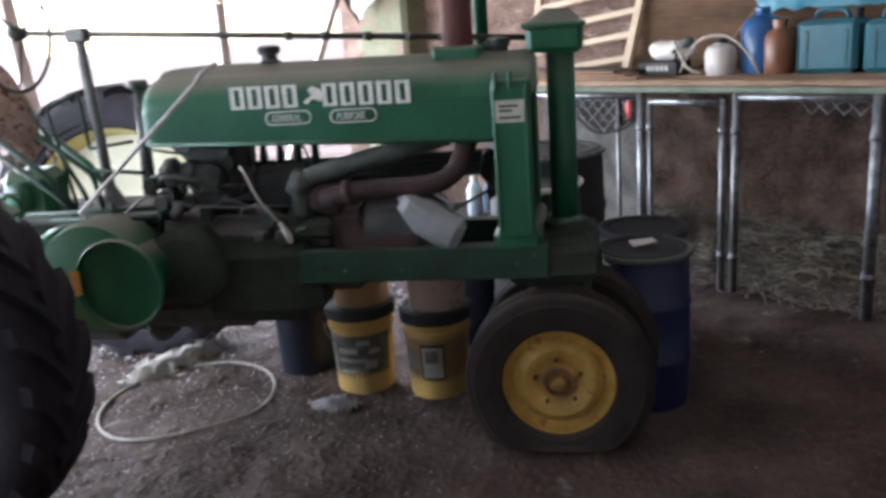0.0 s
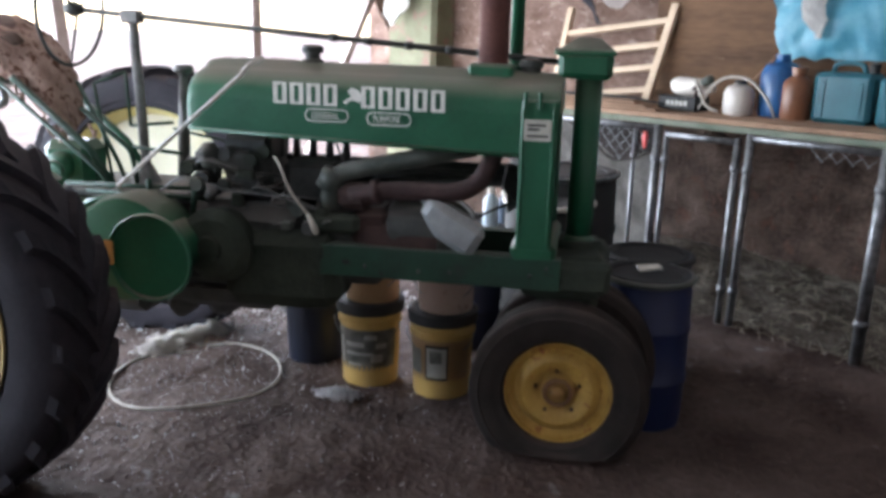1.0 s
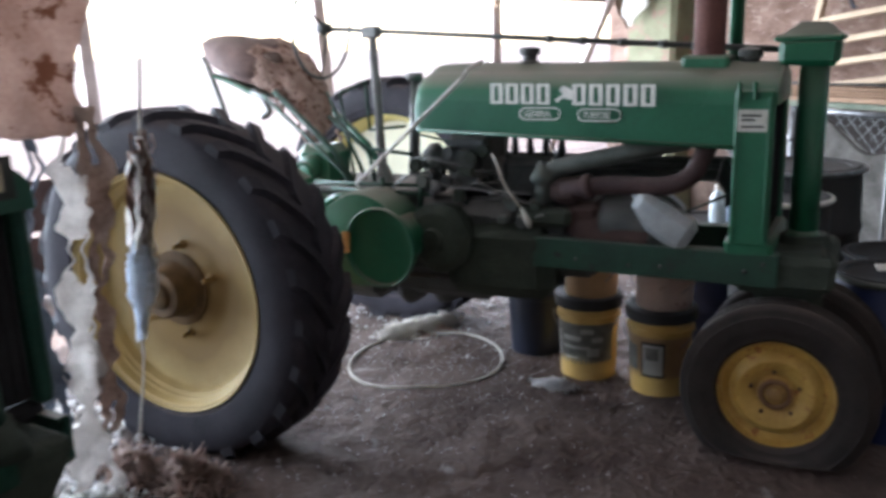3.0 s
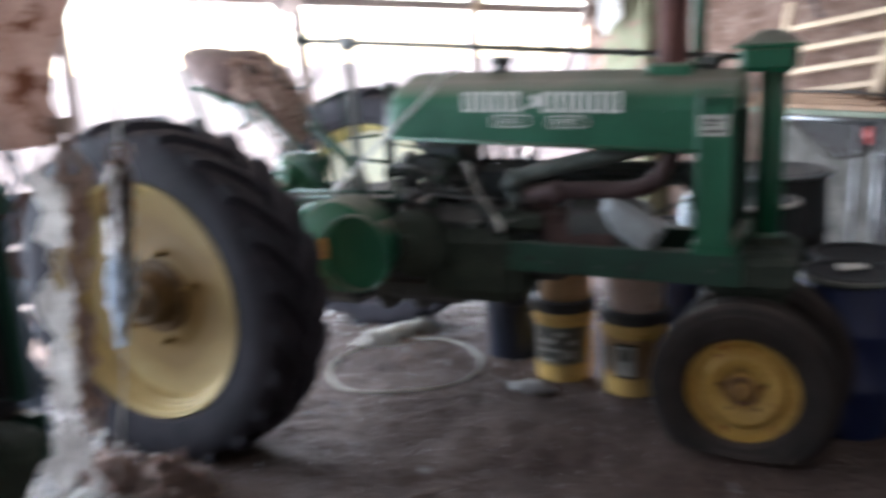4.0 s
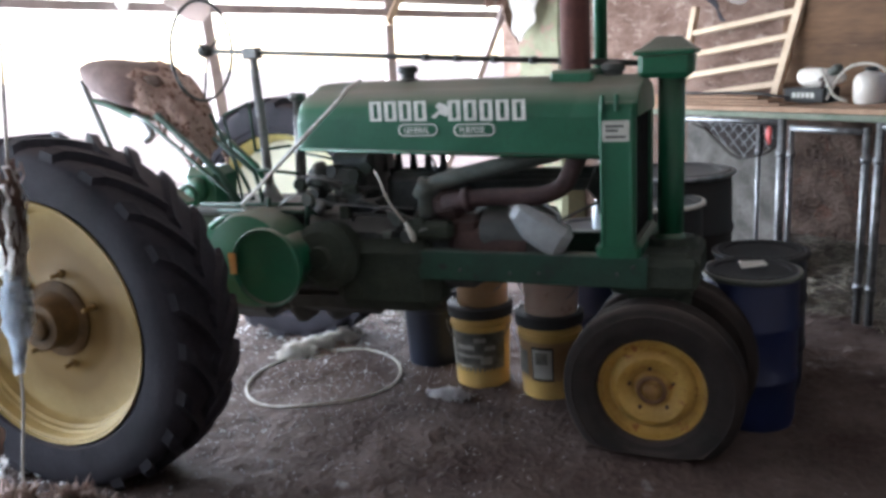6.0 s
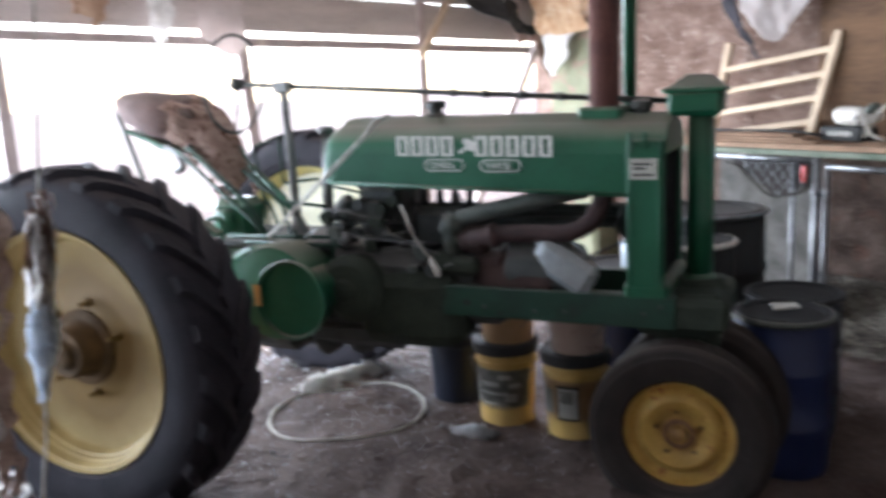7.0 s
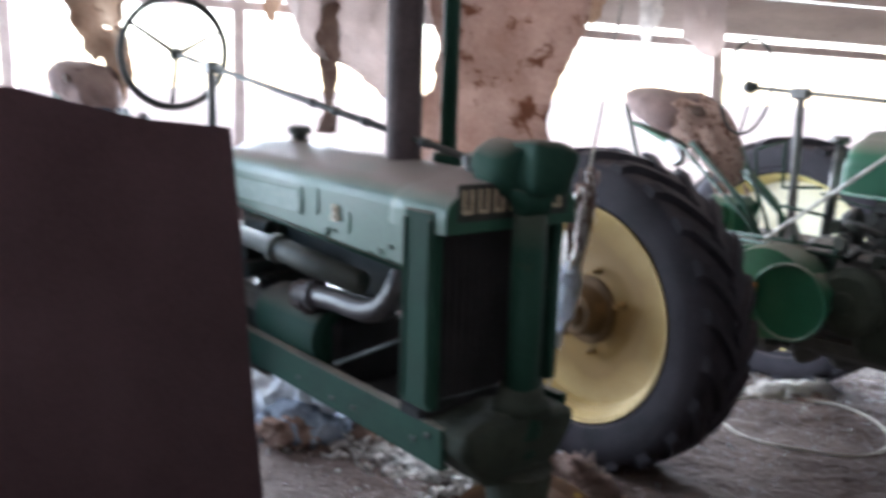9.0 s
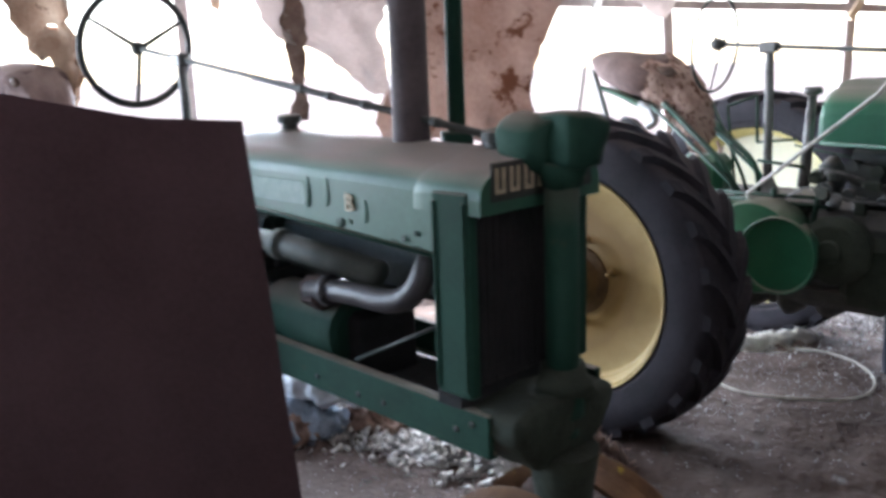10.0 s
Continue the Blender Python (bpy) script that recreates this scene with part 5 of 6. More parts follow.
# thin dark sheet filling the triangle behind the wire
bm = extrude_y(B(), [(2.95, 1.085), (3.325, 0.862), (3.56, 0.965), (3.56, 1.085)], 0.014, 0.02)
part("wire_backing", bm, RUBBERB, root, "dark brown sheet behind the torn wire")
gate("chain_link_gate", "narrow steel gate leaf with its wire gone", 3.66, 4.112, ((3.66, 0.016), (4.112, 0.019)), top=1.085)
gate("chain_link_gate", "wide chain link panel between steel posts", 4.185, 4.895, ((4.185, 0.021), (4.895, 0.03)), lambda x, z: z > 1.0 + 0.05 * math.sin(9 * x))
gate("chain_link_gate", "wide chain link panel between steel posts", 4.98, 6.3, ((6.3, 0.03),), lambda x, z: z > 0.98)

ob = part("board", noisy(box(B(), 2.66, 3.42, -0.6, -0.585, 0.0, 1.06, 0.004, None), 0.006, 3), PALEBOARD, None)
ob.matrix_world = SHED @ pose(0.05, 0.02, 0.0, 0, 0, 0)
tagged(ob, "grey board leaning behind the torn chain link", "board")
bm = bmesh.new(); bmesh.ops.create_icosphere(bm, subdivisions=3, radius=1)
for v in bm.verts:
    v.co = Vector((0.022 * v.co.x, 0.012 * v.co.y, 0.055 * v.co.z))
ob = part("red_tie", noisy(bm, 0.01, 14), RED, None); ob.matrix_world = SHED @ pose(3.53, -0.80, 1.02)
tagged(ob, "red plastic tie hanging on the gate post", "tie")

def crate_side():
    """A pale wooden rack with slats, tipped against the wall on the bench."""
    root = thing("wooden_rack", "pale wooden slatted rack leaning on the mud wall", "rack", SHED @ pose(2.93, -0.24, 1.19, -10, 0, 0))
    part("upright", noisy(box(B(), 0.18, 0.235, -0.022, 0.022, 0.0, 0.70, 0.004, pose(0, 0, 0, 0, 9, 0)), 0.002, 6), WOODL, root)
    part("upright", noisy(box(B(), -0.62, -0.57, -0.022, 0.022, 0.0, 0.60, 0.004, pose(0, 0, 0, 0, 4, 0)), 0.002, 6), WOODL, root)
    for z in (0.065, 0.215, 0.365, 0.52):
        bm = box(B(), -0.6, 0.24, -0.016, 0.016, -0.019, 0.019, 0.003, Matrix.Translation((0.06 * z, 0, z)) @ pose(0, 0, 0, 0, -7, 0))
        part("slat", noisy(bm, 0.002, 6, z), WOODL, root)
crate_side()

def bottle(name, label, cat, prof, material, x, y, z=1.19, tilt=0, cap=None, n=24, squash=1.0):
    root = thing(name, label, cat, SHED @ pose(x, y, z, tilt, 0, 0))
    bm = lathe(B(), prof, n, "z")
    for v in bm.verts:
        v.co.y *= squash
    part("body", noisy(bm, 0.003, 9, x), material, root)
    if cap:
        r, z0, z1, cm = cap
        part("cap", lathe(B(), [(r, z0), (r, z1), (r * 0.8, z1 + 0.004), (0, z1 + 0.004)], 14, "z"), cm, root)
    return root
bottle("white_jug", "white plastic jug with a dark cap on the bench", "jug", [(0.0, 0), (0.076, 0.0), (0.086, 0.015), (0.088, 0.12), (0.072, 0.155), (0.034, 0.17), (0.03, 0.178), (0, 0.179)], WHITEPL, 3.935, -0.48, cap=(0.034, 0.172, 0.195, BLACKPL))
bottle("blue_canister", "dark blue plastic canister on the bench", "canister", [(0.0, 0), (0.105, 0.0), (0.112, 0.02), (0.112, 0.25), (0.09, 0.29), (0.045, 0.31), (0.035, 0.335), (0, 0.336)], CYANPL, 4.12, -0.36, cap=(0.04, 0.33, 0.35, CYANPL))
bottle("brown_bottle", "brown plastic bottle with a narrow neck on the bench", "bottle", [(0.0, 0), (0.07, 0.0), (0.078, 0.015), (0.078, 0.19), (0.06, 0.225), (0.035, 0.24), (0.035, 0.265), (0, 0.266)], AMBER, 4.27, -0.47, cap=(0.04, 0.262, 0.285, AMBER))

def canister(x, y, w, h, label, material):
    root = thing("jerry_can", label, "jerry can", SHED @ pose(x, y, 1.19))
    bm = box(B(), -w / 2, w / 2, -0.1, 0.1, 0, h, 0.025)
    part("body", noisy(bm, 0.003, 7), material, root)
    for k in (-1, 1):
        part("rib", box(B(), k * w * 0.32 - 0.012, k * w * 0.32 + 0.012, -0.106, -0.1, 0.03, h - 0.05, 0.003), material, root)
    part("handle", tube(B(), arc([(-w * 0.3, 0, h - 0.01), (-w * 0.28, 0, h + 0.05), (w * 0.2, 0, h + 0.05), (w * 0.25, 0, h - 0.01)]), 0.013, 8), material, root)
    part("spout", lathe(B(), [(0.025, h - 0.005), (0.025, h + 0.03), (0.03, h + 0.032), (0.03, h + 0.05), (0, h + 0.052)], 14, "z", (w * 0.38, 0, 0)), BLACKPL, root)
canister(4.52, -0.40, 0.31, 0.27, "large teal plastic jerry can on the bench", TEALPL)
canister(4.86, -0.42, 0.30, 0.26, "teal plastic jerry can beside a larger one", TEALPL)
canister(5.25, -0.42, 0.3, 0.27, "teal plastic jerry can at the bench end", TEALPL)

def sprayer():
    """White rounded tank with straps and a box of dark print under it."""
    root = thing("sprayer_tank", "white plastic tank with dark straps lying on the bench", "tank", SHED @ pose(3.58, -0.5, 1.19))
    part("box_base", box(B(), -0.13, 0.13, -0.07, 0.09, 0.0, 0.085, 0.006), BLACKPL, root, "dark box with pale print bars")
    for k in range(5):
        part("print_bar", box(B(), -0.07 + 0.03 * k, -0.05 + 0.03 * k, -0.0725, -0.07, 0.03, 0.06, 0), LABELP, root)
    bm = bmesh.new(); bmesh.ops.create_uvsphere(bm, u_segments=32, v_segments=16, radius=1)
    for v in bm.verts:
        v.co = Vector((0.15 * v.co.x, 0.08 * v.co.y, 0.062 * abs(v.co.z) ** 0.75 * (1 if v.co.z > 0 else -1) * (1.0 - 0.25 * v.co.x)))
    noisy(bm, 0.016, 8)
    bmesh.ops.translate(bm, verts=bm.verts, vec=(0.04, 0.03, 0.14))
    part("tank", bm, WHITEPL, root)
    part("tank_cap", tube(B(), [(0.13, 0.0, 0.17), (0.17, -0.01, 0.19), (0.19, -0.015, 0.2)], [0.028, 0.03, 0.022], 12), OLDPIPE, root)
    part("hose_end", tube(B(), arc([(0.1, -0.06, 0.2), (0.16, -0.08, 0.12), (0.2, -0.08, 0.04), (0.28, -0.07, 0.015)]), 0.01, 8), ROPE, root)
    part("strap", tube(B(), arc([(0.09, -0.05, 0.13), (0.14, -0.06, 0.17), (0.12, -0.07, 0.09)]), 0.01, 8), RUST, root, "dark red strap")
sprayer()
ob = part("white_tube", tube(B(), arc([(3.72, -0.55, 1.21), (3.85, -0.6, 1.40), (4.05, -0.62, 1.42), (4.18, -0.62, 1.3), (4.22, -0.6, 1.2)]), 0.008, 8), ROPE, None); ob.matrix_world = SHED
tagged(ob, "white plastic tube curling over the jugs", "tube")
ob = part("stick", tube(B(), [(3.72, -0.2, 1.2), (4.05, -0.145, 1.62)], 0.008, 6), WOODM, None); ob.matrix_world = SHED
tagged(ob, "thin stick leaning on the mud wall", "stick")
for k in range(3):
    ob = part("board", noisy(box(B(), 2.5, 3.55 - 0.1 * k, -0.74 + 0.03 * k, -0.6 + 0.03 * k, 1.186 + 0.016 * k, 1.199 + 0.016 * k, 0.003), 0.003, 3, k), WOODM, None)
    ob.matrix_world = SHED
    tagged(ob, "thin brown board stacked on the bench", "board", "boards stacked on the bench")

def ragged_sheet(name, label, m, w, h, material, seed=0.0, thick=0.012, wave=0.06, holes=0.55, step=0.035, cat="insulation", taper=0.25, single=False):
    """A hanging sheet with torn edges: x across, z down from 0. Only the upper edge is straight."""
    bm = B()
    nx, nz = max(3, int(w / step)), max(3, int(h / step))
    verts = {}
    for j in range(nz + 1):
        for i in range(nx + 1):
            x, z = -w / 2 + w * i / nx, -h * j / nz
            p = Vector((x * 2.2 + seed, z * 2.0, seed * 0.7))
            y = wave * noise.noise(p) + 0.5 * wave * noise.noise(p * 2.6)
            pinch = 1 - taper * (j / nz) ** 1.5
            verts[i, j] = Vector((x * pinch + 0.03 * noise.noise(p * 1.9 + Vector((9, 0, 0))), y, z + 0.02 * noise.noise(p * 3)))
    live = {}
    def vert(k):
        if k not in live:
            live[k] = bm.verts.new(verts[k])
        return live[k]
    for j in range(nz):
        for i in range(nx):
            u, t = (i + 0.5) / nx, (j + 0.5) / nz
            edge = min(u, 1 - u) * w
            torn = noise.noise(Vector((u * w * 6 + seed * 3, t * h * 6, 2.0)))
            low = 0.78 + 0.3 * noise.noise(Vector((u * w * 5 + seed, 7.0, 0))) + 0.1 * noise.noise(Vector((u * w * 17, seed, 0)))
            if t > low or edge < 0.05 * (1 + torn * 1.6) * (0.3 + t) or torn > holes:
                continue
            bm.faces.new((vert((i, j)), vert((i, j + 1)), vert((i + 1, j + 1)), vert((i + 1, j))))
    # keep the one piece that hangs from the top
    bm.verts.ensure_lookup_table()
    todo = [v for k, v in live.items() if k[1] == 0]
    held = set(todo)
    while todo:
        for e in todo.pop().link_edges:
            for v in e.verts:
                if v not in held:
                    held.add(v); todo.append(v)
    bmesh.ops.delete(bm, geom=[v for v in bm.verts if v not in held], context="VERTS")
    for _ in range(2):
        rim = [v for v in bm.verts if v.is_boundary and v.co.z < -0.05]
        bmesh.ops.smooth_vert(bm, verts=rim, factor=0.5, use_axis_x=True, use_axis_y=True, use_axis_z=True)
    for v in bm.verts:
        if v.is_boundary and v.co.z < -0.05:
            v.co += 0.03 * noise.noise_vector(v.co * 16 + Vector((seed, 0, 0)))
    bmesh.ops.solidify(bm, geom=bm.faces[:], thickness=thick)
    ob = part(name, bm, material, None)
    ob.matrix_world = m
    return tagged(ob, label, cat)

def facing(x, y, z, yaw):
    return pose(x, y, z, 0, 0, yaw)
# torn insulation by the two tractors and along the open side
def torn_sheet(name, label, m, rows, material, seed=0.0, thick=0.014, wave=0.06, holes=0.7, step=0.025, cat="insulation", fray=1.0):
    """A hanging sheet between a left and a right edge: rows of (z, left, right) from the top down, edges frayed."""
    bm = B()
    top, low = rows[0][0], rows[-1][0]
    nz = int((top - low) / step)
    nx = int(max(b - a for z, a, b in rows) / step)
    def edges(z):
        for (z0, a0, b0), (z1, a1, b1) in zip(rows, rows[1:]):
            if z >= z1:
                k = (z0 - z) / (z0 - z1)
                return a0 + (a1 - a0) * k, b0 + (b1 - b0) * k
        return rows[-1][1:]
    grid = {}
    for j in range(nz + 1):
        z = top - (top - low) * j / nz
        a, b = edges(z)
        a += fray * 0.035 * noise.noise(Vector((z * 7, seed, 1))) + 0.02 * noise.noise(Vector((z * 25, seed, 5)))
        b += fray * 0.035 * noise.noise(Vector((z * 7, seed, 9))) + 0.02 * noise.noise(Vector((z * 25, seed, 13)))
        for i in range(nx + 1):
            x = a + (b - a) * i / nx
            p = Vector((x * 2.4 + seed, z * 2.0, seed * 0.7))
            y = wave * (noise.noise(p) + 0.5 * noise.noise(p * 2.7) + 0.2 * noise.noise(p * 7))
            grid[i, j] = bm.verts.new((x, y, z + 0.02 * noise.noise(Vector((x * 14, seed, 3))) * j / nz))
    for j in range(nz):
        for i in range(nx):
            c = grid[i, j].co
            if j > 3 and 1 < i < nx - 2 and noise.noise(Vector((c.x * 5 + seed, c.z * 5, 2.0))) > holes:
                continue
            bm.faces.new((grid[i, j], grid[i, j + 1], grid[i + 1, j + 1], grid[i + 1, j]))
    bmesh.ops.delete(bm, geom=[v for v in bm.verts if not v.link_faces], context="VERTS")
    lo, hi = [Vector([f(v.co[k] for v in bm.verts) for k in range(3)]) for f in (min, max)]
    bmesh.ops.solidify(bm, geom=bm.faces[:], thickness=thick)
    for v in bm.verts:
        v.co = Vector([min(max(v.co[k], lo[k] - thick), hi[k] + thick) for k in range(3)])
    ob = part(name, bm, material, None)
    ob.matrix_world = m
    return tagged(ob, label, cat)
torn_sheet("hanging_insulation", "torn pinkish insulation sheet hanging between the tractors", facing(-0.06, -1.56, 0, 44), ((3.04, -0.3, 0.42), (1.9, -0.2, 0.4), (1.78, -0.18, 0.37), (1.62, -0.17, 0.27), (1.5, -0.3, 0.27), (1.42, -0.34, 0.27), (1.33, -0.28, 0.24)), INSUL, 1.0, 0.02, 0.07, 0.95)
torn_sheet("plastic_sheet", "cloudy plastic sheet sagging from the roof", facing(-0.7, -1.7, 0, 44), ((3.04, -0.6, 0.6), (1.96, -0.34, 0.55), (1.87, -0.29, 0.24), (1.74, -0.21, 0.2), (1.69, -0.05, 0.22), (1.5, 0.18, 0.25)), SHEETPL, 7.0, 0.006, 0.16, 0.9, cat="plastic sheet")
torn_sheet("hanging_insulation", "thin brown scrap hanging below the plastic sheet", facing(-0.72, -1.68, 0, 44), ((3.04, -0.2, -0.12), (1.72, -0.19, -0.1), (1.6, -0.16, -0.12), (1.4, -0.19, -0.1)), RAGB, 3.0, 0.02, 0.05, 0.9, 0.02)
for dy, rows, m2, seed, label in ((0.0, ((1.42, 0.2, 0.27), (1.15, 0.165, 0.25), (0.77, 0.132, 0.222), (0.33, 0.1, 0.2), (0.06, 0.05, 0.22)), WHITEWOOL, 51.0, "ragged white strip hanging beside a wheel"),
                                  (0.03, ((1.42, 0.24, 0.31), (1.14, 0.25, 0.32), (0.77, 0.222, 0.285), (0.54, 0.2, 0.265), (0.25, 0.18, 0.25)), BROWNWOOL, 54.0, "ragged brown strip hanging beside a wheel"),
                                  (0.05, ((1.42, 0.1, 0.13), (1.12, 0.04, 0.08), (1.0, -0.04, 0.05), (0.6, -0.03, 0.07), (0.2, 0.0, 0.1)), DENIM, 57.0, "ragged grey blue strip hanging beside a wheel")):
    torn_sheet("hanging_strip", label, facing(-0.06 - 0.7 * dy, -1.56 + 0.72 * dy, 0, 44), rows, m2, seed, 0.012, 0.09, 0.12, 0.013, cat="rag", fray=1.9)
ragged_sheet("hanging_insulation", "brown foam insulation hanging near the open side", facing(-1.95, -2.42, 3.04, 40), 0.42, 1.75, INSULB, 9.0, 0.03, 0.14, 0.5, step=0.025)
for k, (x, w, h, m2, seed) in enumerate(((4.1, 0.5, 0.75, INSULB, 15.0), (5.3, 0.4, 0.7, INSUL, 18.0), (0.35, 0.4, 1.0, INSUL, 21.0), (2.2, 0.5, 0.55, INSULB, 33.0), (6.3, 0.6, 0.8, INSULB, 37.0), (7.2, 0.5, 0.7, INSUL, 39.0))):
    ragged_sheet("hanging_insulation", "scrap of torn insulation hanging over the open side", YARD @ pose(x, 0.12, 3.04, 0, 0, 0), w, h + 0.3, m2, seed, 0.02, 0.1, 0.5)
torn_sheet("plastic_bag", "black plastic hanging behind a pale sheet", YARD @ pose(0.6, 0.25, 0, 0, 0, 8), ((3.04, -0.6, 0.72), (2.36, -0.56, 0.66), (2.21, -0.5, 0.3), (2.1, -0.4, 0.0), (2.05, -0.25, -0.1)), BLACKPL, 25.0, 0.008, 0.1, 0.9, cat="plastic sheet")
torn_sheet("plastic_bag", "pale shiny plastic bunched under the roof", YARD @ pose(0.6, 0.31, 0, 0, 0, 8), ((3.04, -0.5, 0.62), (2.45, -0.46, 0.34), (2.24, -0.4, 0.05), (2.14, -0.32, -0.15)), SHEETPL, 28.0, 0.008, 0.1, 0.9, cat="plastic sheet")
torn_sheet("hanging_insulation", "orange tan insulation hanging in the corner", SHED @ pose(0, -0.44, 0), ((3.04, 0.42, 1.25), (2.3, 0.44, 1.2), (2.14, 0.45, 1.16), (2.08, 0.48, 1.1), (2.03, 0.52, 0.8)), ORANGEWOOL, 41.0, 0.015, 0.06, 0.9, fray=1.6)
torn_sheet("hanging_insulation", "white wool scrap of insulation hanging by the pier", SHED @ pose(0, -0.36, 0), ((3.04, 0.42, 0.9), (2.12, 0.44, 0.88), (1.95, 0.45, 0.83), (1.83, 0.47, 0.78), (1.75, 0.5, 0.66), (1.67, 0.54, 0.58)), WHITEWOOL, 43.0, 0.012, 0.05, 0.9, fray=1.4)
torn_sheet("hanging_insulation", "brown strip of insulation hanging beside white wool", YARD @ pose(0, 0.12, 0), ((3.04, 0.13, 0.24), (1.95, 0.14, 0.23), (1.8, 0.08, 0.18), (1.64, 0.02, 0.06)), BROWNWOOL, 44.0, 0.02, 0.05, 0.9)
torn_sheet("plastic_sheet", "grey plastic sheet hanging over the open side", YARD @ pose(0, 0.13, 0), ((3.04, 3.05, 3.45), (2.19, 3.1, 3.43), (2.08, 3.09, 3.43), (2.02, 3.08, 3.36), (1.955, 3.11, 3.33), (1.92, 3.15, 3.22)), SHEETPL, 48.0, 0.008, 0.05, 0.95, cat="plastic sheet", fray=0.6)
torn_sheet("blue_tarp", "bright blue tarp hanging over the bench", SHED @ pose(4.4, -0.19, 0), ((3.04, -0.5, 0.95), (1.95, -0.48, 0.93), (1.6, -0.42, 0.9), (1.52, -0.38, 0.86)), TARP, 30.0, 0.006, 0.06, 0.95, cat="tarp")
torn_sheet("hanging_insulation", "pale scrap of insulation hanging before the tarp", SHED @ pose(4.22, -0.3, 0), ((3.04, -0.08, 0.06), (1.9, -0.07, 0.07), (1.72, -0.03, 0.07), (1.64, 0.01, 0.06)), WHITEWOOL, 45.0, 0.03, 0.06, 0.95)
torn_sheet("plastic_sheet", "cloudy plastic bulging down over the bench", SHED @ pose(2.78, -0.3, 0), ((3.04, -0.35, 0.5), (2.06, -0.18, 0.38), (1.97, -0.1, 0.3), (1.88, -0.02, 0.22), (1.81, 0.06, 0.14)), SHEETPL, 31.0, 0.01, 0.1, 0.95, cat="plastic sheet")
torn_sheet("black_plastic_strip", "black plastic strip hanging on the mud wall", SHED @ pose(2.5, -0.2, 0), ((3.04, -0.34, -0.16), (2.12, -0.14, 0.0), (1.95, -0.03, 0.07), (1.86, 0.06, 0.12), (1.71, 0.17, 0.21)), RUBBER, 32.0, 0.01, 0.05, 0.95, cat="plastic sheet")
ob = part("cable", tube(B(), arc([(2.5, -0.6, 1.25), (2.8, -0.64, 1.245), (3.1, -0.6, 1.25), (3.35, -0.62, 1.245), (3.5, -0.58, 1.22)]), 0.008, 8), BLACKPL, None); ob.matrix_world = SHED
tagged(ob, "dark cable lying over the boards on the bench", "cable")
PLY = mat("brown_plywood", (0.056, 0.028, 0.014), (0.145, 0.082, 0.045), 0.8, scale=5, fine=40, bump=0.25, spots=(0.23, 0.15, 0.1), spot_level=0.62, stretch=(0.22, 1, 1.3))
bm = box(B(), 3.1, 5.9, -0.125, -0.1, 1.195, 3.04, 0.004)
ob = part("plywood_sheet", bm, PLY, None); ob.matrix_world = SHED
tagged(ob, "brown weathered plywood fixed to the mud wall", "plywood")
torn_sheet("hanging_insulation", "pale scrap of insulation over the open side", YARD @ pose(3.66, 0.14, 0), ((3.04, -0.1, 0.16), (2.2, -0.05, 0.12), (2.05, 0.0, 0.1), (1.99, 0.035, 0.06)), WHITEWOOL, 47.0, 0.02, 0.06, 0.95)
# limewashed corner
bm = box(B(), -0.1, 0.55, -0.28, 0.0, 0, 2.6, 0.04)
bmesh.ops.subdivide_edges(bm, edges=bm.edges[:], cuts=6, use_grid_fill=True)
ob = part("corner_pier", noisy(bm, 0.03, 3), PALEGREEN, None); ob.matrix_world = SHED @ pose(0.44, 0.05, 0)
tagged(ob, "pale greenish limewashed pier in the corner", "pier", kind="structure")

# ---------------------------------------------------------------- rags and ropes
CORD = mat("white_cord", (0.5, 0.48, 0.45), (0.66, 0.64, 0.6), 0.9, scale=40, bump=0.4)
def strip_rag():
    root = thing("hanging_rag", "brown and white rag tied on a string", "rag")
    def slant(z):
        return 0.015 + 0.165 * (z - 0.2)
    part("string", tube(B(), [(slant(3.0), -1.2, 3.0), (slant(1.25), -1.2, 1.25), (slant(0.9), -1.2, 0.9)], 0.005, 6), ROPE, root)
    part("string", tube(B(), arc([(slant(0.6), -1.2, 0.6), (slant(0.42) + 0.015, -1.2, 0.42), (slant(0.2), -1.21, 0.2), (slant(0.03), -1.21, 0.03)]), 0.005, 6), ROPE, root)
    rnd = random.Random(4)
    for name, z0, z1, r, m2, count in (("brown_wad", 1.32, 0.82, 0.03, RAGB, 18), ("pale_wad", 1.3, 0.78, 0.034, WHITEWOOL, 12), ("white_wad", 0.95, 0.53, 0.036, RAGW, 26)):
        bm = B()
        for _ in range(count):
            a, w, o = rnd.random() * 6.28, rnd.uniform(0.006, 0.016), rnd.uniform(0.0, 9.0)
            top, low = z0 - rnd.random() * 0.08, z1 + rnd.random() ** 2 * 0.2
            side = Vector((-math.sin(a), math.cos(a), 0))
            last = None
            for k in range(13):
                t = k / 12
                z = top + (low - top) * t
                out = r * (0.4 + 0.9 * math.sin(math.pi * min(1, t + 0.15)) ** 0.7) * (1 + 0.5 * noise.noise(Vector((k * 0.5, o, 0))))
                c = Vector((slant(z) + out * math.cos(a), -1.2 + out * math.sin(a), z)) + 0.024 * noise.noise_vector(Vector((o, k * 0.6, a)))
                ww = w * (1 + 0.6 * noise.noise(Vector((k * 0.8, o, 4)))) * (1 if k < 12 else 0.3)
                twist = side * math.cos(1.2 * noise.noise(Vector((k * 0.25, o, 8)))) + Vector((math.cos(a), math.sin(a), 0)) * math.sin(1.2 * noise.noise(Vector((k * 0.25, o, 8))))
                row = (bm.verts.new(c - twist * ww), bm.verts.new(c + twist * ww))
                if last:
                    bm.faces.new((last[0], last[1], row[1], row[0]))
                last = row
        bmesh.ops.solidify(bm, geom=bm.faces[:], thickness=0.004)
        part(name, bm, m2, root)["kind"] = "stuff"
strip_rag()
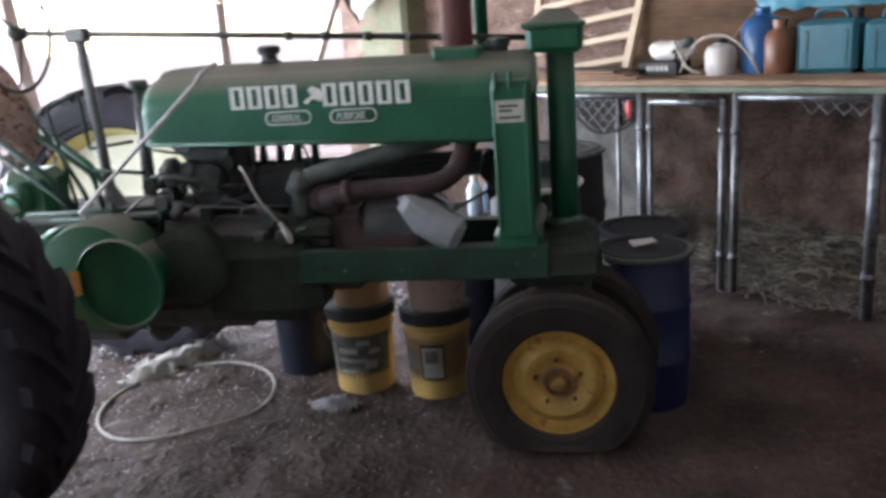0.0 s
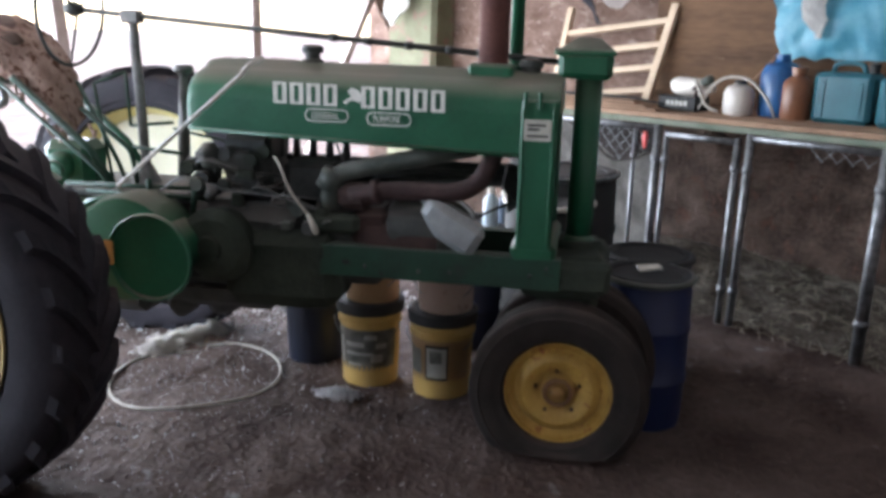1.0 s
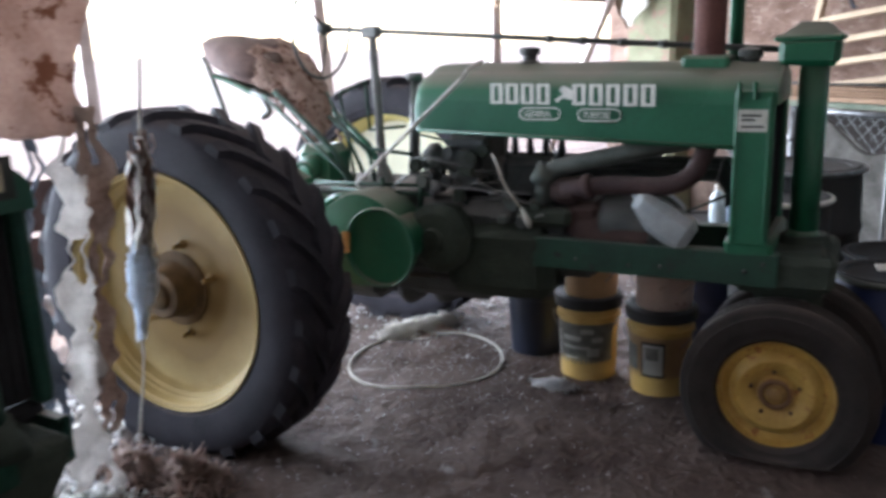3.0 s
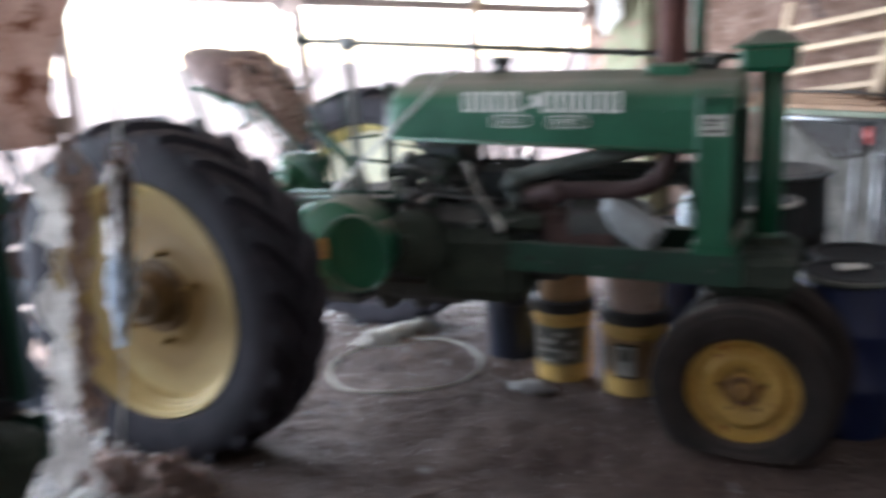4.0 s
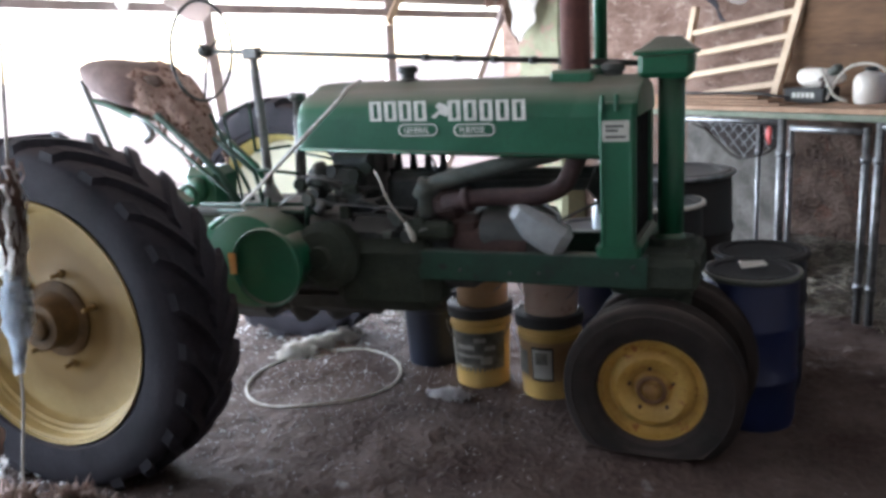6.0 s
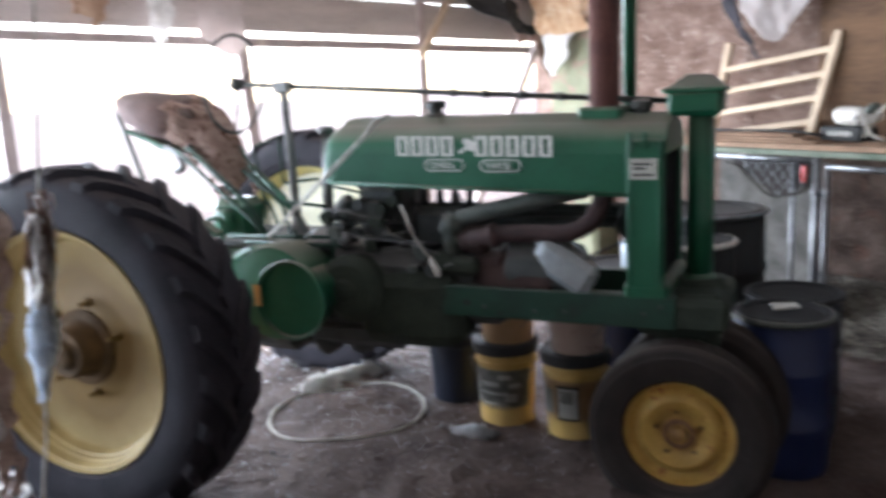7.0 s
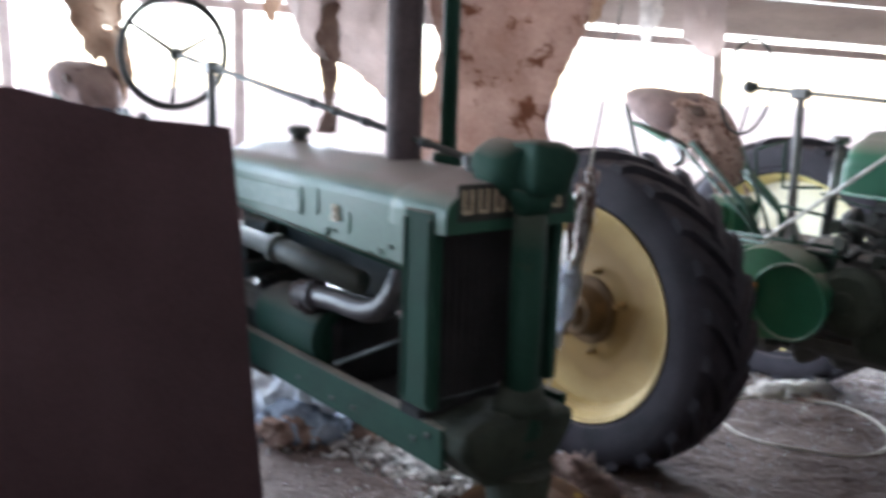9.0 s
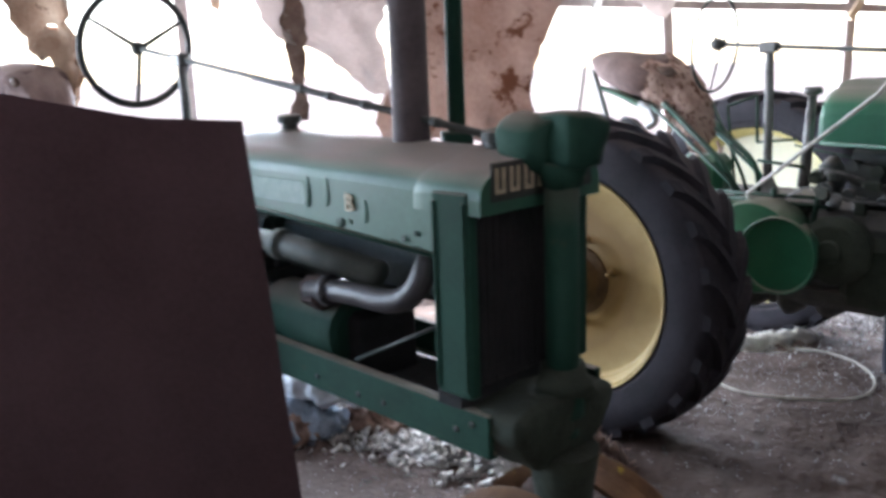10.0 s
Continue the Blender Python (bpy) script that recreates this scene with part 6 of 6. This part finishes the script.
ob = part("rope", tube(B(), [(1.03, -0.17, 1.5), (1.0, -0.235, 1.475), (0.985, -0.262, 1.44), (0.72, -0.29, 1.21), (0.47, -0.29, 1.0), (0.46, -0.26, 0.975)], 0.0085, 8), CORD, None)
tagged(ob, "pale rope slung from the hood to the deck", "rope")
bm = B()
n = 44
pts = []
for k in range(n):
    a = 2 * math.pi * k / n * 0.93 + 2.5
    x, y = 0.51 + 0.385 * math.cos(a), 0.19 + 0.39 * math.sin(a) * (1 + 0.06 * math.sin(2 * a))
    pts.append((x, y, ground_height(x, y) + 0.008))
pts += [(0.12, 0.52, 0.03), (0.18, 0.72, 0.035), (0.05, 0.95, 0.03)]
tagged(part("hose", tube(bm, pts, 0.0075, 8), ROPE, None), "pale plastic hose looped on the dirt", "hose")

# ---------------------------------------------------------------- pails, barrels
def pail(x, y, z, label, material, group, r0=0.128, r1=0.148, h=0.36, lab=None, turn=0.0, tilt=0.0):
    root = thing("pail", label, "pail", pose(x, y, z, tilt, 0, turn), group)
    bm = lathe(B(), [(0.0, 0.004), (r0, 0.0), (r0 + 0.003, 0.01), (r1 - 0.006, h * 0.74), (r1 + 0.004, h * 0.75), (r1 + 0.004, h * 0.79), (r1 - 0.004, h * 0.8), (r1 - 0.002, h * 0.87), (r1 + 0.005, h * 0.88), (r1 + 0.006, h * 0.99), (r1, h), (r1 - 0.012, h), (r1 - 0.014, h * 0.9), (r0 - 0.01, 0.02), (0.0, 0.02)], 36, "z")
    part("body", bm, material, root)
    part("handle", tube(B(), [(r1 * 1.06 * math.cos(a), -0.02 - r1 * 0.9 * abs(math.sin(a)) * 0.25 - 0.04, h * 0.8 - 0.12 * math.sin(a)) for a in (math.pi * k / 12 for k in range(13))], 0.003, 6), STEEL, root)
    if lab:
        part("lid", lathe(B(), [(0.0, h), (0.15, h), (0.154, h - 0.045), (0.16, h - 0.047), (0.162, h + 0.004), (0.145, h + 0.012), (0.14, h + 0.004), (0.0, h + 0.004)], 36, "z"), BLACKPL, root, "black lid")
        lm, bars = lab
        bm = B()
        a0, a1 = -2.75, -0.35
        rows = []
        for zz in (h * 0.21, h * 0.71):
            rr = r0 + (r1 - r0) * zz / h + 0.0015
            rows.append([bm.verts.new((rr * math.cos(a0 + (a1 - a0) * k / 14), rr * math.sin(a0 + (a1 - a0) * k / 14), zz)) for k in range(15)])
        for k in range(14):
            bm.faces.new((rows[0][k], rows[0][k + 1], rows[1][k + 1], rows[1][k]))
        bmesh.ops.solidify(bm, geom=bm.faces[:], thickness=0.001)
        l = part("label", bm, lm, root, "worn printed label")
        for layer, (b0, b1, z0, z1, bmat) in enumerate(bars):
            bm = B()
            rows = []
            for zz in (z0 * h, z1 * h):
                rr = r0 + (r1 - r0) * zz / h + 0.0035 + 0.0015 * layer
                rows.append([bm.verts.new((rr * math.cos(b0 + (b1 - b0) * k / 5), rr * math.sin(b0 + (b1 - b0) * k / 5), zz)) for k in range(6)])
            for k in range(5):
                bm.faces.new((rows[0][k], rows[0][k + 1], rows[1][k + 1], rows[1][k]))
            bmesh.ops.solidify(bm, geom=bm.faces[:], thickness=0.001)
            part("label_bar", bm, bmat, l)
    return root
PINKPL = mat("pinkish_plastic", (0.42, 0.3, 0.24), (0.52, 0.4, 0.33), 0.45, scale=6, bump=0.03, spots=(0.25, 0.15, 0.1), spot_level=0.6)
PALEPL = mat("dull_tan_plastic", (0.3, 0.175, 0.08), (0.38, 0.24, 0.12), 0.45, scale=6, bump=0.03)
PG = "pails under the tractor"
pail(1.30, 0.40, ground_height(1.3, 0.4), "yellow plastic pail with a grey label under the tractor", YELPL, PG, h=0.405, lab=(LABELG, ((-2.2, -1.5, 0.5, 0.56, LABELP), (-2.2, -1.2, 0.4, 0.44, LABELP), (-1.3, -0.9, 0.32, 0.42, LABELP), (-2.1, -1.6, 0.28, 0.31, LABELP), (-1.5, -1.1, 0.6, 0.66, LABELP), (-2.4, -2.25, 0.3, 0.62, LABELP), (-1.15, -0.8, 0.5, 0.56, LABELP))))
pail(1.655, 0.36, ground_height(1.65, 0.36), "yellow plastic pail with a dark and pale label", YELPL, PG, h=0.4, lab=(PALEPL, ((-1.95, -1.2, 0.24, 0.66, BLACKPL), (-1.9, -1.25, 0.27, 0.63, LABELP), (-1.8, -1.4, 0.45, 0.6, LABELG), (-2.6, -2.1, 0.3, 0.6, LABELG))))
pail(1.31, 0.41, ground_height(1.3, 0.4) + 0.405, "dull tan pail set on top of another", PALEPL, PG, r0=0.12, r1=0.135, h=0.22)
pail(1.665, 0.37, ground_height(1.65, 0.36) + 0.4, "pinkish off-white pail set on top of a yellow one", PINKPL, PG, r0=0.12, r1=0.135, h=0.22)
pail(0.96, 0.60, ground_height(0.96, 0.6), "dark navy plastic pail on the dirt", NAVYPL, PG, r0=0.135, r1=0.155, h=0.40)
def barrel(x, y, label, material, r, h, ring=None, lid=None, open_top=False, group="barrels by the gates"):
    root = thing("barrel", label, "barrel", pose(x, y, ground_height(x, y) - 0.01, 0, 0, 20 * x), group)
    prof = [(0.0, 0.0), (r * 0.93, 0.0), (r * 0.98, 0.03), (r, h * 0.3), (r * 1.03, h * 0.315), (r * 1.03, h * 0.345), (r, h * 0.36), (r, h * 0.64), (r * 1.03, h * 0.655), (r * 1.03, h * 0.685), (r, h * 0.7), (r * 0.98, h * 0.93), (r * 0.95, h * 0.97), (r * 0.97, h), (r * 0.93, h), (r * 0.92, h - 0.02), (r * 0.92, h - (0.1 if open_top else 0.025)), (0.0, h - (0.1 if open_top else 0.025))]
    part("body", noisy(lathe(B(), prof, 40, "z"), 0.003, 4, x), material, root)
    if ring:
        part("clamp_ring", tube(B(), [(r * 1.0 * math.cos(a), r * 1.0 * math.sin(a), h - 0.012) for a in (2 * math.pi * k / 40 for k in range(40))], 0.013, 8, closed=True), ring, root, "clamp ring")
    if lid:
        part("lid", lathe(B(), [(0.0, h - 0.015), (r * 0.75, h - 0.015), (r * 0.8, h), (r * 0.93, h + 0.004), (r * 0.94, h - 0.005), (0.0, h - 0.02)], 36, "z"), lid, root)
    return root
barrel(2.545, 0.26, "dark blue plastic barrel with a dull clamp ring", BLUEPL, 0.19, 0.66, OLDPIPE, BLACKCORE)
barrel(2.575, 0.66, "dark blue plastic barrel with a black rim", NAVYPL, 0.20, 0.645, BLACKPL, BLACKCORE)
barrel(2.13, 1.28, "black plastic drum with a bright steel ring", BLACKPL, 0.30, 0.92, STEEL, BLACKPL)
barrel(2.09, 0.86, "black drum with a white rim", BLACKPL, 0.22, 0.84, WHITEPL, BLACKPL)
barrel(1.72, 1.05, "dark blue plastic drum with a pale rim", BLUEPL, 0.2, 0.67, WHITEPL, BLACKPL)
PALEBLUE = mat("pale_blue_plastic", (0.5, 0.58, 0.64), (0.66, 0.73, 0.78), 0.4, scale=9, bump=0.05)
for x, y, r, h, material, label in ((1.785, 0.98, 0.04, 0.2, PALEBLUE, "pale blue plastic bottle standing on a drum lid"), (1.845, 1.08, 0.035, 0.17, DENIM, "grey blue plastic bottle beside a paler one")):
    bot = thing("bottle", label, "bottle", pose(x, y, ground_height(1.72, 1.05) + 0.647), "bottles on the drum")
    part("body", noisy(lathe(B(), [(0.0, 0.0), (r * 0.92, 0.0), (r, 0.012), (r, h * 0.68), (r * 0.7, h * 0.8), (r * 0.42, h * 0.86), (r * 0.42, h * 0.9), (0.0, h * 0.9)], 20, "z"), 0.003, 14, x), material, bot)
    part("cap", lathe(B(), [(r * 0.5, h * 0.88), (r * 0.5, h), (r * 0.4, h * 1.02), (0.0, h * 1.02)], 14, "z"), WHITEPL, bot)
ob = part("paper_scrap", noisy(box(B(), -0.055, 0.055, -0.03, 0.03, 0, 0.008, 0.002), 0.022, 14), LABELP, None); ob.matrix_world = pose(2.55, 0.28, 0.662, 0, 0, 20)
tagged(ob, "crumpled paper scrap on a barrel lid", "paper")

# plastic jug resting on the rail of the tractor
def jug():
    root = thing("plastic_jug", "empty milky plastic jug lying on the tractor frame", "jug", pose(1.78, -0.20, 0.905, 0, 32, 0))
    bm = box(B(), -0.13, 0.12, -0.06, 0.06, -0.065, 0.065, 0.028)
    bmesh.ops.subdivide_edges(bm, edges=bm.edges[:], cuts=2, use_grid_fill=True)
    for v in bm.verts:
        if v.co.x < -0.09:
            v.co.y *= 0.75; v.co.z = v.co.z * 0.75 + 0.008
    part("body", noisy(bm, 0.006, 12), JUG, root)
    part("neck", tube(B(), [(-0.125, 0, 0.02), (-0.15, 0, 0.025)], 0.018, 12), JUG, root)
    part("handle", tube(B(), arc([(-0.11, 0.0, 0.05), (-0.06, 0.0, 0.095), (0.03, 0, 0.09), (0.05, 0, 0.06)]), 0.009, 8), JUG, root)
jug()

# ---------------------------------------------------------------- dark sheet beside the small tractor
def dark_sheet():
    """A sheet on edge: x runs along it from the free edge, y is its front."""
    bm = bmesh.new()
    n, m = 24, 12
    rows = []
    for j in range(m + 1):
        row = []
        for i in range(n + 1):
            u, w = i / n, j / m
            height = 1.515 + 0.015 * min(1, u * 5.5) + 0.06 * min(1, max(0, u - 0.18) * 4)
            row.append(bm.verts.new((-0.125 * (1 - w) - 0.02 * w + u * 1.05, 0.02 * noise.noise(Vector((i * 0.2, j * 0.2, 0))), height * w)))
        rows.append(row)
    for a, c in zip(rows, rows[1:]):
        for k in range(n):
            bm.faces.new((a[k], a[k + 1], c[k + 1], c[k]))
    bmesh.ops.solidify(bm, geom=bm.faces[:], thickness=0.015)
    ob = part("dark_sheet", bm, PANEL, None)
    ob.matrix_world = Matrix(((-0.55, 0.835, 0, 0.66), (-0.835, -0.55, 0, -2.955), (0, 0, 1, -0.01), (0, 0, 0, 1)))
    tagged(ob, "dark brown sheet of board standing beside the tractor", "sheet")
dark_sheet()

# ---------------------------------------------------------------- litter
def lumps(name, label, spots, material, seed, size=(0.012, 0.045), flat=0.5):
    """Many small irregular clumps scattered about each spot (x, y, spread x, spread y, how many)."""
    rnd = random.Random(seed)
    vs, fs = [], []
    base = bmesh.new(); bmesh.ops.create_icosphere(base, subdivisions=1, radius=1)
    bv = [v.co.copy() for v in base.verts]; bf = [[v.index for v in f.verts] for f in base.faces]
    base.free()
    for x, y, sx, sy, count in spots:
        for _ in range(count):
            px, py = rnd.gauss(x, sx), rnd.gauss(y, sy)
            r = rnd.uniform(*size) * (0.6 + rnd.random())
            rot = Euler((rnd.random() * 0.6, rnd.random() * 0.6, rnd.random() * 6.28)).to_matrix()
            k = len(vs)
            ax = Vector((rnd.uniform(0.6, 1.6), rnd.uniform(0.5, 1.1), flat * rnd.uniform(0.5, 1.2)))
            z = ground_height(px, py) + r * flat * 0.35
            for c in bv:
                q = Vector((c.x * ax.x, c.y * ax.y, c.z * ax.z)) * r * (1 + 0.8 * noise.noise(c * 2.5 + Vector((px * 9, py * 9, 0))))
                vs.append(tuple(rot @ q + Vector((px, py, z))))
            fs += [[i + k for i in f] for f in bf]
    me = bpy.data.meshes.new(name)
    me.from_pydata(vs, [], fs)
    me.materials.append(material)
    return tagged(new(name, me), label, name.replace("_", " "), kind="stuff")
def shreds(name, label, spots, material, seed, width=(0.002, 0.007), length=(0.008, 0.03), lift=0.012, steep=0.4):
    """Torn fibres: small curled ribbons strewn about each spot (x, y, spread x, spread y, how many)."""
    rnd = random.Random(seed)
    vs, fs = [], []
    for x, y, sx, sy, count in spots:
        for _ in range(count):
            gx, gy = rnd.gauss(0, 1), rnd.gauss(0, 1)
            px, py = x + sx * gx, y + sy * gy
            heap = math.exp(-0.5 * (gx * gx + gy * gy))
            p = Vector((px, py, ground_height(px, py) + 0.006 + lift * heap * rnd.random() * 2))
            a = rnd.random() * 6.28
            d = Vector((math.cos(a), math.sin(a), rnd.uniform(-0.3, 1.0) * steep)).normalized()
            w, L = rnd.uniform(*width), rnd.uniform(*length)
            side = d.cross(Vector((rnd.uniform(-1, 1), rnd.uniform(-1, 1), 1))).normalized() * w
            up = d.cross(side).normalized() * w * 0.5
            k = len(vs)
            for n in range(4):
                c = p + d * L * (n / 3 - 0.3) + up * (2.0 * math.sin(n * 1.1 + a))
                f = (0.5, 1.0, 0.8, 0.25)[n]
                vs += [tuple(c + side * f), tuple(c - side * f), tuple(c + up * f)]
            for n in range(3):
                b = k + 3 * n
                fs += [(b, b + 1, b + 4, b + 3), (b + 1, b + 2, b + 5, b + 4), (b + 2, b, b + 3, b + 5)]
    me = bpy.data.meshes.new(name)
    me.from_pydata(vs, [], fs)
    me.polygons.foreach_set("use_smooth", [True] * len(fs))
    me.materials.append(material)
    return tagged(new(name, me), label, name.replace("_", " "), kind="stuff")
shreds("white_fluff", "scraps of white fluff strewn on the dirt", ((0.42, 1.4, 0.1, 0.14, 700), (-0.1, -1.36, 0.06, 0.05, 900), (0.2, 1.15, 0.3, 0.2, 250), (0.6, 1.45, 0.35, 0.2, 1000), (-0.3, 1.0, 0.3, 0.3, 300), (-1.1, -1.75, 0.25, 0.15, 600), (-0.95, -0.9, 0.2, 0.15, 500), (1.215, 0.16, 0.045, 0.025, 420), (0.1, -0.45, 0.2, 0.15, 60), (-0.2, -1.3, 0.2, 0.2, 200), (0.5, 0.2, 0.4, 0.4, 12)), FLUFF, 3, (0.003, 0.009), (0.01, 0.035), 0.02)
shreds("torn_scraps", "torn white flakes of insulation trodden into the dirt", ((-0.2, -1.62, 0.17, 0.08, 520), (-0.35, -1.5, 0.12, 0.12, 240), (0.0, -1.56, 0.08, 0.05, 110), (-0.6, -1.12, 0.25, 0.1, 260), (0.08, -1.44, 0.09, 0.06, 160), (-0.65, -1.75, 0.2, 0.1, 260), (-0.85, -1.55, 0.15, 0.1, 120)), WHITEWOOL, 23, (0.006, 0.017), (0.02, 0.055), 0.018, 0.5)
# flecks of the floor, strewn thicker to stand in for daylight on it
shreds("pale_crumbs", "fine pale crumbs and chaff trodden into the dirt", ((0.5, 0.5, 0.55, 0.55, 2600), (0.3, 1.3, 0.4, 0.3, 1500), (-0.4, -1.6, 0.4, 0.3, 1500), (0.9, -0.6, 0.7, 0.5, 500), (0.2, -0.6, 0.15, 0.2, 400)), FLUFF, 17, (0.0008, 0.0028), (0.004, 0.014), 0.004, 0.15)
shreds("wool_heap", "dirty heap of fluff and rags inside the hose loop", ((0.17, 0.42, 0.028, 0.028, 900), (0.23, 0.52, 0.03, 0.035, 1300), (0.29, 0.63, 0.03, 0.045, 1300), (0.33, 0.72, 0.028, 0.035, 900), (0.25, 0.55, 0.07, 0.07, 120)), WOOLHEAP, 5, (0.003, 0.008), (0.03, 0.075), 0.035, 0.2)
shreds("brown_scraps", "brown scraps along the underside of the heap of fluff", ((0.29, 0.5, 0.04, 0.03, 220), (0.36, 0.62, 0.03, 0.03, 120)), RAGB, 31, (0.003, 0.008), (0.02, 0.05), 0.012, 0.3)
shreds("shaggy_heap", "shaggy pale and brown scraps at the foot of the wheel", ((0.26, -1.24, 0.08, 0.05, 700), (0.05, -1.3, 0.1, 0.05, 400)), INSUL, 6, (0.005, 0.014), (0.04, 0.11), 0.06, 1.6)
lumps("dark_clods", "dark clods and crumbs on the dirt", ((0.6, 0.2, 0.6, 0.5, 200), (2.2, -0.7, 0.8, 0.6, 200), (0.3, -0.4, 0.3, 0.25, 140), (3.2, 0.6, 0.5, 0.4, 140), (0.6, -1.6, 0.6, 0.6, 200), (-0.3, -1.9, 0.4, 0.3, 90)), DIRT, 8, (0.003, 0.009), 0.4)

CHAFF = mat("dirty_chaff", (0.05, 0.042, 0.034), (0.15, 0.13, 0.11), 0.95, scale=9, fine=50, bump=0.9, spots=(0.34, 0.31, 0.27), spot_level=0.62)
def straw_heap():
    """Low bank of old straw along the foot of the mud wall."""
    bm = B()
    nx, ny = 60, 12
    rows = []
    for j in range(ny + 1):
        row = []
        for i in range(nx + 1):
            x, y = 2.4 + 4.6 * i / nx, -0.74 + 0.79 * j / ny
            h = 0.3 * (j / ny) ** 0.9 - 0.03 + 0.05 * noise.noise(Vector((x * 3, y * 4, 1))) + 0.02 * noise.noise(Vector((x * 11, y * 12, 4)))
            if j == 0:
                h = -0.04
            row.append(bm.verts.new((x, y, h)))
        rows.append(row)
    for a, c in zip(rows, rows[1:]):
        for k in range(nx):
            bm.faces.new((a[k], a[k + 1], c[k + 1], c[k]))
    ob = part("straw_bank", bm, CHAFF, None); ob.matrix_world = SHED
    tagged(ob, "low bank of old straw under the bench", "straw", kind="stuff")
    rnd = random.Random(11)
    vs, fs = [], []
    for _ in range(3600):
        x, y = rnd.uniform(2.5, 6.8), -0.8 + 0.75 * rnd.random() ** 0.8
        h = max(0.0, 0.3 * max(0, (y + 0.74) / 0.79) ** 0.9 - 0.02 + 0.05 * noise.noise(Vector((x * 3, y * 4, 1)))) + 0.012
        a, L, w = rnd.random() * 6.28, rnd.uniform(0.02, 0.08), 0.0028
        d = Vector((math.cos(a), math.sin(a), rnd.uniform(-0.3, 0.4))); s = Vector((-d.y, d.x, 0)) * w; u = Vector((0, 0, w))
        p = Vector((x, y, h)); k = len(vs)
        vs += [tuple(p - d * L + s), tuple(p - d * L - s), tuple(p - d * L + u), tuple(p + d * L + s), tuple(p + d * L - s), tuple(p + d * L + u)]
        fs += [(k, k + 1, k + 4, k + 3), (k + 1, k + 2, k + 5, k + 4), (k + 2, k, k + 3, k + 5)]
    me = bpy.data.meshes.new("loose_straw"); me.from_pydata(vs, [], fs); me.materials.append(STRAW)
    o = tagged(new("loose_straw", me), "loose straw stalks under the bench", "straw", kind="stuff"); o.matrix_world = SHED
straw_heap()

# cloths heaped beside the small tractor
def cloth(x, y, z, sx, sy, sz, material, label, seed):
    bm = bmesh.new(); bmesh.ops.create_icosphere(bm, subdivisions=5, radius=1)
    for v in bm.verts:
        v.co = Vector((sx * v.co.x, sy * v.co.y, sz * max(-0.35, v.co.z)))
    noisy(bm, 0.05, 4, seed)
    bm.normal_update()
    for v in bm.verts:
        p = v.co * 9 + Vector((seed, 0, 0))
        v.co += v.normal * (0.02 - 0.075 * abs(noise.noise(p)) - 0.035 * abs(noise.noise(p * 2.3)) - 0.015 * abs(noise.noise(p * 5)))
    ob = part("crumpled_cloth", bm, material, None)
    ob.matrix_world = pose(x, y, z, 0, 0, 30)
    tagged(ob, label, "cloth")
cloth(-0.82, -1.9, 0.05, 0.22, 0.18, 0.1, DENIM, "crumpled grey blue cloth heaped on the dirt", 1)
cloth(-1.12, -1.88, 0.12, 0.2, 0.2, 0.22, RAGW, "crumpled white cloth heaped on the dirt", 4)
cloth(-0.8, -1.74, 0.2, 0.25, 0.14, 0.16, RAGW, "white cloth spilling off the heap", 9)
cloth(-0.78, -2.02, 0.03, 0.17, 0.09, 0.1, RAGB, "brown rag under the heap of cloths", 12)
cloth(-0.6, -1.66, 0.03, 0.16, 0.09, 0.09, RAGB, "dark rag fallen beside the heap", 7)
# red-brown board standing along the open side
ob = part("plank_fence", noisy(box(B(), 4.0, 7.6, 0.0, 0.03, 0.05, 0.42, 0.004), 0.008, 2), RUST, None); ob.matrix_world = YARD @ pose(0, 0.03, 0)
tagged(ob, "low reddish board along the open side", "board", kind="structure")
ob = part("plank_fence", noisy(box(B(), 4.0, 7.6, 0.0, 0.03, 0.46, 0.80, 0.004), 0.008, 2.5), RUST, None); ob.matrix_world = YARD @ pose(0, 0.03, 0)
tagged(ob, "reddish board along the open side", "board", kind="structure")
